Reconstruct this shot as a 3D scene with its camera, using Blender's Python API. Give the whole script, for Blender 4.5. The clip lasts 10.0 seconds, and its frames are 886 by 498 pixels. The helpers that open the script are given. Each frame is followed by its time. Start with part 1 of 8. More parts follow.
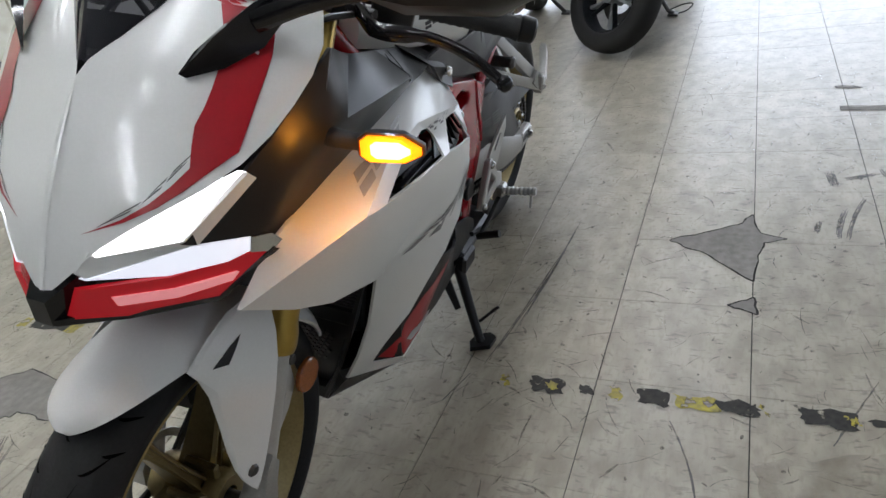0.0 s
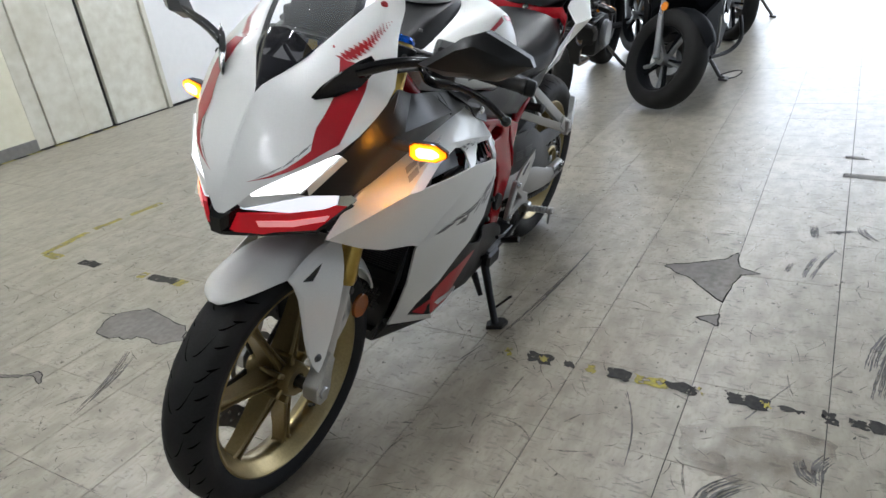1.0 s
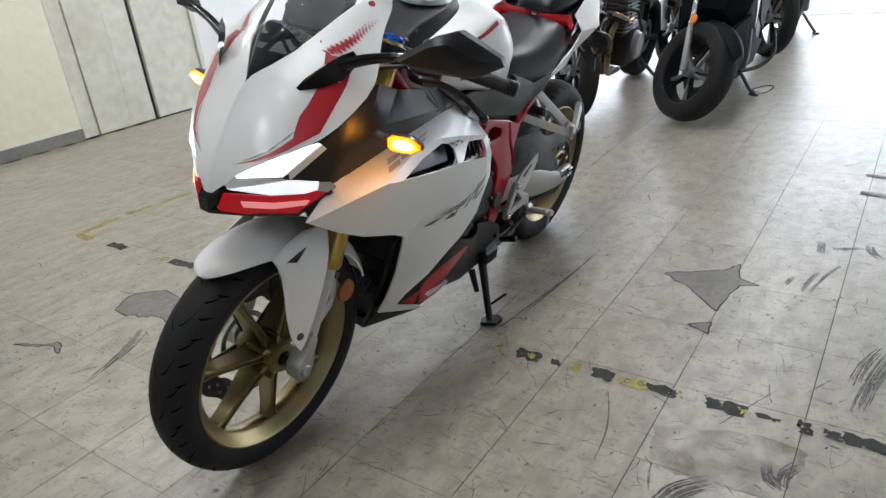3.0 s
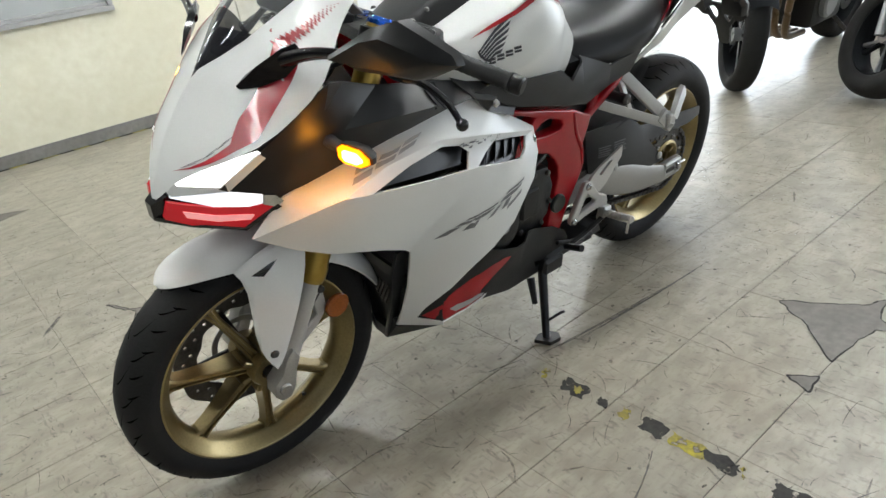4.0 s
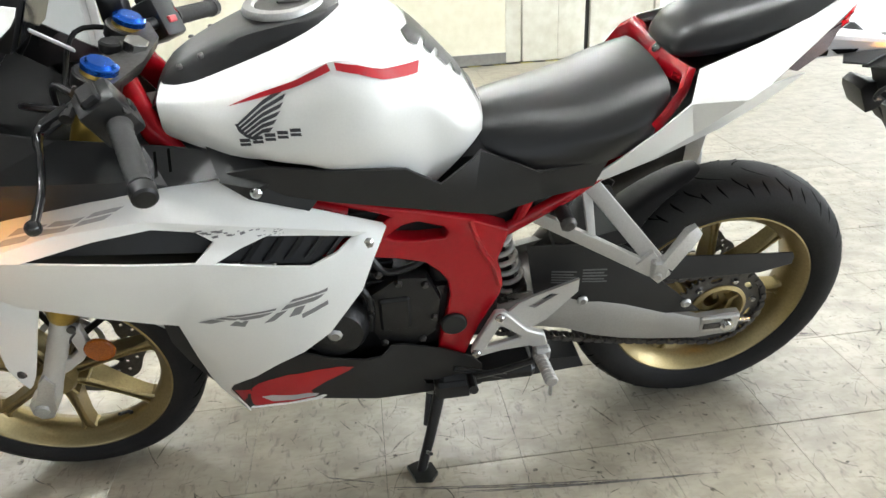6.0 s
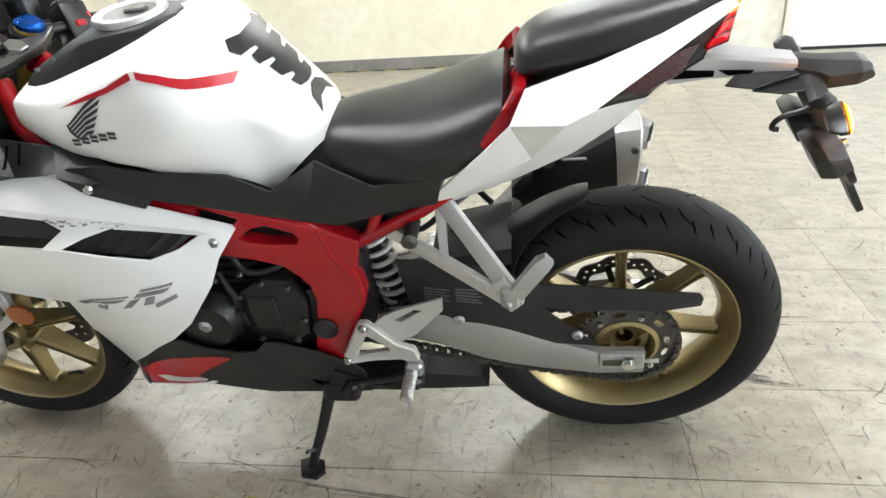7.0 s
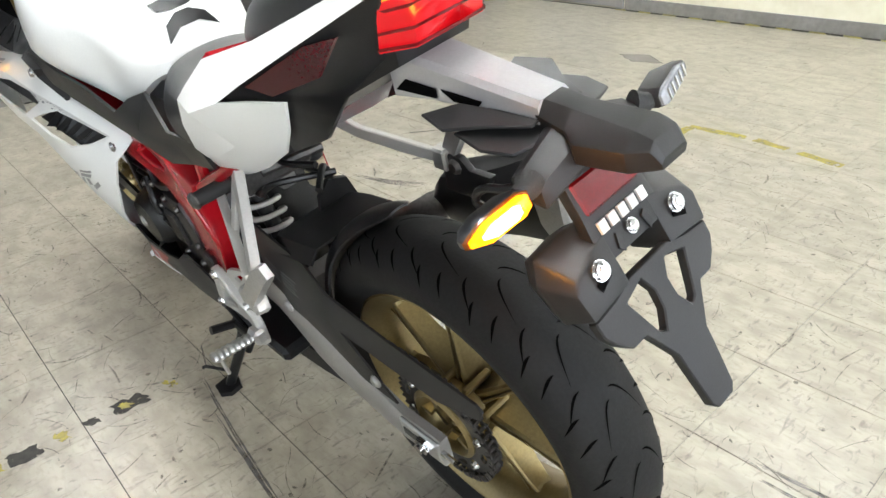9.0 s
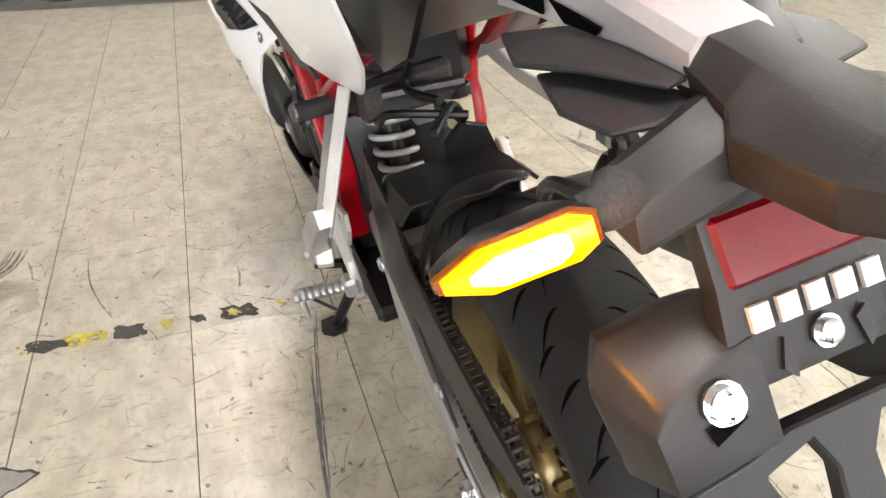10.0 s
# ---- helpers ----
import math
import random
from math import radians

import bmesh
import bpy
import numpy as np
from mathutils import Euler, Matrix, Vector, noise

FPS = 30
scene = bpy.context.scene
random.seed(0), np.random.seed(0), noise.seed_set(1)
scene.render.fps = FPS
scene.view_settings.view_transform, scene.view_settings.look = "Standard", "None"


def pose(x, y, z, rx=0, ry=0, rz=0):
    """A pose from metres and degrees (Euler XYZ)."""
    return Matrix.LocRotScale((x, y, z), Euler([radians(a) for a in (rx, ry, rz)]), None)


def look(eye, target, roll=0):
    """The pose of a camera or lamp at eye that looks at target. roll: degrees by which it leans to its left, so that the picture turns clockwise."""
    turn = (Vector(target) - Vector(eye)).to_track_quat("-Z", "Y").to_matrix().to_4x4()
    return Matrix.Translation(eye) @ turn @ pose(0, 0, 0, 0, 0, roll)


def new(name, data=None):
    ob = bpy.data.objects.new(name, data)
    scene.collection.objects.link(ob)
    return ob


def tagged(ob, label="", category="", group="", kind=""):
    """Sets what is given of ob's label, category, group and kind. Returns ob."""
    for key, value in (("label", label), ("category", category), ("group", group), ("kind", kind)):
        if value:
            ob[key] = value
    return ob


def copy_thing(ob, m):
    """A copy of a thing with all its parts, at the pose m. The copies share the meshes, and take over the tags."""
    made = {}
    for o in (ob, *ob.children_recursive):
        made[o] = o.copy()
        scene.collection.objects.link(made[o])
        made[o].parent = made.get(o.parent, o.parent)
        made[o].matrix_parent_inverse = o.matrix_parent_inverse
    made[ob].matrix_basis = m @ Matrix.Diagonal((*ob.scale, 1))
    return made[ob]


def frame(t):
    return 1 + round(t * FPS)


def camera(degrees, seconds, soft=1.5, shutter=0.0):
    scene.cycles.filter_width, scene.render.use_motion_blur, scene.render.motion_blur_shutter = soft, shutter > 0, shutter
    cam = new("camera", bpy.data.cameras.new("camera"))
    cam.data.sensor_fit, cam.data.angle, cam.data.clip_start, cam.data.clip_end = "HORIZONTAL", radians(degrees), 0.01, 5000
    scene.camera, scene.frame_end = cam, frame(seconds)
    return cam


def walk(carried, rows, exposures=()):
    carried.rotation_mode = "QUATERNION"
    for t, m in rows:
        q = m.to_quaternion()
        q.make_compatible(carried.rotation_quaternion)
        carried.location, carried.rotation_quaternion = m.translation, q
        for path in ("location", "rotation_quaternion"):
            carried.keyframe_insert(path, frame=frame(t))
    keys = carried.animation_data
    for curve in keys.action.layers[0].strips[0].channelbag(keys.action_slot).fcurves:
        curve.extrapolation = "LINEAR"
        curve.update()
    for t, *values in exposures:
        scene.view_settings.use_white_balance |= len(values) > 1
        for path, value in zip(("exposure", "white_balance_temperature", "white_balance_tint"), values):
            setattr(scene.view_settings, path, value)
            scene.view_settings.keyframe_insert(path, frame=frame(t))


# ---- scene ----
cam = camera(66.3, 10.0)
PATH = [
    (0, (1.89, 0.801, 1.016), (0.337, -0.014, 0.055), -11.9),
    (0.5, (2.078, 0.943, 1.072), (0.596, 0.0, 0.116), -10.0),
    (1, (2.263, 1.081, 1.121), (0.74, 0.099, 0.275), -7.6),
    (1.5, (2.326, 1.196, 1.114), (0.818, 0.185, 0.276), -6.7),
    (2, (2.349, 1.227, 1.118), (0.845, 0.203, 0.287), -6.2),
    (2.5, (2.344, 1.201, 1.114), (0.835, 0.17, 0.302), -5.7),
    (2.7, (2.325, 1.197, 1.107), (0.816, 0.163, 0.298), -5.7),
    (3.8, (1.918, 1.343, 1.085), (0.764, -0.046, 0.225), -9.5),
    (4, (1.809, 1.338, 1.076), (0.74, -0.117, 0.214), -9.3),
    (4.5, (1.548, 1.332, 1.102), (0.693, -0.26, 0.245), -7.2),
    (5, (1.277, 1.392, 1.107), (0.745, -0.348, 0.277), -7.3),
    (5.5, (1.014, 1.371, 1.083), (0.711, -0.423, 0.252), -6.0),
    (5.7, (0.898, 1.342, 1.091), (0.629, -0.443, 0.229), -4.2),
    (6.8, (0.292, 1.349, 1.115), (0.467, -0.431, 0.22), -4.6),
    (7, (0.182, 1.315, 1.106), (0.45, -0.455, 0.214), -4.5),
    (7.5, (-0.066, 1.201, 1.107), (0.294, -0.549, 0.207), -2.8),
    (8, (-0.362, 1.056, 1.097), (0.383, -0.571, 0.204), -3.8),
    (8.5, (-0.52, 0.837, 1.061), (0.597, -0.542, 0.138), -4.1),
    (9, (-0.605, 0.64, 1.046), (0.715, -0.496, 0.063), -3.4),
    (9.5, (-0.614, 0.51, 1.019), (0.9, -0.324, 0.012), -0.7),
    (9.8, (-0.531, 0.434, 0.974), (1.05, -0.212, -0.067), -0.5),
    (10, (-0.468, 0.393, 0.941), (1.114, -0.179, -0.141), 1.4),
]
walk(cam, [(t, look(eye, target, roll)) for t, eye, target, roll in PATH],
     [(0, -1.18, 6050, 16), (0.5, -1.04, 6050, 15), (2.7, -1.04, 6080, 16), (3.8, -0.76, 6260, 13), (4.5, -0.5, 6350, 11), (5.0, -0.42, 6380, 11), (5.5, -0.2, 6380, 12), (7, -0.08, 6380, 13), (8.5, -0.13, 6330, 12), (9.5, 0.08, 6430, 17), (10, 0.22, 6800, 19)])

# world, sun and exposure
world = bpy.data.worlds.new("world")
scene.world = world
world.use_nodes = True
_nt = world.node_tree
_sky = _nt.nodes.new("ShaderNodeTexSky")
_sky.sky_type = "NISHITA"
_sky.sun_disc = False
_sky.sun_elevation, _sky.sun_rotation = radians(50), radians(-75)
_nt.nodes["Background"].inputs["Strength"].default_value = 0.15
_nt.links.new(_sky.outputs[0], _nt.nodes["Background"].inputs["Color"])
sun_data = bpy.data.lights.new("sun", "SUN")
sun_data.energy, sun_data.angle, sun_data.color = 5.0, radians(0.5), (1.0, 0.96, 0.9)
sun = new("sun", sun_data)
sun.matrix_world = look((-9, 1.2, 4), (-6, 0.4, 0))
# daylight in the wide open front
sky_data = bpy.data.lights.new("sky_light", "AREA")
sky_data.shape, sky_data.size, sky_data.size_y = "RECTANGLE", 9.0, 2.6
sky_data.energy, sky_data.color = 400.0, (0.86, 0.94, 1.0)
sky_light = new("sky_light", sky_data)
sky_light.matrix_world = look((-6.42, 0.5, 1.35), (0, 0.5, 1.35))

# added fill lamp on the unseen side, lighting the left flank
side_data = bpy.data.lights.new("window_light", "AREA")
side_data.shape, side_data.size, side_data.size_y = "RECTANGLE", 12.0, 1.6
side_data.energy, side_data.color = 70.0, (0.96, 0.98, 1.0)
window_light = new("window_light", side_data)
window_light.matrix_world = look((2.6, 7.95, 1.7), (2.6, 0, 1.7))

# light that the lit indicators throw on the fairing and the tail
for x, y, z, watts in ((1.336, 0.458, 0.765, 0.9), (1.341, -0.1, 0.883, 0.9), (-0.303, 0.291, 0.791, 0.6)):
    glow = bpy.data.lights.new("indicator_light", "POINT")
    glow.energy, glow.color, glow.shadow_soft_size = watts, (1.0, 0.36, 0.02), 0.012
    new("indicator_light", glow).location = (x, y, z)

# ---- materials ----
def node_mat(name, color, rough=0.5, metal=0.0, grain=0.0, scale=40.0, dark=None, patch=3.0, bump=0.0, coat=0.0, spec=0.5, rvar=0.0):
    """A Principled surface with mottling at two scales, fine relief and uneven gloss."""
    m = bpy.data.materials.new(name)
    m.use_nodes = True
    nt = m.node_tree
    b = nt.nodes["Principled BSDF"]
    b.inputs["Roughness"].default_value = rough
    b.inputs["Metallic"].default_value = metal
    b.inputs["Coat Weight"].default_value = coat
    b.inputs["Coat Roughness"].default_value = 0.06
    b.inputs["Specular IOR Level"].default_value = spec
    b.inputs["Base Color"].default_value = (*color, 1)
    if grain or bump or rvar:
        tc = nt.nodes.new("ShaderNodeTexCoord")
        n1 = nt.nodes.new("ShaderNodeTexNoise")
        n1.inputs["Scale"].default_value, n1.inputs["Detail"].default_value = scale, 8
        n2 = nt.nodes.new("ShaderNodeTexNoise")
        n2.inputs["Scale"].default_value, n2.inputs["Detail"].default_value = patch, 5
        for n in (n1, n2):
            nt.links.new(tc.outputs["Object"], n.inputs["Vector"])
        mul = nt.nodes.new("ShaderNodeMath")
        mul.operation = "MULTIPLY"
        nt.links.new(n1.outputs["Fac"], mul.inputs[0])
        nt.links.new(n2.outputs["Fac"], mul.inputs[1])
        if grain:
            ramp = nt.nodes.new("ShaderNodeMapRange")
            ramp.inputs["From Min"].default_value, ramp.inputs["From Max"].default_value = 0.1, 0.42
            mix = nt.nodes.new("ShaderNodeMix")
            mix.data_type = "RGBA"
            d = dark or tuple(c * (1 - grain) for c in color)
            mix.inputs["A"].default_value, mix.inputs["B"].default_value = (*d, 1), (*color, 1)
            nt.links.new(mul.outputs[0], ramp.inputs["Value"])
            nt.links.new(ramp.outputs[0], mix.inputs["Factor"])
            nt.links.new(mix.outputs["Result"], b.inputs["Base Color"])
        if rvar:
            r = nt.nodes.new("ShaderNodeMapRange")
            r.inputs["From Min"].default_value, r.inputs["From Max"].default_value = 0.3, 0.7
            r.inputs["To Min"].default_value, r.inputs["To Max"].default_value = max(0.02, rough - rvar), min(1, rough + rvar)
            nt.links.new(n2.outputs["Fac"], r.inputs["Value"])
            nt.links.new(r.outputs[0], b.inputs["Roughness"])
        if bump:
            bp = nt.nodes.new("ShaderNodeBump")
            bp.inputs["Strength"].default_value, bp.inputs["Distance"].default_value = 1.0, bump
            nt.links.new(n1.outputs["Fac"], bp.inputs["Height"])
            nt.links.new(bp.outputs[0], b.inputs["Normal"])
    return m


def glow_mat(name, color, strength, base=None):
    m = bpy.data.materials.new(name)
    m.use_nodes = True
    b = m.node_tree.nodes["Principled BSDF"]
    b.inputs["Base Color"].default_value = (*(base or color), 1)
    b.inputs["Roughness"].default_value = 0.15
    b.inputs["Emission Color"].default_value = (*color, 1)
    b.inputs["Emission Strength"].default_value = strength
    return m


def glass_mat(name, color=(1, 1, 1), rough=0.02, alpha=0.15):
    """Thin clear plastic: mostly see-through, with a gloss on it."""
    m = bpy.data.materials.new(name)
    m.use_nodes = True
    b = m.node_tree.nodes["Principled BSDF"]
    b.inputs["Base Color"].default_value = (*color, 1)
    b.inputs["Roughness"].default_value = rough
    b.inputs["Alpha"].default_value = alpha
    b.inputs["Specular IOR Level"].default_value = 0.6
    return m


M = {}
M["white"] = node_mat("pearl_white_paint", (0.84, 0.845, 0.82), 0.34, 0.0, 0.05, 300, None, 2.5, 0, 0.25, 0.5, 0.05)
M["red"] = node_mat("red_paint", (0.42, 0.006, 0.014), 0.28, 0.0, 0.15, 200, None, 4, 0, 0.4)
M["red_frame"] = node_mat("red_frame_paint", (0.38, 0.004, 0.010), 0.24, 0.0, 0.15, 120, None, 5, 0.0002, 0.3, 0.3)
M["black"] = node_mat("black_satin_plastic", (0.0125, 0.0125, 0.013), 0.36, 0.0, 0.35, 500, None, 6, 0.00012, 0, 0.35, 0.08)
M["gloss_black"] = node_mat("gloss_black_plastic", (0.01, 0.01, 0.011), 0.12, 0.0, 0.2, 100, None, 5)
M["dark_grey"] = node_mat("dark_grey_plastic", (0.021, 0.0208, 0.021), 0.45, 0.0, 0.3, 600, None, 6, 0.00015, 0, 0.32, 0.08)
M["rubber"] = node_mat("tyre_rubber", (0.0125, 0.012, 0.0118), 0.7, 0.0, 0.4, 220, None, 9, 0.0004, 0, 0.3, 0.1)
M["matt_black"] = node_mat("matt_black_plastic", (0.008, 0.008, 0.008), 0.8, 0.0, 0.3, 300, None, 8, 0.0002, 0, 0.15)
M["swing_grey"] = node_mat("satin_swingarm_paint", (0.36, 0.35, 0.33), 0.42, 0.4, 0.15, 300, None, 10, 0.0002, 0, 0.5, 0.06)
# Near-black that puts the shade of grooves, slots and holes into the colour
M["groove"] = node_mat("recess_shade", (0.002, 0.002, 0.002), 0.95, spec=0.05)
M["gold"] = node_mat("gold_wheel_paint", (0.34, 0.265, 0.125), 0.36, 0.85, 0.25, 180, None, 12, 0.0002, 0.15, 0.5, 0.08)
M["gold_fork"] = node_mat("gold_anodised", (0.46, 0.31, 0.07), 0.28, 0.85, 0.15, 80, None, 12)
M["alu"] = node_mat("cast_aluminium", (0.52, 0.52, 0.51), 0.42, 0.85, 0.2, 260, None, 14, 0.0003, 0, 0.5, 0.08)
M["alu_paint"] = node_mat("silver_grey_paint", (0.54, 0.53, 0.505), 0.45, 0.35, 0.15, 300, None, 10, 0.0002, 0, 0.5, 0.06)
M["silver"] = node_mat("silver_paint", (0.6, 0.6, 0.61), 0.3, 0.45, 0.1, 300, None, 8, 0, 0.4)
M["chrome"] = node_mat("bright_steel", (0.7, 0.7, 0.7), 0.18, 1.0, 0.15, 60, None, 20, 0, 0, 0.5, 0.05)
M["steel"] = node_mat("dark_steel", (0.12, 0.115, 0.11), 0.45, 0.8, 0.4, 150, None, 20, 0.0003, 0, 0.5, 0.1)
M["engine"] = node_mat("black_engine_paint", (0.014, 0.014, 0.0145), 0.42, 0.2, 0.4, 160, None, 10, 0.0006, 0, 0.5, 0.1)
M["seat"] = node_mat("black_seat_vinyl", (0.014, 0.014, 0.015), 0.34, 0.0, 0.25, 700, None, 8, 0.0002, 0, 0.5, 0.05)
M["grip"] = node_mat("grip_rubber", (0.018, 0.018, 0.018), 0.7, 0.0, 0.3, 500, None, 8, 0.0008)
M["decal"] = node_mat("dark_decal", (0.05, 0.05, 0.055), 0.3, 0.2, 0.15, 200)
M["decal_grey"] = node_mat("grey_decal", (0.26, 0.26, 0.265), 0.35, 0.2, 0.1, 200)
M["decal_pale"] = node_mat("pale_grey_decal", (0.42, 0.42, 0.42), 0.35, 0.2, 0.1, 200)
M["blue"] = node_mat("blue_anodised", (0.01, 0.1, 0.5), 0.25, 0.8, 0.1, 60)
M["amber"] = node_mat("amber_lens", (0.30, 0.075, 0.006), 0.12, 0, 0.5, 300)
M["red_lens"] = node_mat("red_lens", (0.15, 0.003, 0.005), 0.2, 0, 0.3, 400, None, 30, 0.0001)
M["dark_lens"] = node_mat("dark_red_lens", (0.05, 0.003, 0.005), 0.12, 0, 0.4, 300)
M["clear_lens"] = node_mat("clear_lens", (0.38, 0.39, 0.41), 0.1, 0.2, 0.3, 250, None, 40, 0.0008)
M["screen"] = glass_mat("clear_screen", (0.85, 0.88, 0.88), 0.03, 0.14)
M["smoke"] = glass_mat("smoked_plastic", (0.02, 0.02, 0.025), 0.04, 0.9)
M["hl_glow"] = glow_mat("headlight_glow", (1.0, 0.98, 0.95), 9.0)
M["drl_glow"] = glow_mat("position_light_glow", (1.0, 0.02, 0.035), 0.38, (0.3, 0.005, 0.008))
M["strip_glow"] = glow_mat("lower_lamp_glow", (0.92, 0.95, 1.0), 1.6)
M["amber_glow"] = glow_mat("indicator_glow", (1.0, 0.36, 0.0), 2.2)
M["amber_core"] = glow_mat("indicator_core", (1.0, 0.45, 0.05), 40.0)
M["tail_glow"] = glow_mat("tail_light_glow", (1.0, 0.008, 0.014), 0.5, (0.25, 0.004, 0.006))
M["tail_strip"] = glow_mat("tail_strip_glow", (1.0, 0.13, 0.01), 2.4)
M["mirror"] = node_mat("mirror_glass", (0.8, 0.82, 0.85), 0.02, 1.0)


# ---- mesh helpers ----
def smooth(me, angle=35):
    lim = math.cos(radians(angle))
    bm = bmesh.new()
    bm.from_mesh(me)
    for f in bm.faces:
        f.smooth = True
    for e in bm.edges:
        e.smooth = not (len(e.link_faces) == 2 and e.link_faces[0].normal.dot(e.link_faces[1].normal) < lim)
    bm.to_mesh(me)
    bm.free()


def mesh_of(name, bm, material, angle=35):
    bmesh.ops.remove_doubles(bm, verts=bm.verts, dist=1e-5)
    bmesh.ops.recalc_face_normals(bm, faces=bm.faces)
    me = bpy.data.meshes.new(name)
    bm.to_mesh(me)
    bm.free()
    for k in material if isinstance(material, (list, tuple)) else (material,):
        me.materials.append(M[k] if isinstance(k, str) else k)
    smooth(me, angle)
    return me


def part(name, bm, material, parent, label="", angle=35, at=None):
    ob = new(name, mesh_of(name, bm, material, angle))
    if parent is not None:
        ob.parent = parent
    if at is not None:
        ob.matrix_local = at
    if label:
        ob["label"] = label
    return ob


def thing(name, label, category, m=None, group="", kind=""):
    """An Empty at a thing's base."""
    ob = new(name)
    ob.empty_display_size = 0.1
    if m is not None:
        ob.matrix_world = m
    return tagged(ob, label, category, group, kind)


def add_box(bm, lo, hi, bevel=0.0, seg=1, m=None):
    r = bmesh.ops.create_cube(bm, size=1)
    vs = r["verts"]
    c, s = [(a + b) / 2 for a, b in zip(lo, hi)], [abs(b - a) for a, b in zip(lo, hi)]
    for v in vs:
        v.co = Vector((c[0] + v.co.x * s[0], c[1] + v.co.y * s[1], c[2] + v.co.z * s[2]))
    if bevel:
        es = list({e for v in vs for e in v.link_edges})
        b = bmesh.ops.bevel(bm, geom=es, offset=bevel, segments=seg, affect="EDGES", profile=0.5)
        vs = list({v for f in b["faces"] for v in f.verts} | {v for v in vs if v.is_valid})
    if m is not None:
        bmesh.ops.transform(bm, matrix=m, verts=vs)
    return vs


def frame_at(p, d, hint=(0, 0, 1)):
    d = Vector(d).normalized()
    h = Vector(hint)
    if abs(d.dot(h.normalized())) > 0.98:
        h = Vector((0, 1, 0))
    s = d.cross(h).normalized()
    return s, s.cross(d).normalized()


def add_tube(bm, pts, r, n=10, cap=True, flat=1.0, hint=(0, 0, 1)):
    """A round bar along points; r may be one radius or one for each point. flat squashes it across."""
    pts = [Vector(p) for p in pts]
    rs = r if isinstance(r, (list, tuple)) else [r] * len(pts)
    rings = []
    for i, p in enumerate(pts):
        d = (pts[min(i + 1, len(pts) - 1)] - pts[max(i - 1, 0)])
        s, u = frame_at(p, d, hint)
        rings.append([bm.verts.new(p + rs[i] * (math.cos(a) * s * flat + math.sin(a) * u)) for a in [2 * math.pi * k / n for k in range(n)]])
    for a, b in zip(rings, rings[1:]):
        for k in range(n):
            bm.faces.new((a[k], a[(k + 1) % n], b[(k + 1) % n], b[k]))
    if cap:
        bm.faces.new(rings[0][::-1])
        bm.faces.new(rings[-1])
    return rings


def curve(pts, n=6):
    """A smooth line (Catmull-Rom) through points."""
    p = [Vector(q) for q in pts]
    p = [p[0] * 2 - p[1]] + p + [p[-1] * 2 - p[-2]]
    out = []
    for i in range(1, len(p) - 2):
        for k in range(n):
            t = k / n
            out.append(0.5 * ((2 * p[i]) + (p[i + 1] - p[i - 1]) * t + (2 * p[i - 1] - 5 * p[i] + 4 * p[i + 1] - p[i + 2]) * t * t
                              + (3 * p[i] - 3 * p[i + 1] + p[i + 2] - p[i - 1]) * t ** 3))
    return out + [p[-2]]


def add_lathe(bm, prof, n=48, closed=True, c=(0, 0, 0)):
    """Turns a profile of (radius, y) round the y axis."""
    rings = [[bm.verts.new((c[0] + r * math.cos(2 * math.pi * k / n), c[1] + y, c[2] + r * math.sin(2 * math.pi * k / n))) for k in range(n)] for r, y in prof]
    pairs = list(zip(rings, rings[1:] + rings[:1])) if closed else list(zip(rings, rings[1:]))
    for a, b in pairs:
        for k in range(n):
            bm.faces.new((a[k], a[(k + 1) % n], b[(k + 1) % n], b[k]))
    return rings


def add_cyl(bm, a, b, r, n=16, r2=None, bev=0.0):
    a, b = Vector(a), Vector(b)
    r2 = r if r2 is None else r2
    d = (b - a).normalized()
    if bev:
        return add_tube(bm, [a, a + d * bev, b - d * bev, b], [r - bev, r, r2, r2 - bev], n)
    return add_tube(bm, [a, b], [r, r2], n)


def add_bolt(bm, p, d, r=0.006, h=0.005):
    """A hexagon-socket screw head on a washer face."""
    p, d = Vector(p), Vector(d).normalized()
    add_tube(bm, [p - d * 0.002, p + d * 0.001, p + d * h * 0.7, p + d * h, p + d * h, p + d * h * 0.5], [r * 1.3, r * 1.3, r, r * 0.8, r * 0.45, r * 0.4], 8)


def tess(outline, holes=(), inner=(), edges=()):
    """Triangles for a flat outline with holes, inner points and inner crease edges (index pairs into outline+inner)."""
    from mathutils import geometry
    pts = list(outline) + list(inner)
    es = [(i, (i + 1) % len(outline)) for i in range(len(outline))] + list(edges)
    hs = []
    for h in holes:
        b = len(pts)
        pts += list(h)
        es += [(b + i, b + (i + 1) % len(h)) for i in range(len(h))]
        hs.append([Vector(q[:2]) for q in h])
    r = geometry.delaunay_2d_cdt([Vector(q[:2]) for q in pts], es, [], 1, 1e-6)

    def inside(c, poly):
        hit = False
        for i in range(len(poly)):
            a, b = poly[i], poly[i - 1]
            if (a.y > c.y) != (b.y > c.y) and c.x < (b.x - a.x) * (c.y - a.y) / (b.y - a.y) + a.x:
                hit = not hit
        return hit
    out = [Vector(q[:2]) for q in outline]
    faces = []
    for f in r[2]:
        c = sum((r[0][i] for i in f), Vector((0, 0))) / len(f)
        if inside(c, out) and not any(inside(c, h) for h in hs):
            faces.append(f)
    src = [o[0] if o else None for o in r[3]]
    return r[0], faces, src, pts


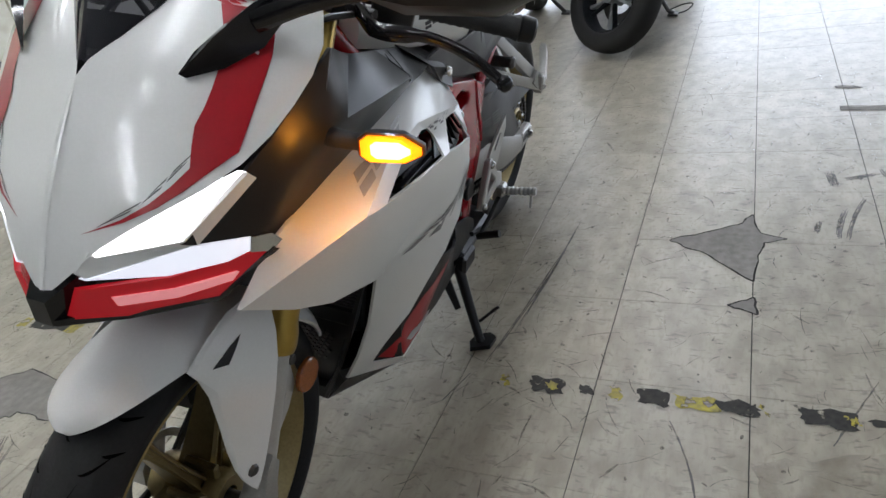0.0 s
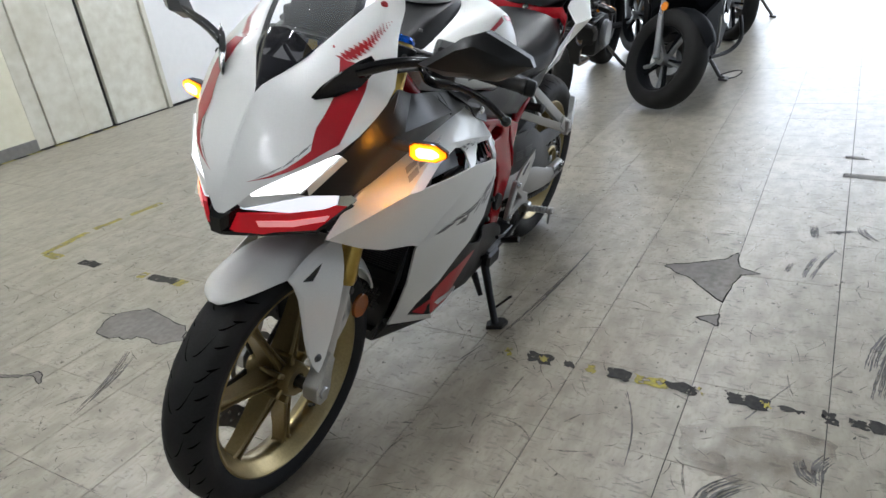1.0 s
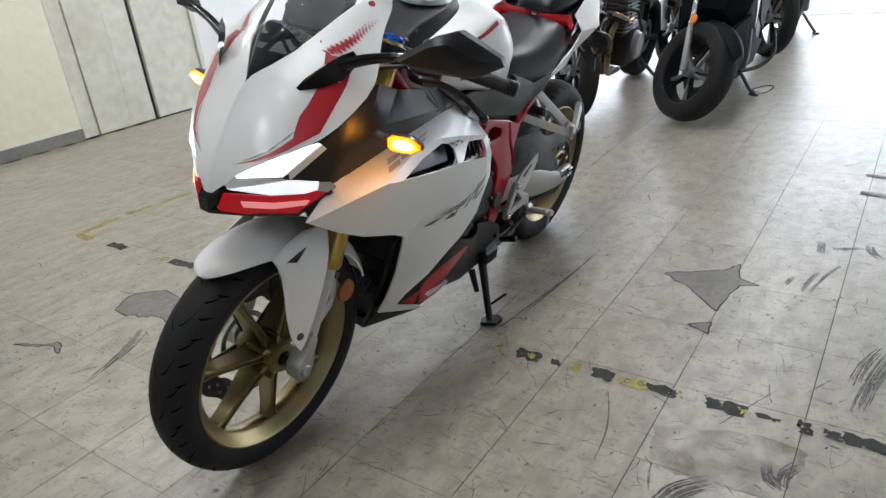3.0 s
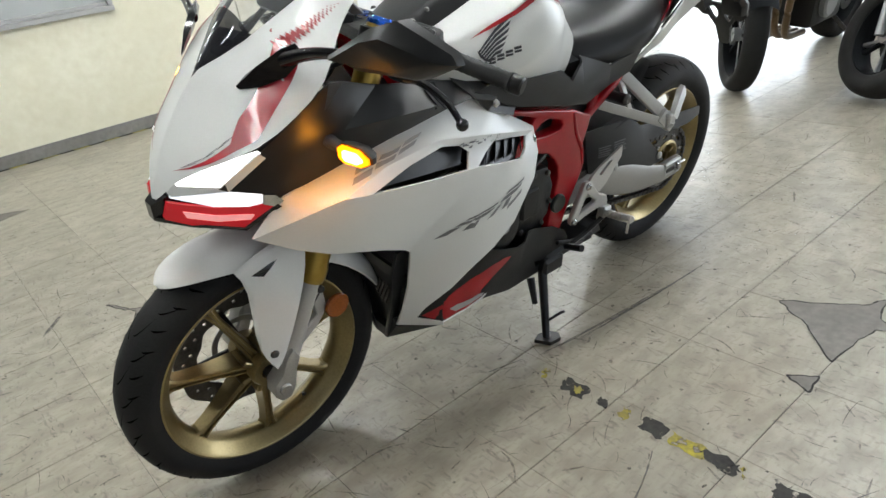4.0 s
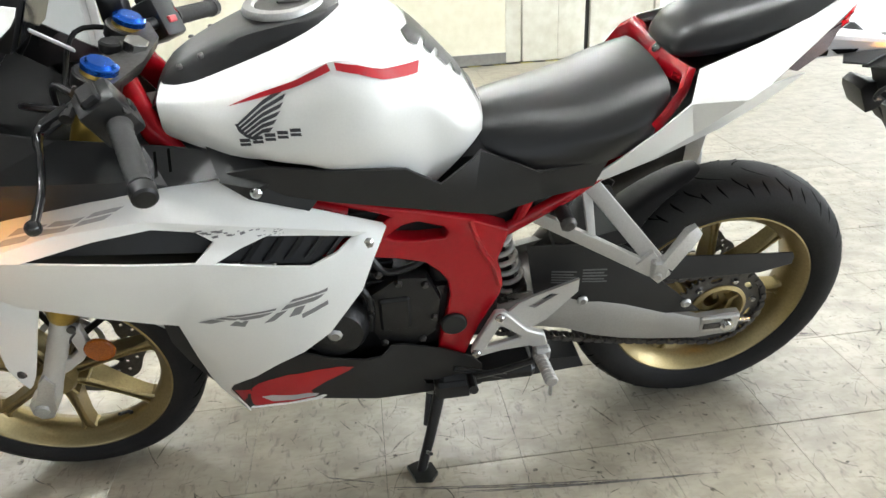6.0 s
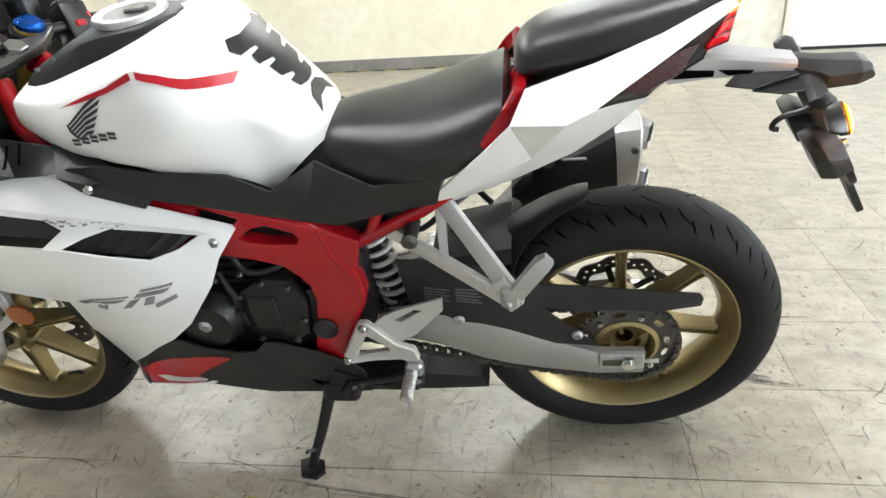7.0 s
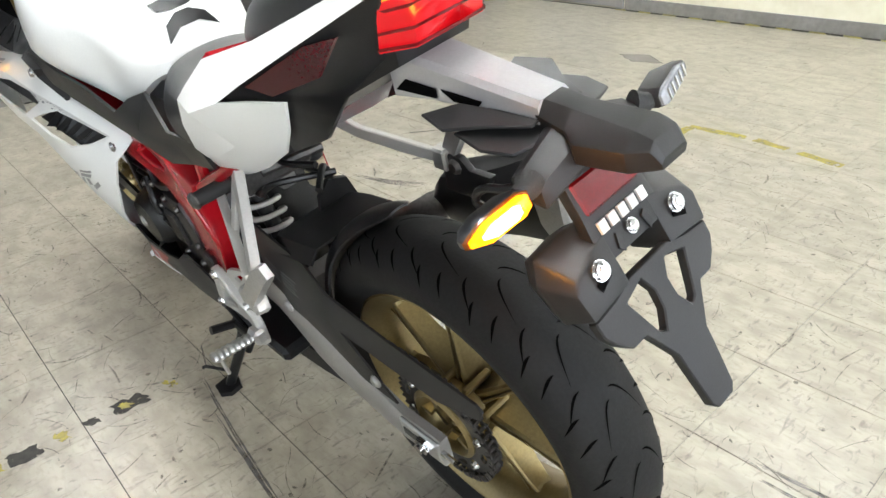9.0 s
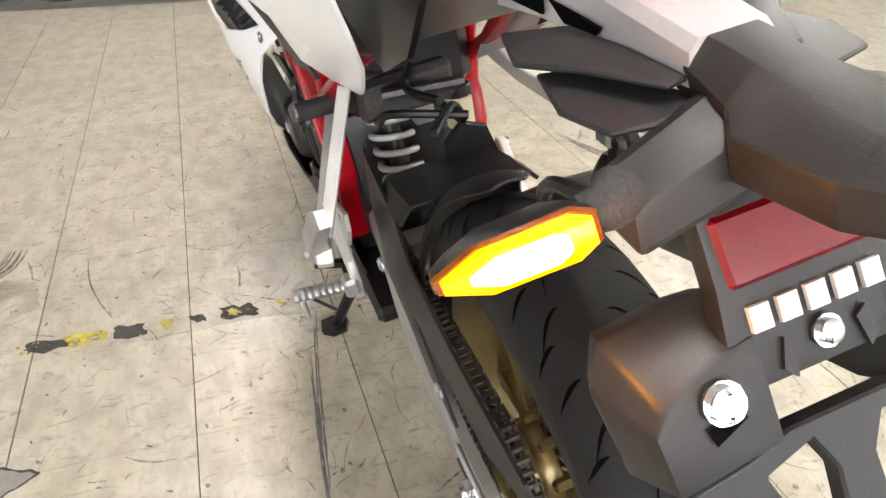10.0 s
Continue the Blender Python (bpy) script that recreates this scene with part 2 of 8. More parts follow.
def add_panel(bm, outline, thick=0.004, holes=(), inner=(), edges=(), side=1, bevel=True):
    """A moulded shell. Points are (x, z, y): a side outline with its own distance from the middle plane at each point; side -1 mirrors it."""
    v2, faces, src, pts = tess(outline, holes, inner, edges)
    ys = [pts[s][2] if s is not None else 0.0 for s in src]
    for i, s in enumerate(src):
        if s is None:
            w = [(1 / ((v2[i] - Vector(p[:2])).length_squared + 1e-9), p[2]) for p in pts]
            ys[i] = sum(a * b for a, b in w) / sum(a for a, _ in w)
    top = [bm.verts.new((v.x, side * y, v.y)) for v, y in zip(v2, ys)]
    low = [bm.verts.new((v.x, side * (y - thick), v.y)) for v, y in zip(v2, ys)]
    count = {}
    for f in faces:
        bm.faces.new([top[i] for i in f])
        bm.faces.new([low[i] for i in reversed(f)])
        for a, b in zip(f, list(f[1:]) + [f[0]]):
            count.setdefault(frozenset((a, b)), []).append((a, b))
    for k, es in count.items():
        if len(es) == 1:
            a, b = es[0]
            bm.faces.new((top[b], top[a], low[a], low[b]))


def add_plate(bm, outline, y0, y1, holes=()):
    """A flat plate with an (x, z) outline, from y0 to y1."""
    add_panel(bm, [(x, z, y1) for x, z in outline], y1 - y0, [[(x, z, y1) for x, z in h] for h in holes])


def add_loft(bm, rings, cap=True, closed=True):
    """Skins rings of equal count."""
    vs = [[bm.verts.new(p) for p in r] for r in rings]
    for a, b in zip(vs, vs[1:]):
        n = len(a)
        for k in range(n if closed else n - 1):
            bm.faces.new((a[k], a[(k + 1) % n], b[(k + 1) % n], b[k]))
    if cap:
        bm.faces.new(vs[0][::-1])
        bm.faces.new(vs[-1])
    return vs


def bevelled(bm, width=0.002, seg=2, angle=30):
    bmesh.ops.remove_doubles(bm, verts=bm.verts, dist=1e-5)
    bmesh.ops.recalc_face_normals(bm, faces=bm.faces)
    es = [e for e in bm.edges if len(e.link_faces) == 2 and e.calc_face_angle(0) > radians(angle)]
    bmesh.ops.bevel(bm, geom=es, offset=width, segments=seg, affect="EDGES", profile=0.6, clamp_overlap=True)
    return bm


def BM():
    return bmesh.new()

# ---- the room ----
def floor_mat(name, light, dirt, scuff, rough):
    """Worn floor: broad soft stains and uneven polish, in world metres; each tile a shade of its own."""
    m = bpy.data.materials.new(name)
    m.use_nodes = True
    nt = m.node_tree
    N, L = nt.nodes, nt.links
    b = N["Principled BSDF"]
    geo = N.new("ShaderNodeNewGeometry")

    def noise_tex(scale, detail, stretch=(1, 1, 1), turn=0.0, dist=0.0):
        mp = N.new("ShaderNodeMapping")
        mp.inputs["Scale"].default_value = stretch
        mp.inputs["Rotation"].default_value = (0, 0, radians(turn))
        t = N.new("ShaderNodeTexNoise")
        t.inputs["Scale"].default_value, t.inputs["Detail"].default_value, t.inputs["Distortion"].default_value = scale, detail, dist
        L.new(geo.outputs["Position"], mp.inputs["Vector"])
        L.new(mp.outputs[0], t.inputs["Vector"])
        return t.outputs["Fac"]

    def span(v, lo, hi, to0=0.0, to1=1.0):
        r = N.new("ShaderNodeMapRange")
        for k, x in (("From Min", lo), ("From Max", hi), ("To Min", to0), ("To Max", to1)):
            r.inputs[k].default_value = x
        L.new(v, r.inputs["Value"])
        return r.outputs[0]

    def mix(f, a, c):
        x = N.new("ShaderNodeMix")
        x.data_type = "RGBA"
        L.new(f, x.inputs["Factor"])
        for k, v in (("A", a), ("B", c)):
            if isinstance(v, tuple):
                x.inputs[k].default_value = (*v, 1)
            else:
                L.new(v, x.inputs[k])
        return x.outputs["Result"]

    half = tuple(0.5 * (a + c) for a, c in zip(light, dirt))
    col = mix(span(noise_tex(1.4, 1), 0.25, 0.75, 0, 0.55), light, half)
    col = mix(span(noise_tex(11, 8, (1, 1.6, 1), 25), 0.40, 0.66, 0, 0.85), col, dirt)
    col = mix(span(noise_tex(38, 9, (1, 2.6, 1), -20), 0.50, 0.70, 0, 0.6), col, dirt)
    col = mix(span(noise_tex(26, 10, (2.8, 1, 1), 35, 1.0), 0.57, 0.72, 0, 0.6), col, scuff)
    info = N.new("ShaderNodeObjectInfo")
    shade = N.new("ShaderNodeHueSaturation")
    L.new(col, shade.inputs["Color"])
    L.new(span(info.outputs["Random"], 0, 1, 0.93, 1.06), shade.inputs["Value"])
    L.new(shade.outputs[0], b.inputs["Base Color"])
    L.new(span(noise_tex(2.3, 1), 0.2, 0.8, rough - 0.05, rough + 0.05), b.inputs["Roughness"])
    b.inputs["Specular IOR Level"].default_value = 0.58
    bp = N.new("ShaderNodeBump")
    bp.inputs["Strength"].default_value, bp.inputs["Distance"].default_value = 0.4, 0.0002
    L.new(noise_tex(9, 1), bp.inputs["Height"])
    L.new(bp.outputs[0], b.inputs["Normal"])
    return m


M["tile"] = floor_mat("vinyl_tile", (0.425, 0.393, 0.32), (0.285, 0.258, 0.20), (0.12, 0.108, 0.09), 0.34)
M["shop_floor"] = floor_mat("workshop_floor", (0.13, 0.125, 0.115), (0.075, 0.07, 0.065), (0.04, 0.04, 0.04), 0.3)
M["glue"] = node_mat("dark_joint", (0.03, 0.027, 0.024), 0.8, 0, 0.4, 60)
M["screed"] = node_mat("grey_screed", (0.26, 0.245, 0.222), 0.75, 0, 0.35, 45, None, 5, 0.0015)
M["wall"] = node_mat("cream_wall_paint", (0.82, 0.79, 0.64), 0.5, 0, 0.10, 18, (0.72, 0.68, 0.52), 1.3, 0.0008)
M["panel_white"] = node_mat("off_white_panel", (0.74, 0.73, 0.64), 0.42, 0, 0.15, 12, (0.55, 0.52, 0.42), 1.6, 0.0006)
M["pure_white"] = node_mat("white_board", (0.8, 0.8, 0.79), 0.4, 0, 0.05, 20, None, 1.5)
M["base_grey"] = node_mat("grey_skirting", (0.26, 0.25, 0.235), 0.5, 0, 0.35, 25, None, 3)
# Ceiling stays out of view; its grey is set to hold down bounced light
M["ceiling"] = node_mat("ceiling_paint", (0.40, 0.40, 0.385), 0.8, 0, 0.06, 40)
# Workshop's dimness is put into this dark wall colour
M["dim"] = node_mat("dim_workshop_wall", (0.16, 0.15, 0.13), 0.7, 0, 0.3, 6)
M["window_alu"] = node_mat("window_aluminium", (0.5, 0.5, 0.5), 0.35, 0.7, 0.1, 80)
M["frosted"] = node_mat("frosted_grey_glass", (0.42, 0.44, 0.44), 0.22, 0, 0.06, 3, None, 1)
M["concrete"] = node_mat("sunlit_concrete", (0.5, 0.49, 0.46), 0.8, 0, 0.25, 8, None, 0.6)
M["tape_y"] = node_mat("yellow_tape", (0.5, 0.42, 0.03), 0.5, 0, 0.5, 90, (0.16, 0.14, 0.06), 14)
M["tape_k"] = node_mat("black_tape", (0.028, 0.027, 0.026), 0.75, 0, 0.4, 90, (0.06, 0.057, 0.05), 14, 0, 0, 0.25)
M["skid"] = node_mat("rubber_mark", (0.13, 0.125, 0.125), 0.6, 0, 0.5, 60, (0.19, 0.18, 0.17), 20, 0, 0, 0.3)


def worn(m, lo, hi, scale, least=0.0, most=1.0):
    """Lets the floor show through a thin film where it is rubbed away."""
    nt = m.node_tree
    geo = nt.nodes.new("ShaderNodeNewGeometry")
    n = nt.nodes.new("ShaderNodeTexNoise")
    n.inputs["Scale"].default_value, n.inputs["Detail"].default_value = scale, 7
    r = nt.nodes.new("ShaderNodeMapRange")
    for k, v in (("From Min", lo), ("From Max", hi), ("To Min", least), ("To Max", most)):
        r.inputs[k].default_value = v
    nt.links.new(geo.outputs["Position"], n.inputs["Vector"])
    nt.links.new(n.outputs["Fac"], r.inputs["Value"])
    nt.links.new(r.outputs[0], nt.nodes["Principled BSDF"].inputs["Alpha"])


M["stain"] = node_mat("brown_stain", (0.20, 0.145, 0.095), 0.5, 0, 0.3, 40)
worn(M["skid"], 0.30, 0.62, 30, 0.25, 1.0)
worn(M["tape_k"], 0.33, 0.41, 42)
worn(M["tape_y"], 0.36, 0.44, 42)
worn(M["stain"], 0.40, 0.80, 11, 0.0, 0.6)
WALL = -4.09
TILE = 0.305
EDGE = 3.80


def room_box(name, lo, hi, material, label, category, parent=None):
    bm = BM()
    add_box(bm, lo, hi)
    ob = part(name, bm, material, parent)
    return tagged(ob, label, category, kind="structure") if parent is None else ob


room_box("ground", (-80, -60, -0.35), (-6.5, 60, -0.02), "concrete", "bright sunlit concrete ground outside", "ground")
# Added glowing sheet close outside the opening, standing in for blown-out daylight
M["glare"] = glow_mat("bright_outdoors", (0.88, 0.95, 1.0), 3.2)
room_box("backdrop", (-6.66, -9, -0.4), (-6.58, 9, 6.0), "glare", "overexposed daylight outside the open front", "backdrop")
wall = room_box("wall_north", (-0.43, WALL - 0.15, 0), (EDGE, WALL, 3.0), "wall", "cream painted wall with grey skirting", "wall")
room_box("baseboard", (-0.43, WALL, 0), (2.55, WALL + 0.012, 0.085), "base_grey", "grey skirting board", "skirting")
bm = BM()
add_box(bm, (3.46, WALL, 0), (EDGE, WALL + 0.012, 0.085))
tagged(part("baseboard", bm, "base_grey", None), "grey skirting board by the corner", "skirting", kind="structure")
# Unseen side wall, left open where the added side light stands
room_box("wall_south", (-6.5, 8.0, 0), (9, 8.15, 0.5), "wall", "low cream wall out of view, under the added side light", "wall")
room_box("wall_south_lintel", (-6.5, 8.0, 2.75), (9, 8.15, 3.0), "wall", "cream lintel out of view, over the added side light", "wall")
# Added walls closing the workshop, dark in colour for its dimness
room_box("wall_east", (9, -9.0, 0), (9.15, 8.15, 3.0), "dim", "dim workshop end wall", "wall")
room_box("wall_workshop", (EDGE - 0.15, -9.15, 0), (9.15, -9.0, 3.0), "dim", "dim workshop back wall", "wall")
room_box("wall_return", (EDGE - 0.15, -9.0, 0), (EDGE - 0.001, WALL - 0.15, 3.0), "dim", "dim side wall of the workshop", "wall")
room_box("ceiling", (-6.5, -9.15, 3.0), (9.15, 8.15, 3.15), "ceiling", "plain grey ceiling out of view", "ceiling")
room_box("wall_lintel", (-6.6, WALL - 0.15, 2.7), (-6.45, 8.15, 3.0), "wall", "lintel over the wide open front", "wall")
# ribbed partition and white panel along the wall
partition = tagged(new("partition"), "off-white partition panels with a dark gap", "partition", kind="structure")
seams = [-0.43, -0.56, -0.85, -1.075]
for k, (a, b) in enumerate(zip(seams, seams[1:])):
    bm = BM()
    add_box(bm, (b + 0.004, WALL - 0.12, 0.004), (a - 0.002, WALL + (0.012 if k % 2 else 0.0), 2.99), 0.003)
    part("panel", bm, "panel_white", partition)
bm = BM()
add_box(bm, (-1.63, WALL - 0.12, 0.004), (-1.115, WALL, 2.99), 0.003)
part("panel", bm, "panel_white", partition)
bm = BM()
add_box(bm, (-1.112, WALL - 0.1, 0.0), (-1.078, WALL - 0.03, 2.99))
part("gap", bm, "glue", partition)
bm = BM()
add_box(bm, (-1.675, WALL - 0.12, 0.0), (-1.634, WALL + 0.02, 2.99), 0.003)
part("post", bm, "panel_white", partition)
bm = BM()
add_box(bm, (-6.5, WALL - 0.1, 0.016), (-1.68, WALL - 0.004, 2.99), 0.003)
part("white_panel", bm, "pure_white", partition)
bm = BM()
add_box(bm, (-6.5, WALL - 0.1, 0.0), (-1.68, WALL - 0.012, 0.015))
part("sill_gap", bm, "glue", partition)

# glazed door in an aluminium frame
door = tagged(new("door_1"), "closed grey glazed door in an aluminium frame", "door", kind="structure")
for x0, x1, z0, z1, d in ((2.56, 2.62, 0, 2.1, 0.03), (3.40, 3.46, 0, 2.1, 0.03), (2.62, 3.40, 2.04, 2.1, 0.03)):
    bm = BM()
    add_box(bm, (x0, WALL, z0), (x1, WALL + d, z1), 0.003)
    part("door_frame", bm, "window_alu", door)
bm = BM()
add_box(bm, (2.625, WALL, 0.012), (3.395, WALL + 0.02, 0.13), 0.003)
part("bottom_rail", bm, "window_alu", door, "brushed aluminium kick rail")
for x0, x1 in ((2.625, 2.665), (3.355, 3.395)):
    bm = BM()
    add_box(bm, (x0, WALL, 0.131), (x1, WALL + 0.02, 2.035), 0.003)
    part("stile", bm, "window_alu", door)
bm = BM()
add_box(bm, (2.666, WALL, 0.131), (3.354, WALL + 0.012, 2.035))
part("pane", bm, "frosted", door, "grey frosted pane")
# window above the skirting
window = tagged(new("window_1"), "aluminium framed window with pale panes", "window", kind="structure")
for lo, hi in (((0.35, WALL, 0.855), (2.33, WALL + 0.05, 0.89)), ((2.295, WALL, 0.891), (2.33, WALL + 0.04, 1.9)), ((0.35, WALL, 0.891), (0.385, WALL + 0.04, 1.9)), ((1.33, WALL, 0.91), (1.37, WALL + 0.03, 1.9)), ((0.386, WALL, 0.891), (2.294, WALL + 0.025, 0.915)), ((0.35, WALL, 1.901), (2.33, WALL + 0.04, 1.94))):
    bm = BM()
    add_box(bm, lo, hi, 0.003)
    part("window_frame", bm, "window_alu", window)
for x0, x1 in ((0.386, 1.329), (1.371, 2.294)):
    bm = BM()
    add_box(bm, (x0, WALL, 0.916), (x1, WALL + 0.012, 1.9))
    part("pane", bm, "frosted", window)
sign = thing("rolled_sign", "white rolled sign with a red tip beside the window", "sign", pose(2.26, WALL + 0.06, 0.89))
bm = BM()
add_cyl(bm, (0, 0, 0.03), (0, 0, 0.55), 0.03, 16, bev=0.004)
part("roll", bm, "pure_white", sign)
bm = BM()
add_cyl(bm, (0, 0, 0.0), (0, 0, 0.031), 0.031, 16, bev=0.004)
part("tip", bm, "red", sign)

# floor
floor = thing("floor", "worn beige vinyl tile floor with scuffs and dark joints", "floor", kind="structure")
bm = BM()
add_box(bm, (-6.5, WALL - 0.2, -0.3), (EDGE, 8.1, -0.003))
part("slab", bm, "glue", floor)
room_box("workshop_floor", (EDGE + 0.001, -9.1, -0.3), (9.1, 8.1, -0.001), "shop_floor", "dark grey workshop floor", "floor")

# added ceiling battens, all out of view, placed to light the hall from above
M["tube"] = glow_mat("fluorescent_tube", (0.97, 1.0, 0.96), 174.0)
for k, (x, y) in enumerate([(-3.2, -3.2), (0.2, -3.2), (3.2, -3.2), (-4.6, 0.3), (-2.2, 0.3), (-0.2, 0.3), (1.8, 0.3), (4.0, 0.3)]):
    lamp = thing("ceiling_light", "added white batten with two lit tubes, out of view", "ceiling light", pose(x, y, 3.0), "ceiling lights")
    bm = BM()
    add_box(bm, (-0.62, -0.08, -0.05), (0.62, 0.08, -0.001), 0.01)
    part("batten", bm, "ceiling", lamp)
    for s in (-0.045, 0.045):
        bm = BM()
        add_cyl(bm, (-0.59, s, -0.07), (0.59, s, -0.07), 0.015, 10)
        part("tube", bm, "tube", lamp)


# worn marks on the floor
def jag(rng, pts, amp, n=4):
    """A ragged outline through points."""
    out = []
    for (ax, ay), (bx, by) in zip(pts, pts[1:] + pts[:1]):
        for k in range(n):
            t = k / n
            j = amp if k else amp * 0.3
            out.append((ax + (bx - ax) * t + rng.uniform(-j, j), ay + (by - ay) * t + rng.uniform(-j, j)))
    return out


def sheet(name, polys, material, label, category, z=0.0012, amp=0.004, seed=1, n=4, parent=None):
    rng = random.Random(seed)
    bm = BM()
    for pts in polys:
        o = jag(rng, pts, amp, n)
        v2, faces, src, _ = tess(o)
        vs = [bm.verts.new((v.x, v.y, z)) for v in v2]
        for f in faces:
            bm.faces.new([vs[i] for i in f])
    ob = part(name, bm, material, parent)
    if parent is None:
        tagged(ob, label, category, kind="structure")
    return ob


def broken(polys, label, seed, amp=0.004):
    """A hole in the tiles: screed with the dark broken edge of the tile round it."""
    ob = sheet("floor_patch", polys, "screed", label, "floor patch", seed=seed, amp=amp)
    rng = random.Random(seed)
    bm = BM()
    for pts in polys:
        o = [Vector((*p, 0.0016)) for p in jag(rng, pts, amp, 4)]
        for k, (p, q) in enumerate(zip(o, o[1:] + o[:1])):
            d = q - p
            n = Vector((-d.y, d.x, 0)).normalized() * rng.uniform(0.0012, 0.0028)
            bm.faces.new([bm.verts.new(v) for v in (p - n, q - n, q + n, p + n)])
    part("broken_edge", bm, "glue", ob)


broken([[(0.153, 0.602), (0.085, 0.73), (0.045, 0.79), (-0.005, 0.815), (0.10, 0.835), (0.13, 0.90), (0.155, 0.845), (0.22, 0.83), (0.345, 0.822), (0.29, 0.765), (0.21, 0.69), (0.185, 0.64)]], "grey screed showing where a tile broke away", 2)
broken([[(0.455, 0.765), (0.43, 0.80), (0.415, 0.823), (0.485, 0.832), (0.47, 0.80)]], "small grey gap where a tile corner broke", 3, amp=0.003)
broken([[(1.18, -1.09), (1.12, -1.13), (1.06, -1.145), (0.987, -1.05), (1.01, -0.93), (1.03, -0.80), (1.10, -0.72), (1.15, -0.80), (1.14, -0.90), (1.175, -0.95)]], "large grey screed patch in the tiles", 4, amp=0.01)
broken([[(1.405, -1.07), (1.445, -1.10), (1.43, -1.06), (1.45, -0.99), (1.415, -1.03)], [(1.44, -1.1), (1.48, -1.2), (1.49, -1.21), (1.455, -1.1)]], "small star shaped chip in the tiles", 5, amp=0.003)
broken([[(-1.09, 1.10), (-1.06, 1.10), (-1.05, 1.19), (-1.08, 1.16)], [(-0.86, 1.10), (-0.82, 1.10), (-0.80, 1.24), (-0.82, 1.40), (-0.86, 1.40), (-0.845, 1.25)]], "narrow grey gaps in the tiles", 6, amp=0.004)
broken([[(1.62, -2.98), (1.78, -2.9), (1.62, -2.8), (1.45, -2.86)]], "small grey chip far across the floor", 7, amp=0.01)
sheet("floor_stain", [[(0.95, 0.82), (0.885, 0.98), (0.88, 1.135), (0.97, 1.15), (1.07, 1.14), (1.08, 1.0), (1.085, 0.86)]], "stain", "brown stain on a tile beside the tape", "floor mark", 0.0008, 0.012, 8, 5)
# hazard tape, mostly worn off
near_tape = tagged(new("floor_tape"), "worn black and yellow hazard tape on the floor", "floor tape", kind="structure")
rng = random.Random(11)
for y0, y1, k, w in ((0.305, 0.33, 1, 0.016), (0.37, 0.455, 0, 0.022), (0.405, 0.44, 1, 0.01), (0.48, 0.515, 0, 0.014), (0.545, 0.575, 1, 0.018), (0.60, 0.67, 0, 0.021), (0.672, 0.765, 1, 0.02), (0.745, 0.84, 0, 0.019), (0.835, 0.852, 1, 0.014), (0.905, 1.005, 0, 0.024), (0.98, 1.008, 1, 0.012), (1.02, 1.085, 0, 0.008), (1.11, 1.147, 0, 0.024), (1.165, 1.21, 0, 0.014), (1.205, 1.315, 0, 0.023), (1.31, 1.355, 1, 0.017)):
    x = 0.800
    sheet("tape_piece", [[(x - w, y0), (x - 0.9 * w, y1 - 0.008), (x + w, y1), (x + 0.9 * w, y0 + 0.01)]], "tape_y" if k else "tape_k", "", "", 0.0014 + 0.0003 * k, 0.007, rng.randint(0, 999), 5, near_tape)
far_tape = tagged(new("floor_tape"), "faded yellow tape corner on the floor", "floor tape", kind="structure")
for a, b, k in (((0.80, -2.03), (0.56, -2.05), 1), ((0.52, -2.05), (0.38, -2.03), 1), ((0.33, -2.02), (0.16, -1.99), 1), ((0.79, -2.02), (0.80, -1.9), 1), ((0.80, -1.34), (0.80, -1.30), 1), ((0.80, -1.28), (0.80, -1.12), 0), ((0.80, -1.12), (0.80, -1.07), 1), ((0.795, -1.75), (0.80, -1.62), 0)):
    dx, dy = b[0] - a[0], b[1] - a[1]
    L = math.hypot(dx, dy)
    nx, ny = -dy / L * 0.022, dx / L * 0.022
    sheet("tape_piece", [[(a[0] + nx, a[1] + ny), (b[0] + nx, b[1] + ny), (b[0] - nx, b[1] - ny), (a[0] - nx, a[1] - ny)]], "tape_y" if k else "tape_k", "", "", 0.0014, 0.006, rng.randint(0, 999), 4, far_tape)
wall_tape = tagged(new("floor_tape"), "black and yellow hazard tape along the wall", "floor tape", kind="structure")
for k in range(46):
    x = -1.05 + 0.105 * k
    if 2.56 < x < 3.44 or x > 3.72:
        continue
    bm = BM()
    v = [bm.verts.new(p) for p in ((x, WALL + 0.02, 0.0014), (x + 0.102, WALL + 0.02, 0.0014), (x + 0.082, WALL + 0.065, 0.0014), (x - 0.02, WALL + 0.065, 0.0014))]
    bm.faces.new(v)
    part("tape_piece", bm, "tape_k" if k % 2 else "tape_y", wall_tape)
edge_tape = tagged(new("floor_tape"), "black and yellow tape where the workshop floor begins", "floor tape", kind="structure")
for k in range(40):
    y = WALL + 0.1 * k
    bm = BM()
    v = [bm.verts.new(p) for p in ((EDGE - 0.045, y, 0.0014), (EDGE - 0.045, y + 0.097, 0.0014), (EDGE, y + 0.117, 0.0014), (EDGE, y + 0.02, 0.0014))]
    bm.faces.new(v)
    part("tape_piece", bm, "tape_k" if k % 2 else "tape_y", edge_tape)


# rubber marks
def stroke(a, b, w, bend=0.0, seed=1):
    a, b = Vector((*a, 0)), Vector((*b, 0))
    d = b - a
    n = Vector((-d.y, d.x, 0)).normalized()
    rg = random.Random(seed)
    left, right = [], []
    for k in range(9):
        t = k / 8
        p = a + d * t + n * bend * math.sin(math.pi * t)
        h = w * (0.35 + 0.65 * math.sin(math.pi * min(1, max(0.04, t)))) * rg.uniform(0.75, 1.15) / 2
        left.append((p.x + n.x * h, p.y + n.y * h))
        right.append((p.x - n.x * h, p.y - n.y * h))
    return left + right[::-1]


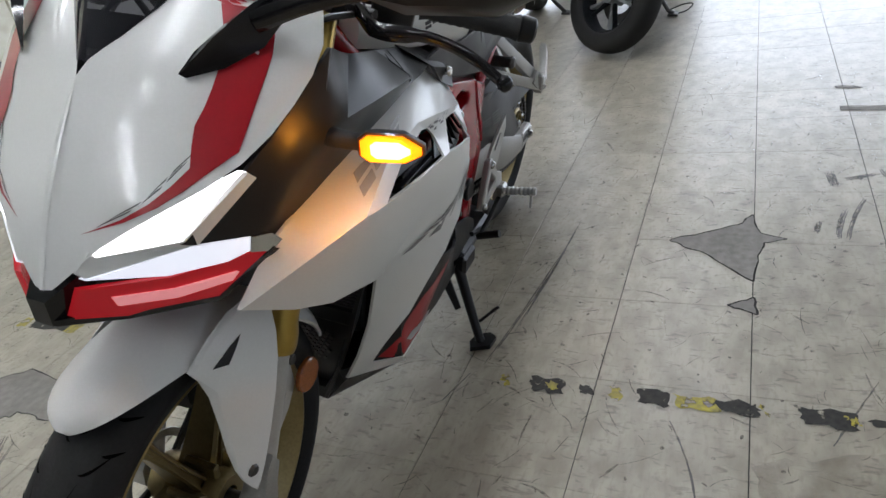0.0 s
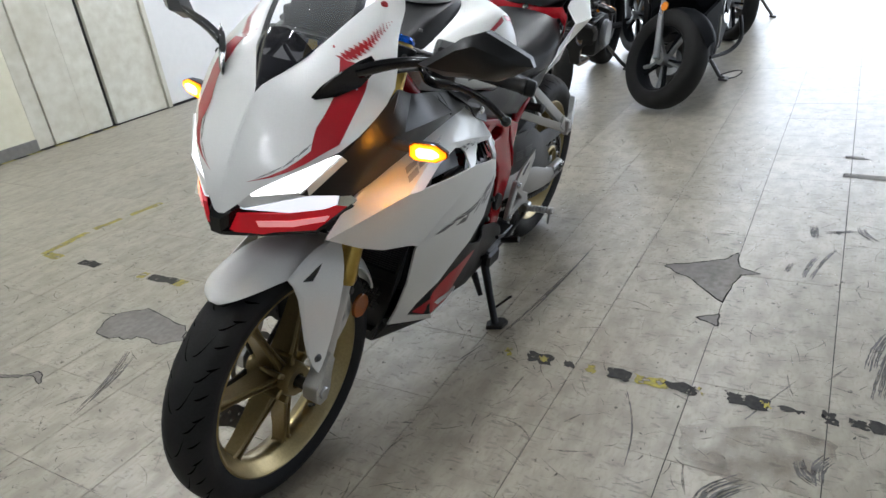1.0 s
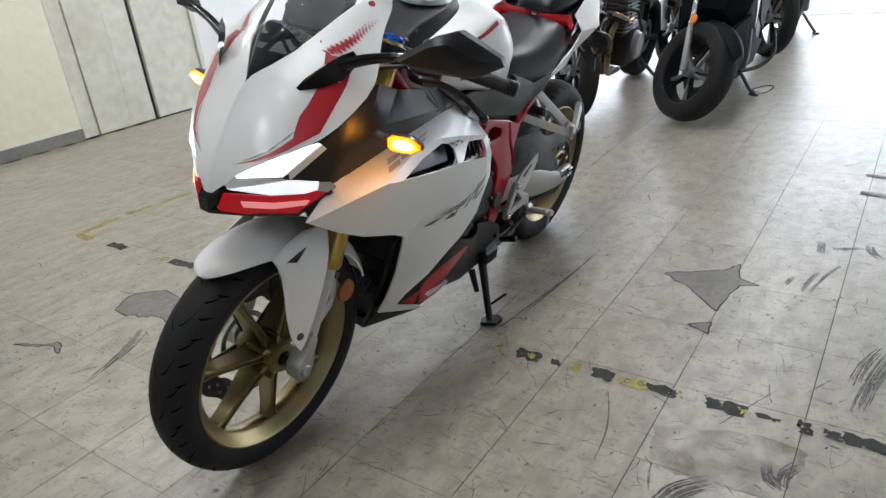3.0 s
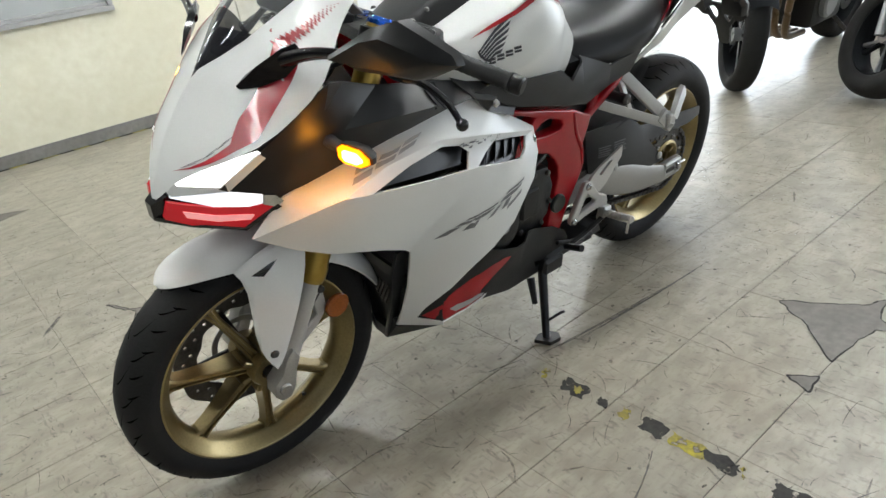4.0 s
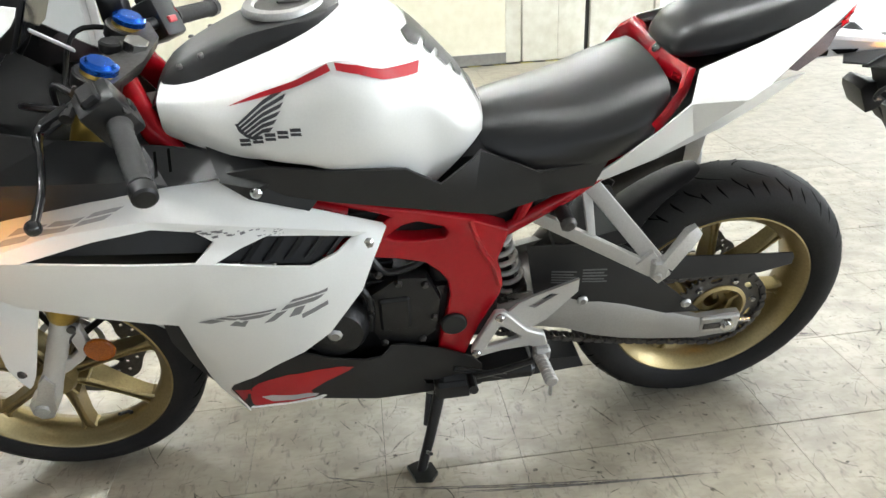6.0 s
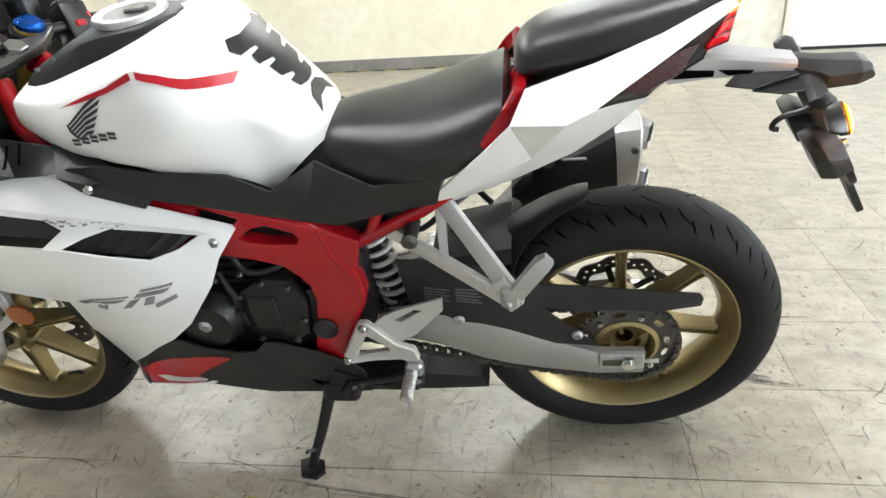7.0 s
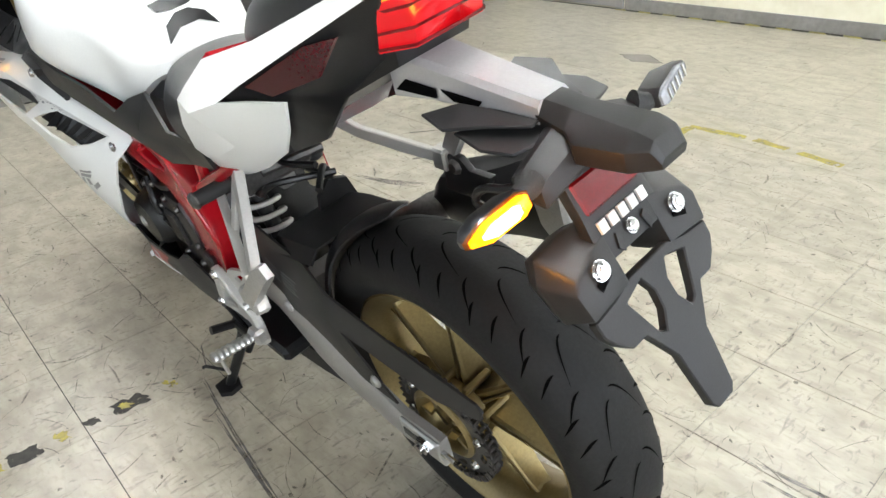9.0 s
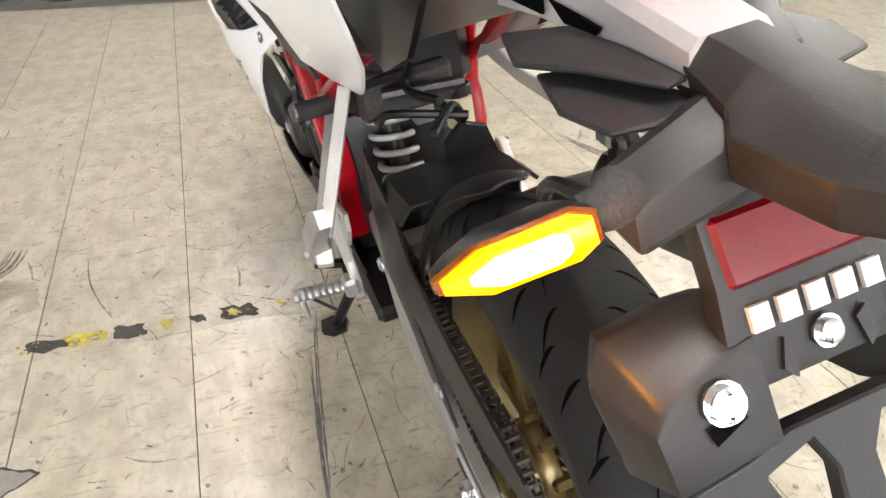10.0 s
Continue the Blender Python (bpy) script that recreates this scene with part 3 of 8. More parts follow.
def bristles(strokes):
    """Each rubbed mark as a bundle of thin streaks that begin and end unevenly."""
    rg = random.Random(17)
    out = []
    for a, b, w, bend in strokes:
        a, b = Vector(a), Vector(b)
        d = b - a
        n = Vector((-d.y, d.x)).normalized()
        count = max(1, round(w / 0.0042))
        for k in range(count):
            o = n * w * ((k + 0.5) / count - 0.5) * (1.0 if count > 1 else 0.0)
            t0, t1 = rg.uniform(0, 0.14), rg.uniform(0.82, 1.0)
            if count == 1:
                t0, t1 = 0.0, 1.0
            out.append(stroke(a + d * t0 + o, a + d * t1 + o * rg.uniform(0.8, 1.15), min(w, 0.0043), bend * (t1 - t0), k))
    return out


for label, strokes in (("dark curved rubber marks on the tiles", [((0.70, 1.222), (0.38, 1.28), 0.034, 0.006), ((0.585, 1.202), (0.37, 1.25), 0.026, 0.008), ((0.135, 1.039), (-0.11, 1.103), 0.012, 0.006), ((0.127, 1.019), (-0.06, 1.054), 0.016, 0.005), ((0.097, 0.972), (0.024, 0.982), 0.016, 0.0)]),
                       ("smeared rubber marks by the side of the hall", [((-0.18, 1.037), (-0.30, 1.025), 0.024, 0.0), ((-0.20, 1.214), (-0.31, 1.169), 0.03, 0.01), ((-0.235, 1.06), (-0.275, 1.16), 0.02, 0.0), ((-0.23, 1.10), (-0.27, 1.11), 0.016, 0.0)]),
                       ("broad dark smears near the tape", [((1.22, 0.905), (1.065, 0.985), 0.05, 0.022), ((0.965, 1.075), (1.03, 1.12), 0.03, -0.012), ((1.03, 1.115), (0.93, 1.135), 0.028, 0.012), ((1.12, 1.07), (1.19, 1.115), 0.03, 0.0)]),
                       ("long black skid marks behind the rear wheel", [((-0.27, -0.41), (-0.60, -0.425), 0.011, 0.004), ((-0.29, -0.375), (-0.56, -0.385), 0.008, 0.0), ((-0.27, -0.135), (-0.47, -0.105), 0.018, 0.004), ((-0.3, -0.16), (-0.40, -0.13), 0.03, 0.0)]),
                       ("thin black streaks beside the side stand", [((0.78, 0.249), (0.25, 0.318), 0.010, -0.004), ((0.66, 0.285), (0.02, 0.335), 0.008, -0.003), ((0.89, 0.196), (0.79, 0.228), 0.006, 0.0), ((0.86, 0.676), (1.12, 0.744), 0.005, 0.015), ((1.19, 0.99), (0.95, 1.37), 0.005, 0.01), ((0.87, 0.957), (0.68, 1.048), 0.004, 0.0)]),
                       ("long dark scuffs beyond the front wheel", [((1.20, -0.87), (1.52, -0.72), 0.022, 0.015), ((1.23, -0.82), (1.45, -0.74), 0.014, 0.01), ((1.62, -1.3), (1.72, -1.16), 0.015, 0.0)])):
    sheet("floor_scuff", bristles(strokes), "skid", label, "floor mark", 0.0011, 0.0015, 5, 2)
rng = random.Random(21)
M["scratch"] = node_mat("grey_scratch", (0.20, 0.18, 0.145), 0.45)
M["scratch_dark"] = node_mat("dark_scratch", (0.07, 0.064, 0.056), 0.45)
worn(M["scratch"], 0.3, 0.7, 90, 0.0, 0.75)
worn(M["scratch_dark"], 0.3, 0.6, 120, 0.1, 0.9)
for mat, count, label in (("scratch", 4000, "faint grey scratches all over the tiles"), ("scratch_dark", 1000, "small dark specks and scuffs over the tiles")):
    verts, faces = [], []
    for k in range(count):
        near = rng.random() < 0.75
        x, y = (rng.uniform(-1.3, 2.3), rng.uniform(-1.9, 1.7)) if near else (rng.uniform(-3.2, 3.0), rng.uniform(-3.9, 2.6))
        a, L = rng.gauss(rng.choice((0.35, 1.2, 2.2, 2.8)), 0.3), rng.choice((0.008, 0.012, 0.02, 0.03, 0.05, 0.09))
        w = rng.uniform(0.0009, 0.0024) * (2.6 if L < 0.015 else 1.0) * (1.0 if near else 1.7) * (2.6 if mat == "scratch" and k % 4 == 0 else 1.0)
        o = stroke((x, y), (x + L * math.cos(a), y + L * math.sin(a)), w, rng.uniform(-0.12, 0.12) * L, k)
        b0 = len(verts)
        verts += [(px, py, 0.0007) for px, py in o]
        n = len(o) // 2
        faces += [(b0 + i, b0 + i + 1, b0 + 2 * n - 2 - i, b0 + 2 * n - 1 - i) for i in range(n - 1)]
    me = bpy.data.meshes.new("floor_scratch")
    me.from_pydata(verts, [], faces)
    me.materials.append(M[mat])
    tagged(new("floor_scratch", me), label, "floor mark", kind="stuff")

# ---- the motorcycle: x ahead from the rear contact, y to its left, z up in its own plane ----
BIKE = pose(0.002, -0.007, 0, 0, 0, 0.55) @ pose(0, 0, 0, -11.87, 0, 0)
moto = thing("motorcycle", "white and red sport motorcycle with gold wheels on its stand", "motorcycle", BIKE)
AXLE_R, AXLE_F = (0, 0, 0.314), (1.415, -0.003, 0.295)


def soft(ob, levels=1, keep=38):
    """Rounds a part, but for the edges that are sharper than keep degrees and its rims."""
    me = ob.data
    bm = bmesh.new()
    bm.from_mesh(me)
    lay = bm.edges.layers.float.get("crease_edge") or bm.edges.layers.float.new("crease_edge")
    for e in bm.edges:
        a = e.calc_face_angle(0) if len(e.link_faces) == 2 else 9
        e[lay] = 1.0 if a > radians(keep) else 0.0
    bm.to_mesh(me)
    bm.free()
    m = ob.modifiers.new("round", "SUBSURF")
    m.levels = m.render_levels = levels
    return ob


def pair(name, fn, material, parent=None, label="", angle=35, levels=0, keep=38):
    """The same part on the left and on the right; fn(bm, side)."""
    out = []
    for side in (1, -1):
        bm = BM()
        fn(bm, side)
        ob = part(name, bm, material, parent or moto, label, angle)
        if levels:
            soft(ob, levels, keep)
        out.append(ob)
    return out


def shell(name, outline, material, thick=0.004, holes=(), inner=(), edges=(), levels=0, label="", keep=38, angle=30):
    return pair(name, lambda bm, s: add_panel(bm, outline, thick, holes, inner, edges, s), material, None, label, angle, levels, keep)


def decal(name, ob, polys, material, side=1, lift=0.0012, label="", step=0.02):
    """A thin film on a panel: (x, z) outlines laid on the panel's outer face."""
    from mathutils import bvhtree
    dg = bpy.context.evaluated_depsgraph_get()
    ev = ob.evaluated_get(dg)
    em = ev.to_mesh()
    tree = bvhtree.BVHTree.FromPolygons([v.co.copy() for v in em.vertices], [tuple(p.vertices) for p in em.polygons])
    ev.to_mesh_clear()
    bm = BM()
    for poly in polys:
        xs, zs = [p[0] for p in poly], [p[1] for p in poly]
        edge = []
        for a, b in zip(poly, poly[1:] + poly[:1]):
            k = max(1, int(math.hypot(b[0] - a[0], b[1] - a[1]) / step))
            edge += [(a[0] + (b[0] - a[0]) * i / k, a[1] + (b[1] - a[1]) * i / k) for i in range(k)]
        inner = []
        x = min(xs) + step * 0.51
        while x < max(xs):
            z = min(zs) + step * 0.47
            while z < max(zs):
                inner.append((x, z))
                z += step
            x += step
        v2, faces, src, pts = tess(edge, (), inner)
        vs = []
        for v in v2:
            hit = tree.ray_cast(Vector((v.x, side * 0.6, v.y)), Vector((0, -side, 0)))
            y = hit[0].y if hit[0] is not None else None
            n = hit[1] if hit[0] is not None else Vector((0, side, 0))
            if n.y * side < 0:
                n = -n
            vs.append(None if y is None else bm.verts.new(Vector((v.x, y, v.y)) + n * lift))
        for f in faces:
            if all(vs[i] is not None for i in f):
                bm.faces.new([vs[i] for i in f])
    for v in [v for v in bm.verts if not v.link_faces]:
        bm.verts.remove(v)
    bmesh.ops.recalc_face_normals(bm, faces=bm.faces)
    return part(name, bm, material, ob, label, 60)


# wheels
def add_tyre(bm, R, w, rim, n=96):
    prof = []
    for k in range(15):
        a = math.pi * k / 14
        prof.append((R - 0.040 * w / 0.11 * (1 - math.sin(a)) ** 1.1, -0.5 * w * math.cos(a)))
    prof += [(rim + 0.026, 0.495 * w), (rim + 0.008, 0.42 * w), (rim - 0.002, 0.36 * w), (rim - 0.002, -0.36 * w), (rim + 0.008, -0.42 * w), (rim + 0.026, -0.495 * w)]
    add_lathe(bm, prof, n)


def tread(bm, R, w, seed, count):
    """Curved sipes across the tread, as thin inlays on its crown, near black for their shade."""
    def surf(a, u, lift=0.0014):
        s = math.acos(max(-1, min(1, -u / 0.5)))
        r = R - 0.040 * w / 0.11 * (1 - math.sin(s)) ** 1.1 + lift
        return Vector((r * math.cos(a), u * w, r * math.sin(a)))
    for k in range(count):
        a0 = 2 * math.pi * k / count
        for sd in (-1, 1):
            for (u0, u1, sweep, da) in ((0.03, 0.25, 0.20, 0.0), (0.30, 0.46, 0.06, 0.10), (0.22, 0.42, 0.12, 0.21), (0.34, 0.47, 0.05, 0.30)):
                pts = []
                for i in range(7):
                    t = i / 6
                    u = u0 + (u1 - u0) * t
                    pts.append((a0 + da + sweep * t * t * 0.9 + (0.04 if sd > 0 else 0), u * sd))
                wd = 0.0027 / R
                va = [bm.verts.new(surf(a - wd * math.sin(math.pi * (i + 0.3) / 6.6), u)) for i, (a, u) in enumerate(pts)]
                vb = [bm.verts.new(surf(a + wd * math.sin(math.pi * (i + 0.3) / 6.6), u)) for i, (a, u) in enumerate(pts)]
                for i in range(6):
                    bm.faces.new((va[i], va[i + 1], vb[i + 1], vb[i]))


def make_wheel(name, R, w, centre, phase, hub_r, count):
    wheel = new(name)
    wheel.parent = moto
    wheel.matrix_local = Matrix.Translation(centre)
    bm = BM()
    add_tyre(bm, R, w, 0.222)
    tyre = part("tyre", bm, "rubber", wheel, "worn black tyre", 60)
    bm = BM()
    tread(bm, R, w, 1, count)
    tagged(part("tread_groove", bm, "groove", wheel, angle=60), kind="stuff")
    rw = 0.40 * w
    bm = BM()
    half = [(0.229, rw), (0.229, rw - 0.006), (0.221, rw - 0.008), (0.214, rw - 0.017), (0.207, rw - 0.024), (0.200, 0.012), (0.196, 0.0)]
    prof = [(0.229, -rw)] + half + [(r, -y) for r, y in half[::-1]][1:-1] + [(0.222, -rw - 0.001)]
    outer = [(0.229, rw), (0.224, rw + 0.0015), (0.218, rw - 0.003), (0.211, rw - 0.014), (0.203, rw - 0.022), (0.197, 0.014), (0.194, 0.0)]
    ring = outer + [(r, -y) for r, y in outer[::-1]][1:] + [(0.216 + 0.006, -rw + 0.01), (0.2, 0.0), (0.222, rw - 0.01)]
    add_lathe(bm, ring, 96)
    part("rim", bm, "gold", wheel, "gold painted cast rim", 30)
    bm = BM()
    add_lathe(bm, [(0.018, -0.062), (hub_r, -0.062), (hub_r * 1.1, -0.05), (hub_r * 1.1, -0.03), (hub_r * 0.75, -0.02), (hub_r * 0.75, 0.02), (hub_r * 1.1, 0.03), (hub_r * 1.1, 0.046), (hub_r * 0.95, 0.056), (0.018, 0.056)], 32)
    hub = part("hub", bm, "gold", wheel)
    for k in range(7):
        bm = BM()
        add_box(bm, (0.02, -0.012, -0.006), (0.06, 0.045, 0.006), 0.003, 1, pose(0, 0, 0, 0, -(phase + 360 / 7 * (k + 0.5)), 0))
        part("hub_rib", bm, "gold", wheel)
    for k in range(7):
        a = phase + 360 / 7 * k
        bm = BM()
        rings = []
        for r, hw, hd in ((0.034, 0.014, 0.03), (0.07, 0.0105, 0.027), (0.12, 0.0085, 0.022), (0.165, 0.009, 0.019), (0.19, 0.013, 0.017), (0.2, 0.021, 0.016)):
            rings.append([(r, -hd, -hw), (r, hd * 0.8, -hw), (r, hd, -hw * 0.7), (r, hd, -hw * 0.38), (r, hd - 0.006, -hw * 0.3), (r, hd - 0.006, hw * 0.3), (r, hd, hw * 0.38), (r, hd, hw * 0.7), (r, hd * 0.8, hw), (r, -hd, hw)])
        add_loft(bm, rings)
        part("spoke", bm, "gold", wheel, at=pose(0, 0, 0, 0, -a, 0), angle=25)
    bm = BM()
    p = pose(0, 0, 0, 0, 118 if R < 0.3 else 40, 0)
    add_tube(bm, [p @ Vector((0.196, 0.006, 0)), p @ Vector((0.185, 0.01, 0)), p @ Vector((0.166, 0.03, 0))], [0.005, 0.004, 0.004], 8)
    part("valve", bm, "black", wheel)
    return wheel


def make_disc(wheel, r0, r1, y, teeth_ring=False):
    """A wavy brake disc with drilled holes, on a spider."""
    n = 120
    out = [((r1 + 0.004 * math.sin(10 * a)) * math.cos(a), (r1 + 0.004 * math.sin(10 * a)) * math.sin(a)) for a in [2 * math.pi * k / n for k in range(n)]]
    inn = [((r0 + 0.004 * math.sin(10 * a)) * math.cos(a), (r0 + 0.004 * math.sin(10 * a)) * math.sin(a)) for a in [2 * math.pi * k / 60 for k in range(60)]]
    holes = [inn]
    for k in range(20):
        for j, rr in enumerate((0.3, 0.7)):
            a = 2 * math.pi * (k + 0.5 * j) / 20
            c = r0 + 0.006 + (r1 - r0 - 0.012) * rr
            holes.append([(c * math.cos(a) + 0.004 * math.cos(b), c * math.sin(a) + 0.004 * math.sin(b)) for b in [math.pi * i / 3 for i in range(6)]])
    bm = BM()
    add_plate(bm, out, y - 0.002, y + 0.002, holes)
    d = part("brake_disc", bm, "steel", wheel, "drilled wavy steel brake disc", 30)
    bm = BM()
    for k in range(5):
        a = 360 / 5 * k
        add_box(bm, (0.03, y - 0.003, -0.007), (r0 + 0.01, y + 0.003, 0.007), 0.001, 1, pose(0, 0, 0, 0, a, 0))
    part("disc_carrier", bm, "black", d)
    return d


wheel_f = make_wheel("front_wheel", 0.293, 0.11, AXLE_F, -88, 0.036, 18)
wheel_r = make_wheel("rear_wheel", 0.314, 0.14, AXLE_R, 86, 0.045, 20)
make_disc(wheel_f, 0.105, 0.155, -0.06)
make_disc(wheel_r, 0.08, 0.11, -0.066)
bm = BM()
add_lathe(bm, [(0.055, -0.075), (0.068, -0.075), (0.068, -0.072), (0.055, -0.072)], 40)
part("sensor_ring", bm, "alu", wheel_f)
for s in (-1, 1):
    bm = BM()
    add_cyl(bm, (0, s * 0.05, 0), (0, s * 0.088, 0), 0.013, 16)
    part("spacer", bm, "steel", wheel_f)

# front fork
FORK_TOP, FORK_LOW = Vector((1.100, 0.098, 0.972)), Vector((1.402, 0.098, 0.315))


def fork_at(t, side, ahead=0.0):
    p = FORK_TOP.lerp(FORK_LOW, t)
    return Vector((p.x + ahead, side * p.y, p.z))


def fork_upper(bm, s):
    add_tube(bm, [fork_at(t, s) for t in (0.0, 0.01, 0.64, 0.66, 0.685, 0.70)], [0.022, 0.0255, 0.0255, 0.028, 0.028, 0.025], 20)


def fork_lower(bm, s):
    add_tube(bm, [fork_at(t, s) for t in (0.69, 0.95, 1.0)], [0.0195, 0.0195, 0.021], 20)


pair("fork_tube", fork_upper, "gold_fork", None, "gold anodised upper fork tube")
pair("fork_slider", fork_lower, "alu_paint")


def axle_lug(bm, s):
    prof = [(1.372, 0.36), (1.384, 0.385), (1.40, 0.37), (1.415, 0.335), (1.437, 0.315), (1.44, 0.285), (1.428, 0.268), (1.405, 0.268), (1.392, 0.29), (1.384, 0.33)]
    if s > 0:
        add_plate(bm, prof, 0.082, 0.122)
    else:
        add_plate(bm, prof, -0.122, -0.082)
    bevelled(bm, 0.004, 2)
    add_cyl(bm, (1.417, s * 0.12, 0.297), (1.417, s * 0.128, 0.297), 0.014, 12, bev=0.002)
    add_tube(bm, [(1.417, s * 0.129, 0.297), (1.417, s * 0.1285, 0.297)], [0.006, 0.006], 6)


pair("axle_lug", axle_lug, "alu", None, "cast axle clamp with a socket screw")


def fork_bracket(bm, s):
    a, b, c = (1.352, 0.455), (1.30, 0.40), (1.395, 0.345)
    prof = [(1.345, 0.47), (1.318, 0.49), (1.292, 0.485), (1.287, 0.43), (1.31, 0.40), (1.345, 0.375), (1.392, 0.35), (1.39, 0.38), (1.368, 0.42)]
    hole = [(1.335, 0.45), (1.315, 0.455), (1.312, 0.425), (1.335, 0.405), (1.35, 0.412)]
    y = (0.088, 0.104) if s > 0 else (-0.104, -0.088)
    add_plate(bm, prof, *y, [hole])
    bevelled(bm, 0.002, 1)


pair("caliper_bracket", fork_bracket, "alu_paint")


def reflector(bm, s):
    add_cyl(bm, (1.268, s * 0.108, 0.432), (1.268, s * 0.117, 0.432), 0.028, 24, bev=0.002)


pair("fork_reflector", reflector, "amber", None, "round amber reflector")
bm = BM()
add_cyl(bm, (1.30, 0.108, 0.49), (1.30, 0.116, 0.49), 0.008, 10, bev=0.001)
add_cyl(bm, (1.345, 0.1, 0.425), (1.30, 0.1, 0.475), 0.005, 8)
part("reflector_stay", bm, "steel", moto)
bm = BM()
add_box(bm, (1.26, -0.10, 0.36), (1.34, -0.055, 0.47), 0.012, 2)
part("brake_caliper", bm, "black", moto)


def yoke(bm, z0, z1, tt):
    c = fork_at(tt, 1)
    out = [(c.x + 0.03, 0.128), (c.x - 0.03, 0.128), (c.x - 0.055, 0.05), (c.x - 0.06, -0.05), (c.x - 0.03, -0.128), (c.x + 0.03, -0.128), (c.x + 0.02, -0.06), (c.x + 0.012, 0), (c.x + 0.02, 0.06)]
    v = [[bm.verts.new((x + (0.455 * (c.z - z)) , y, z)) for x, y in out] for z in (z0, z1)]
    n = len(out)
    for k in range(n):
        bm.faces.new((v[0][k], v[0][(k + 1) % n], v[1][(k + 1) % n], v[1][k]))
    bm.faces.new(v[0][::-1])
    bm.faces.new(v[1])
    bevelled(bm, 0.004, 2)


bm = BM()
yoke(bm, 0.938, 0.958, 0.04)
part("top_yoke", bm, "steel", moto, "dark grey top fork yoke")
bm = BM()
yoke(bm, 0.72, 0.75, 0.36)
part("lower_yoke", bm, "black", moto)


def fork_cap(bm, s):
    d = (FORK_TOP - FORK_LOW).normalized()
    p = fork_at(0.0, s)
    add_tube(bm, [p - d * 0.004, p + d * 0.004, p + d * 0.005, p + d * 0.010], [0.026, 0.026, 0.022, 0.018], 12)


pair("fork_cap", fork_cap, "blue", None, "blue anodised fork cap")
bm = BM()
add_cyl(bm, (1.075, 0, 0.955), (1.068, 0, 0.972), 0.02, 6, bev=0.002)
part("stem_nut", bm, "chrome", moto)
bm = BM()
add_cyl(bm, (1.112, 0.0, 0.955), (1.107, 0.0, 0.974), 0.017, 18, bev=0.003)
part("ignition_lock", bm, "black", moto)


# handlebars
def bar(bm, s):
    add_tube(bm, [(1.10, s * 0.10, 0.955), (1.075, s * 0.165, 0.942), (1.035, s * 0.27, 0.922), (1.018, s * 0.325, 0.91)], 0.011, 12)
    p = fork_at(0.02, s)
    d = (FORK_TOP - FORK_LOW).normalized()
    add_cyl(bm, p - d * 0.022, p + d * 0.004, 0.035, 20, bev=0.003)


for s, hb in zip((1, -1), pair("handlebar", bar, "black")):
    bm = BM()
    a, b = Vector((1.058, s * 0.215, 0.933)), Vector((1.014, s * 0.335, 0.907))
    pts = [a.lerp(b, t / 22) for t in range(23)]
    add_tube(bm, pts, [0.0145 + (0.0012 if k % 2 else 0) + (0.003 if k in (0, 22) else 0) for k in range(23)], 18)
    part("grip", bm, "grip", hb, "ribbed black rubber grip")
    bm = BM()
    d = (b - a).normalized()
    add_tube(bm, [b, b + d * 0.003, b + d * 0.02, b + d * 0.023], [0.014, 0.0175, 0.0165, 0.013], 18)
    part("bar_end", bm, "black", hb)
    bm = BM()
    add_box(bm, (-0.028, -0.028, -0.042), (0.03, 0.028, 0.03), 0.008, 2, Matrix.Translation((1.078, s * 0.187, 0.945)) @ pose(0, 0, 0, -12 * s, 25, 20 * s))
    add_box(bm, (-0.012, -0.02, 0.025), (0.016, 0.02, 0.04), 0.004, 1, Matrix.Translation((1.078, s * 0.187, 0.945)) @ pose(0, 0, 0, -12 * s, 25, 20 * s))
    sw = part("switch_box", bm, "black", hb, "black switch box with small buttons")
    bm = BM()
    add_box(bm, (-0.032, -0.01, -0.02), (-0.026, 0.012, -0.008), 0.002, 1, Matrix.Translation((1.078, s * 0.187, 0.945)) @ pose(0, 0, 0, -12 * s, 25, 20 * s))
    add_cyl(bm, (1.052, s * 0.2, 0.95), (1.046, s * 0.202, 0.952), 0.007, 10)
    part("button", bm, "dark_grey" if s > 0 else "red", sw)
    bm = BM()
    add_box(bm, (1.085, s * 0.135 - 0.016, 0.928), (1.135, s * 0.135 + 0.016, 0.952), 0.005, 1)
    add_tube(bm, curve([(1.112, s * 0.135, 0.942), (1.132, s * 0.16, 0.94), (1.135, s * 0.185, 0.935)], 4), 0.009, 8, flat=1.0)
    part("lever_perch", bm, "black", hb)
    bm = BM()
    lv = curve([(1.135, s * 0.165, 0.94), (1.166, s * 0.205, 0.928), (1.149, s * 0.262, 0.922), (1.140, s * 0.312, 0.903), (1.144, s * 0.352, 0.880)], 5)
    add_tube(bm, lv, [0.012 if k < 5 else 0.0105 if k < 9 else 0.0075 for k in range(len(lv))], 12, flat=0.6)
    c = Vector((1.145, s * 0.357, 0.878))
    bmesh.ops.create_uvsphere(bm, u_segments=12, v_segments=8, radius=0.0105, matrix=Matrix.Translation(c))
    part("lever", bm, "gloss_black", hb, "black hand lever with a ball end")
bm = BM()
for pts in ([(1.13, 0.16, 0.935), (1.2, 0.14, 0.94), (1.23, 0.06, 0.90), (1.17, 0.0, 0.85)], [(1.12, 0.13, 0.93), (1.17, 0.1, 0.95), (1.2, 0.05, 0.88)], [(1.12, -0.15, 0.94), (1.2, -0.12, 0.95), (1.22, -0.04, 0.88)]):
    add_tube(bm, curve(pts, 5), 0.0045, 8)
part("cable", bm, "black", moto)
bm = BM()
add_box(bm, (-0.022, -0.022, -0.028), (0.022, 0.022, 0.028), 0.008, 2, pose(1.13, -0.14, 0.985))
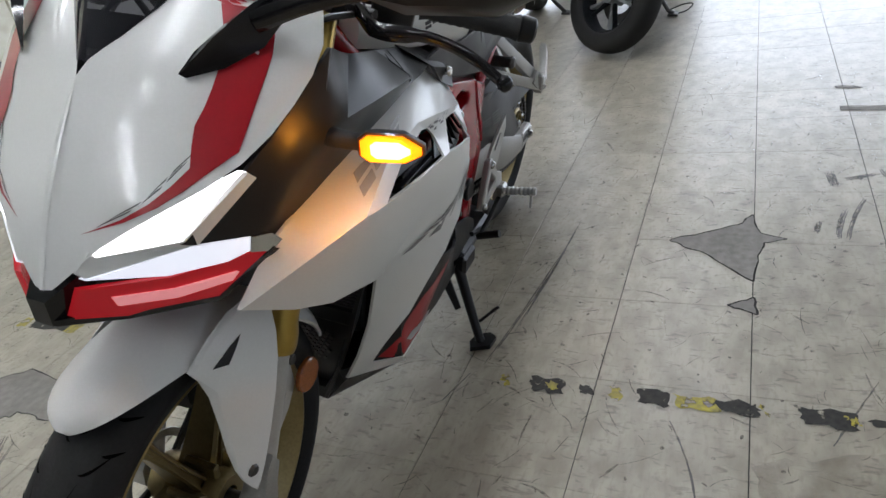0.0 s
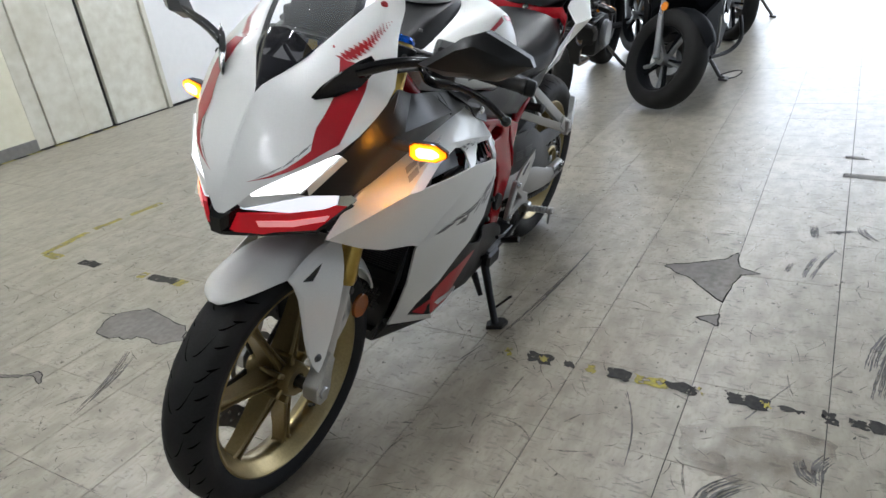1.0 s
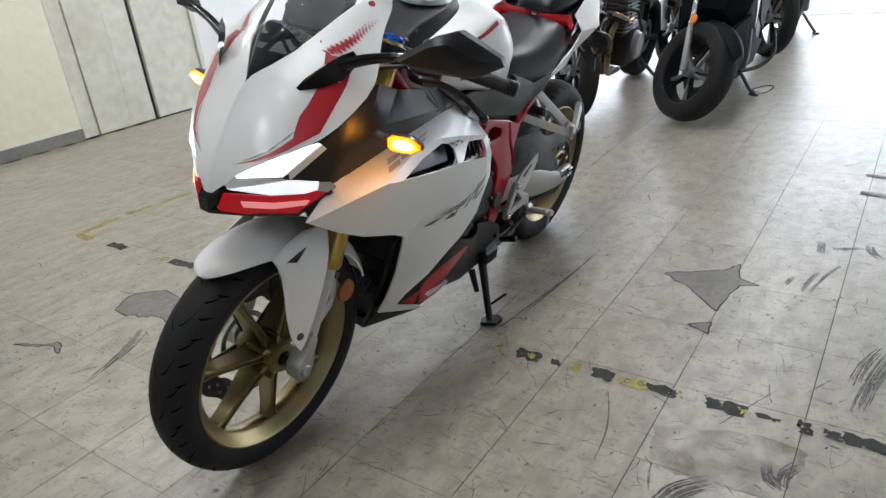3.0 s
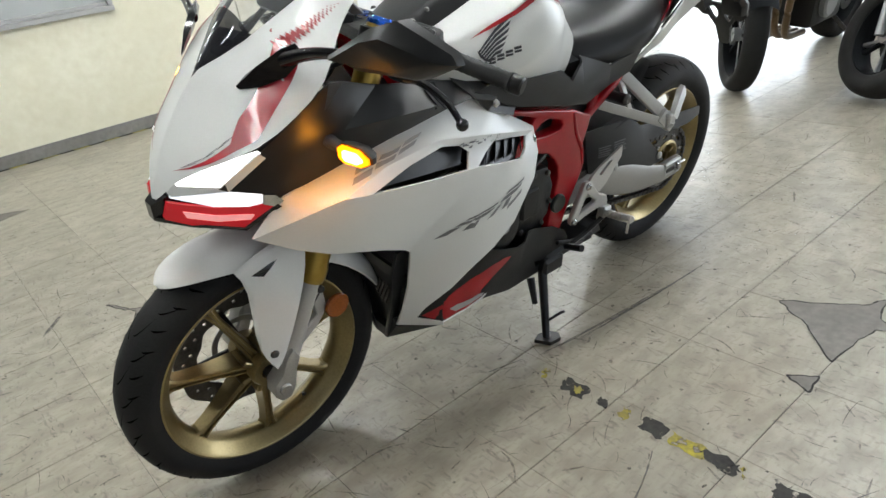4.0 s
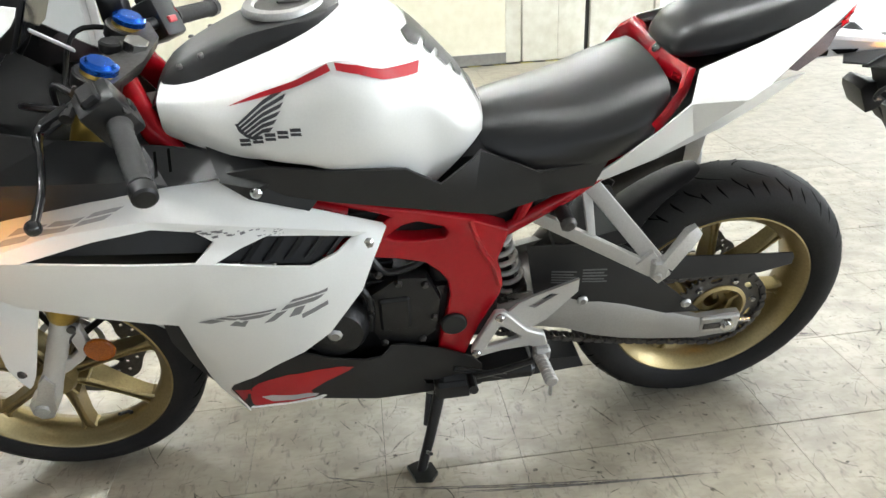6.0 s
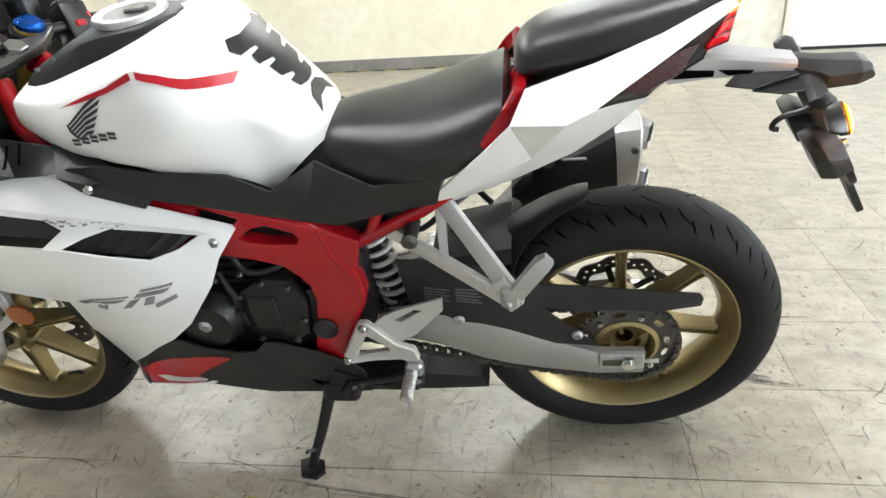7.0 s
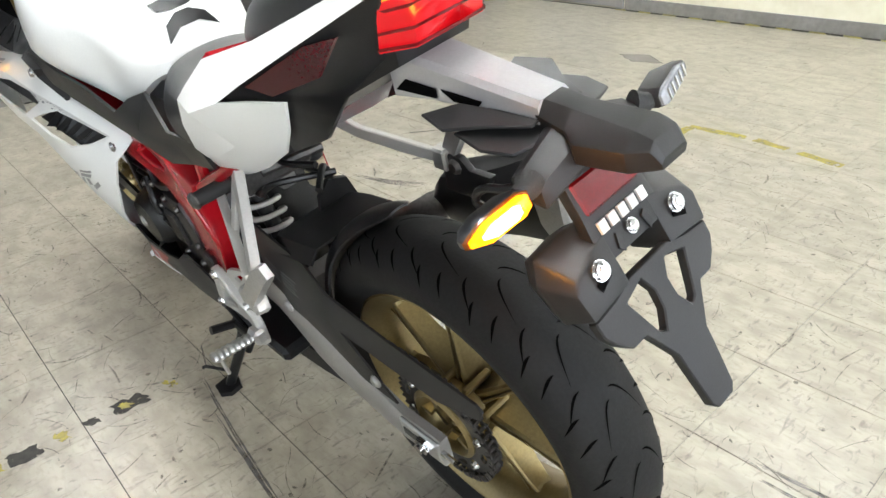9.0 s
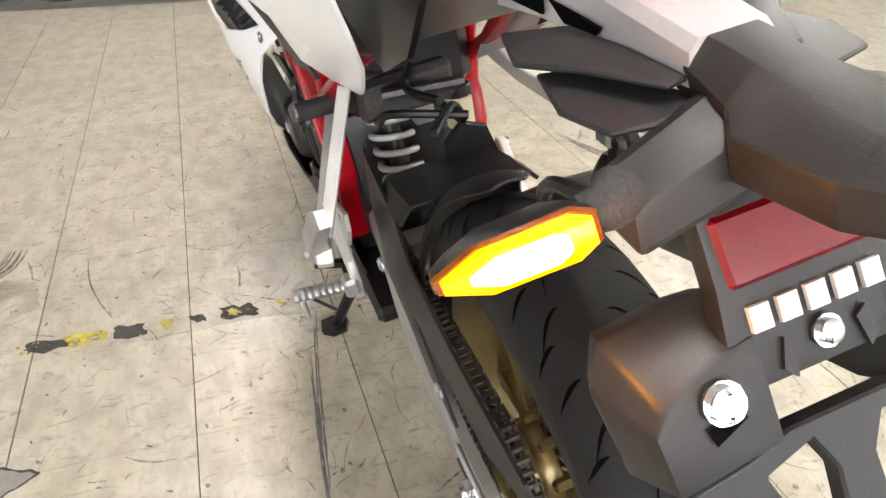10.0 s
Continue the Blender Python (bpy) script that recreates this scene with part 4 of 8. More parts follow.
part("brake_reservoir", bm, "black", moto)

# front fender
def fender_ring(a, r, w, drop, thick=0.0):
    """An arch of the fender at an angle round the front axle."""
    c, out = Vector(AXLE_F), []
    for k in range(9):
        u = -1 + k / 4
        rr = r - drop * abs(u) ** 2.6 - thick
        y = (w - thick) * u
        out.append((c.x + rr * math.cos(a), c.y + y, c.z + rr * math.sin(a)))
    return out


bm = BM()
FS = ((61, 0.322, 0.012, 0.006), (63.5, 0.329, 0.034, 0.012), (68, 0.333, 0.052, 0.022), (76, 0.334, 0.067, 0.035), (86, 0.332, 0.075, 0.045), (98, 0.331, 0.082, 0.055), (118, 0.33, 0.086, 0.05), (138, 0.33, 0.083, 0.045), (156, 0.328, 0.07, 0.035), (166, 0.325, 0.05, 0.02))
top = [fender_ring(radians(a), r, w, d) for a, r, w, d in FS]
low = [fender_ring(radians(a), r, w, d, 0.0035) for a, r, w, d in FS]
vt = add_loft(bm, top, False, False)
vl = add_loft(bm, low, False, False)
for i in range(len(FS) - 1):
    for k in (0, 8):
        bm.faces.new((vt[i][k], vt[i + 1][k], vl[i + 1][k], vl[i][k]))
for i in (0, len(FS) - 1):
    for k in range(8):
        bm.faces.new((vt[i][k], vt[i][k + 1], vl[i][k + 1], vl[i][k]))
fender = soft(part("front_fender", bm, "silver_white" if "silver_white" in M else "white", moto, "pearl white front mudguard", 40), 1, 60)
def fork_guard(bm, s):
    out = [(1.452, 0.585, 0.078), (1.432, 0.548, 0.088), (1.452, 0.44, 0.108), (1.44, 0.385, 0.113), (1.422, 0.352, 0.115), (1.405, 0.365, 0.117), (1.352, 0.50, 0.126), (1.325, 0.57, 0.118), (1.31, 0.615, 0.095), (1.36, 0.622, 0.076)]
    add_panel(bm, out, 0.004, (), [(1.405, 0.50, 0.122), (1.38, 0.58, 0.104)], (), s)


for s, g in zip((1, -1), pair("fork_guard", fork_guard, "white", fender, "", 40, 1, 60)):
    bm = BM()
    add_bolt(bm, (1.421, s * 0.113, 0.392), (0, s, 0), 0.008, 0.006)
    part("bolt", bm, "steel", g)
    if s > 0:
        decal("slot", g, [[(1.425, 0.572), (1.392, 0.585), (1.372, 0.59), (1.405, 0.566)]], "gloss_black", 1)

# ---- bodywork ----
# front cowl: (x, z, y)
cowl_out = [(1.535, 0.735, 0.0), (1.517, 0.765, 0.036), (1.506, 0.786, 0.052), (1.466, 0.822, 0.112), (1.402, 0.852, 0.172), (1.345, 0.90, 0.198), (1.289, 0.945, 0.212),
            (1.25, 0.995, 0.178), (1.205, 1.032, 0.158), (1.168, 1.052, 0.148), (1.163, 1.072, 0.138), (1.205, 1.072, 0.112), (1.262, 1.04, 0.094), (1.312, 1.006, 0.076),
            (1.366, 0.968, 0.046), (1.395, 0.949, 0.022), (1.414, 0.937, 0.0), (1.470, 0.868, 0.0), (1.510, 0.80, 0.0)]
cowl_in = [(1.475, 0.84, 0.05), (1.43, 0.885, 0.075), (1.386, 0.935, 0.1), (1.33, 0.968, 0.142), (1.27, 1.012, 0.14), (1.22, 1.045, 0.138), (1.40, 0.88, 0.145), (1.34, 0.93, 0.178), (1.49, 0.815, 0.045), (1.44, 0.845, 0.118)]
cowls = shell("front_cowl", cowl_out, "white", 0.004, (), cowl_in, (), 1, "pearl white upper nose cowl", 55)
shell("cowl_liner", [(x + (1.36 - x) * 0.05 - 0.003, z + (0.9 - z) * 0.05, max(y - 0.011, 0.0)) for x, z, y in cowl_out], "black", 0.003, (), [(x + (1.36 - x) * 0.05 - 0.003, z + (0.9 - z) * 0.05, y - 0.011) for x, z, y in cowl_in], (), 1, "black inside of the nose cowl", 55)
for s, cw in zip((1, -1), cowls):
    decal("red_stripe", cw, [[(1.500, 0.800), (1.428, 0.854), (1.404, 0.888), (1.320, 0.984), (1.298, 0.976), (1.345, 0.926), (1.380, 0.886), (1.398, 0.865), (1.425, 0.848)]], "red", s, label="bright red stripe")
    dots = []
    for i in range(13):
        for j in range(1, 5):
            x, z = 1.322 - 0.0070 * i - 0.0050 * j, 0.984 + 0.0040 * i + 0.0010 * j
            k = 0.0045 * (1 - i / 15)
            dots.append([(x - k * 0.5, z - k * 0.9), (x + k * 0.5, z - k * 0.5), (x + k * 0.5, z + k * 0.9), (x - k * 0.5, z + k * 0.5)])
    decal("stripe_fade", cw, dots, "red", s, step=0.05)
    letters = []
    for k in range(3):
        x0, z0 = 1.4945 - 0.0235 * k, 0.8050 + 0.0185 * k
        for lo, hi in ((0.0, 0.0042), (0.0056, 0.0078), (0.0092, 0.0134)):
            u0, u1 = (0.002, 0.0195) if lo != 0.0056 else (0.002, 0.010 + 0.004 * (k > 0))
            q = [(u0, lo), (u1, lo), (u1, hi), (u0, hi)]
            letters.append([(x0 - u - 0.75 * v, z0 + 0.78 * u + 0.70 * v) for u, v in q])
    decal("lettering_bar", cw, letters, "decal", s)
    for p in ((1.305, 0.088, 0.998), (1.203, 0.122, 1.06)):
        bm = BM()
        add_bolt(bm, (p[0], s * p[1], p[2]), (0.25, s * 0.6, 0.75), 0.006, 0.004)
        part("rivet", bm, "red", cw, "small red screw")

# windscreen, black below and clear above
def screen_row(t, lift=0.0):
    cx = [(1.414, 0.936), (1.35, 1.015), (1.27, 1.085), (1.175, 1.128)]
    ex = [(1.414, 0.002, 0.936), (1.345, 0.058, 0.984), (1.262, 0.09, 1.042), (1.178, 0.098, 1.088)]
    f = t * 3
    i = min(2, int(f))
    u = f - i
    c = [cx[i][k] + (cx[i + 1][k] - cx[i][k]) * u for k in (0, 1)]
    e = [ex[i][k] + (ex[i + 1][k] - ex[i][k]) * u for k in (0, 1, 2)]
    row = []
    for k in range(13):
        v = -1 + k / 6
        w = 1 - abs(v) ** 2.2
        row.append((e[0] + (c[0] - e[0]) * w, v * e[1], e[2] + (c[1] - e[2]) * w + lift))
    return row


bm = BM()
add_loft(bm, [screen_row(0.02 + 0.36 * k / 8) for k in range(9)], False, False)
screen = soft(part("windscreen", bm, "smoke", moto, "smoked base of a clear windscreen", 60), 1, 80)
bm = BM()
add_loft(bm, [screen_row(0.38 + 0.62 * k / 10) for k in range(11)], False, False)
soft(part("clear_pane", bm, "screen", screen, "clear curved plastic pane", 60), 1, 80).visible_shadow = False
bm = BM()
add_tube(bm, [Vector(p) for p in screen_row(1.0)], 0.0022, 6)
part("edge_trim", bm, "screen", screen)

# lights in the nose
hl = [(1.503, 0.778, 0.052), (1.466, 0.818, 0.11), (1.402, 0.847, 0.17), (1.462, 0.791, 0.126)]
shell("headlight", hl, "hl_glow", 0.01, label="lit white headlight", angle=60)
shell("headlight_surround", [(1.517, 0.764, 0.036), (1.506, 0.785, 0.05), (1.503, 0.778, 0.054), (1.462, 0.79, 0.128), (1.405, 0.848, 0.174), (1.398, 0.84, 0.178), (1.452, 0.782, 0.136), (1.515, 0.758, 0.045)], "white", 0.006)
shell("low_beam", [(1.516, 0.757, 0.046), (1.452, 0.783, 0.136), (1.41, 0.775, 0.168), (1.393, 0.765, 0.182), (1.43, 0.752, 0.15), (1.47, 0.748, 0.105)], "strip_glow", 0.01, label="lit white lower lamp strip", angle=60)
bm_lens = [(1.41, 0.775, 0.17), (1.395, 0.775, 0.184), (1.384, 0.762, 0.188), (1.395, 0.752, 0.182), (1.412, 0.757, 0.168)]
shell("lamp_bezel", bm_lens, "chrome", 0.012)
shell("position_light", [(1.522, 0.75, 0.045), (1.47, 0.747, 0.108), (1.395, 0.757, 0.181), (1.438, 0.706, 0.136), (1.50, 0.708, 0.07), (1.53, 0.714, 0.03)], "drl_glow", 0.01, label="red tinted position light", angle=60)
# Added glowing strip for the whitish middle of the red position light
M["guide_glow"] = glow_mat("pale_lamp_glow", (1.0, 0.34, 0.34), 0.9)
shell("light_guide", [(1.508, 0.736, 0.0668), (1.47, 0.734, 0.1135), (1.425, 0.738, 0.158), (1.43, 0.728, 0.1515), (1.47, 0.722, 0.1115), (1.505, 0.724, 0.0685)], "guide_glow", 0.004, label="pale middle of the position light's glow, added as a strip", angle=60)
shell("lamp_trim", [(1.53, 0.716, 0.03), (1.50, 0.711, 0.07), (1.438, 0.709, 0.138), (1.395, 0.757, 0.184), (1.388, 0.752, 0.186), (1.435, 0.701, 0.136), (1.50, 0.704, 0.07), (1.54, 0.707, 0.014), (1.541, 0.714, 0.012)], "gloss_black", 0.02, label="black trim under the lamps")
bm = BM()
add_loft(bm, [[(x, y * 0.9, z) for y, z in ((-0.03, 0.752), (0.03, 0.752), (0.03, 0.704), (-0.03, 0.704))] for x in (1.44, 1.515)] + [[(1.542, y * 0.4, z) for y, z in ((-0.03, 0.738), (0.03, 0.738), (0.03, 0.708), (-0.03, 0.708))]])
part("nose_block", bm, "gloss_black", moto)
bm = BM()
add_loft(bm, [[(1.2, -0.16, 0.70), (1.2, 0.16, 0.70), (1.2, 0.17, 0.79), (1.2, -0.17, 0.79)], [(1.36, -0.14, 0.71), (1.36, 0.14, 0.71), (1.36, 0.13, 0.79), (1.36, -0.13, 0.79)], [(1.46, -0.07, 0.72), (1.46, 0.07, 0.72), (1.46, 0.07, 0.8), (1.46, -0.07, 0.8)]])
part("lamp_housing", bm, "black", moto)

# dark cockpit side covers
cover = [(1.463, 0.787, 0.128), (1.402, 0.848, 0.171), (1.345, 0.897, 0.196), (1.289, 0.943, 0.21), (1.25, 0.93, 0.19), (1.17, 0.895, 0.165), (1.06, 0.868, 0.148), (0.955, 0.842, 0.14), (0.935, 0.826, 0.17), (0.95, 0.82, 0.188),
         (1.03, 0.817, 0.188), (1.142, 0.803, 0.188), (1.256, 0.782, 0.184), (1.344, 0.765, 0.179), (1.405, 0.760, 0.170)]
covers = shell("cockpit_cover", cover, "black", 0.004, (), [(1.36, 0.84, 0.196), (1.273, 0.862, 0.216), (1.16, 0.848, 0.209), (1.06, 0.838, 0.202), (1.30, 0.90, 0.207)], [(15, 16), (16, 17), (17, 18)], 1, "satin black cockpit side cover", 22)
for s, cv in zip((1, -1), covers):
    # Slots laid on as near-black films, coloured like the shade inside
    for x in (1.065, 1.045, 1.026):
        decal("slot", cv, [[(x + 0.002, 0.858), (x - 0.002, 0.858), (x - 0.003, 0.832), (x + 0.001, 0.832)]], "groove", s, 0.0014, step=0.008)
shell("cover_trim", [(0.975, 0.852, 0.135), (0.955, 0.818, 0.192), (0.918, 0.782, 0.19), (0.833, 0.744, 0.18), (0.812, 0.762, 0.168), (0.86, 0.80, 0.165), (0.905, 0.828, 0.15)], "dark_grey", 0.006, (), [(0.905, 0.802, 0.193)], label="dark grey trim with a screw")
bm = BM()
add_bolt(bm, (0.905, 0.197, 0.797), (0, 1, 0.2), 0.007, 0.005)
part("screw", bm, "chrome", moto)

# side cowl with two openings
side_out = [(1.438, 0.696, 0.161), (1.372, 0.655, 0.184), (1.310, 0.624, 0.197), (1.200, 0.580, 0.195), (1.132, 0.538, 0.175), (1.099, 0.505, 0.151), (1.093, 0.40, 0.130), (1.091, 0.312, 0.102), (1.090, 0.249, 0.075), (1.056, 0.2555, 0.118), (1.017, 0.262, 0.162), (1.022, 0.274, 0.160), (1.060, 0.276, 0.112), (1.045, 0.308, 0.128), (0.99, 0.358, 0.160), (0.938, 0.402, 0.176), (0.885, 0.440, 0.190),
            (0.830, 0.490, 0.198), (0.764, 0.578, 0.192), (0.740, 0.630, 0.176), (0.711, 0.667, 0.132), (0.833, 0.742, 0.172), (0.915, 0.785, 0.186), (0.944, 0.810, 0.170), (1.029, 0.815, 0.182), (1.142, 0.804, 0.188), (1.256, 0.786, 0.186), (1.344, 0.769, 0.181), (1.380, 0.766, 0.184), (1.395, 0.750, 0.177)]
side_in = [(1.372, 0.728, 0.206), (1.307, 0.760, 0.250), (1.200, 0.774, 0.226), (1.072, 0.777, 0.215), (0.958, 0.747, 0.203), (0.745, 0.677, 0.160), (1.276, 0.752, 0.2495), (0.775, 0.654, 0.182), (1.30, 0.69, 0.224), (1.017, 0.655, 0.231), (0.84, 0.612, 0.216), (1.15, 0.665, 0.233), (0.95, 0.50, 0.205), (1.06, 0.45, 0.172), (1.2, 0.622, 0.214), (0.93, 0.59, 0.222)]
B = len(side_out)
hole1 = [(1.249, 0.746, 0.248), (1.150, 0.757, 0.226), (1.065, 0.763, 0.217), (1.008, 0.741, 0.203), (0.984, 0.720, 0.204), (1.013, 0.702, 0.234), (1.10, 0.716, 0.240), (1.18, 0.732, 0.245)]
hole2 = [(0.985, 0.697, 0.232), (0.945, 0.708, 0.212), (0.904, 0.714, 0.194), (0.84, 0.695, 0.178), (0.769, 0.672, 0.161), (0.80, 0.662, 0.19), (0.842, 0.660, 0.217), (0.91, 0.678, 0.228)]
creases = [(0, B), (B, B + 1), (B + 1, B + 2), (B + 2, B + 3), (B + 3, B + 4), (B + 4, B + 5), (B + 1, B + 6), (B + 6, B + len(side_in))]
def sharpen(ob, lines):
    """Marks the panel's own folds, given as (x, z) points, as hard edges."""
    vs = ob.data.vertices
    near = lambda v, p: abs(v.co.x - p[0]) < 1e-4 and abs(v.co.z - p[1]) < 1e-4
    for e in ob.data.edges:
        a, b = (vs[i] for i in e.vertices)
        if any((near(a, p) and near(b, q)) or (near(a, q) and near(b, p)) for p, q in lines):
            e.use_edge_sharp = True


sides = shell("side_cowl", side_out, "white", 0.005, (hole1, hole2), side_in, creases, 0, "pearl white side fairing with dark vents", 30, 48)
folds = [side_out[0], side_in[0], side_in[1], side_in[2], side_in[3], side_in[4], side_in[5]]
folds = list(zip(folds, folds[1:])) + [(side_in[1], side_in[6]), (side_in[6], hole1[0])]
for s, sc in zip((1, -1), sides):
    sharpen(sc, folds)
    bm = BM()
    add_panel(bm, [(1.0, 0.688, 0.212), (0.91, 0.718, 0.172), (0.76, 0.677, 0.142), (0.84, 0.650, 0.196)], 0.004, side=s)
    back = part("vent_panel", bm, "black", sc)
    for k in range(5):
        bm = BM()
        x = 0.95 - 0.033 * k
        add_panel(bm, [(x, 0.682 - 0.005 * k, 0.219 - 0.006 * k), (x - 0.03, 0.708 - 0.007 * k, 0.192 - 0.008 * k), (x - 0.042, 0.704 - 0.007 * k, 0.180 - 0.008 * k), (x - 0.012, 0.678 - 0.005 * k, 0.208 - 0.006 * k)], 0.003, side=s)
        part("louvre", bm, "black", back)
    bm = BM()
    add_panel(bm, [(1.27, 0.742, 0.222), (1.10, 0.748, 0.190), (0.99, 0.735, 0.168), (0.97, 0.712, 0.17), (1.0, 0.695, 0.196), (1.18, 0.725, 0.212)], 0.004, side=s)
    part("vent_back", bm, "black", sc)
    marks = []
    for (ox, oz), (ux, uz), (vx, vz) in (((1.056, 0.531), (-0.084, 0.010), (-0.062, 0.042)), ((0.937, 0.547), (-0.062, 0.010), (-0.054, 0.050))):
        for shape in ([(0.0, 0.0), (0.30, 0.0), (0.32, 0.46), (0.02, 0.46)], [(0.05, 0.54), (0.98, 0.54), (1.08, 0.66), (1.08, 0.78), (0.05, 0.78)], [(0.05, 0.86), (1.08, 0.86), (1.0, 1.0), (0.05, 1.0)], [(0.52, 0.46), (0.80, 0.46), (1.02, 0.0), (0.70, 0.0)]):
            marks.append([(ox + ux * u + vx * v, oz + uz * u + vz * v) for u, v in shape])
    marks.append([(0.872, 0.545), (0.825, 0.568), (0.825, 0.578), (0.872, 0.556)])
    decal("lettering_bar", sc, marks, "decal_grey", s)
    side_marks = []
    for k in range(3):
        x0, z0 = 1.280 - 0.055 * k, 0.7675 + 0.0065 * k
        for lo, hi in ((0.0, 0.42), (0.58, 1.0)):
            side_marks.append([(x0 - 0.046 * u - 0.030 * v, z0 + 0.004 * u + 0.012 * v) for u, v in ((0.0, lo), (0.95, lo), (0.95, hi), (0.0, hi))])
    decal("side_lettering_bar", sc, side_marks, "decal_pale", s)
    rg = random.Random(8)
    fade = []
    for k in range(70):
        t = rg.random() ** 1.5
        x, h = 1.04 - 0.16 * t, rg.uniform(0.002, 0.005) * (1 - 0.6 * t)
        z = 0.741 - 0.26 * max(0.0, 0.958 - x) - 0.014 * rg.random()
        fade.append([(x, z), (x - h * 2.4, z + h * 0.2), (x - h * 2.2, z + h), (x + h * 0.4, z + h * 0.8)])
    decal("speckle_print", sc, fade, "decal_grey", s, step=0.05)
    bm = BM()
    add_bolt(bm, (0.748, s * 0.165, 0.657), (0, s, 0.2), 0.009, 0.005)
    part("screw", bm, "chrome", sc)

# belly pan
belly = [(1.060, 0.276, 0.106), (1.020, 0.262, 0.154), (0.95, 0.257, 0.152), (0.874, 0.254, 0.145), (0.80, 0.230, 0.138), (0.761, 0.213, 0.130), (0.611, 0.206, 0.122), (0.535, 0.205, 0.118), (0.538, 0.285, 0.135), (0.56, 0.318, 0.14), (0.622, 0.36, 0.148), (0.70, 0.388, 0.15), (0.724, 0.391, 0.152), (0.745, 0.374, 0.162), (0.778, 0.378, 0.170), (0.838, 0.404, 0.180), (0.885, 0.426, 0.180), (0.94, 0.396, 0.164), (1.0, 0.350, 0.146), (1.042, 0.308, 0.120)]
bellies = shell("belly_pan", belly, "dark_grey", 0.004, [[(0.665, 0.258, 0.13), (0.655, 0.235, 0.128), (0.6, 0.232, 0.126), (0.605, 0.25, 0.13), (0.64, 0.25, 0.13)]] , [(0.92, 0.31, 0.160), (0.75, 0.30, 0.152), (0.62, 0.3, 0.144)], (), 0, "matt black belly pan with red stripes", 30, 40)
for s, bl in zip((1, -1), bellies):
    decal("red_stripe", bl, [[(1.048, 0.282), (1.030, 0.274), (1.006, 0.268), (0.94, 0.266), (0.888, 0.268), (0.892, 0.296), (0.86, 0.322), (0.81, 0.352), (0.80, 0.362), (0.825, 0.372), (0.87, 0.372), (0.93, 0.356), (0.99, 0.326), (1.03, 0.297)]], "red", s, label="red stripe")
    decal("silver_insert", bl, [[(0.992, 0.291), (0.972, 0.274), (0.885, 0.274), (0.878, 0.282), (0.90, 0.291)]], "silver", s, 0.0026)
    decal("white_edge", bl, [[(1.022, 0.267), (1.016, 0.2625), (0.95, 0.2585), (0.876, 0.2555), (0.862, 0.268), (0.872, 0.272), (0.886, 0.266), (0.94, 0.265), (1.006, 0.2665)]], "white", s)

# tank
tank_rows = [(1.036, 0.857, 0.10, 0.885, 0.112, 0.914, 0.104, 0.926), (0.985, 0.846, 0.13, 0.880, 0.142, 0.916, 0.122, 0.937), (0.935, 0.838, 0.15, 0.876, 0.160, 0.923, 0.134, 0.957), (0.88, 0.826, 0.160, 0.845, 0.173, 0.938, 0.148, 0.973), (0.825, 0.814, 0.168, 0.852, 0.190, 0.958, 0.160, 0.991), (0.773, 0.806, 0.168, 0.868, 0.197, 0.987, 0.167, 1.007), (0.735, 0.80, 0.163, 0.882, 0.196, 0.980, 0.165, 1.015),
             (0.70, 0.793, 0.156, 0.897, 0.187, 0.962, 0.153, 1.010), (0.66, 0.776, 0.142, 0.908, 0.158, 0.943, 0.122, 0.990), (0.625, 0.733, 0.116, 0.880, 0.132, 0.918, 0.098, 0.958), (0.58, 0.775, 0.115, 0.835, 0.125, 0.875, 0.080, 0.908), (0.548, 0.80, 0.095, 0.825, 0.098, 0.85, 0.062, 0.868), (0.525, 0.808, 0.06, 0.818, 0.06, 0.828, 0.045, 0.835)]
rings = []
for x, zb, yb, zm, ym, zs, ys, zt in tank_rows:
    half = [(yb * 0.6, zb - 0.004), (yb, zb), (yb + (ym - yb) * 0.75, zb + (zm - zb) * 0.5), (ym, zm), (ym - (ym - ys) * 0.3, zm + (zs - zm) * 0.6), (ys, zs), (ys * 0.82, zs + (zt - zs) * 0.45), (ys * 0.5, zs + (zt - zs) * 0.85)]
    rings.append([(x, 0, zb - 0.004)] + [(x, y, z) for y, z in half] + [(x, 0, zt)] + [(x, -y, z) for y, z in half[::-1]])
bm = BM()
add_loft(bm, rings)
tank = soft(part("fuel_tank", bm, "white", moto, "pearl white fuel tank with a red line", 40), 2, 46)


def crease(ob, line, value):
    """Keeps the fold along (x, y, z) points, on both sides, when the part is rounded."""
    lay = ob.data.attributes.get("crease_edge")
    on = lambda v: any(abs(v.co.x - p[0]) < 1e-4 and abs(abs(v.co.y) - p[1]) < 1e-4 and abs(v.co.z - p[2]) < 1e-4 for p in line)
    for e in ob.data.edges:
        a, b = (ob.data.vertices[i] for i in e.vertices)
        if abs(a.co.x - b.co.x) > 0.005 and a.co.y * b.co.y > 0 and on(a) and on(b):
            lay.data[e.index].value = value


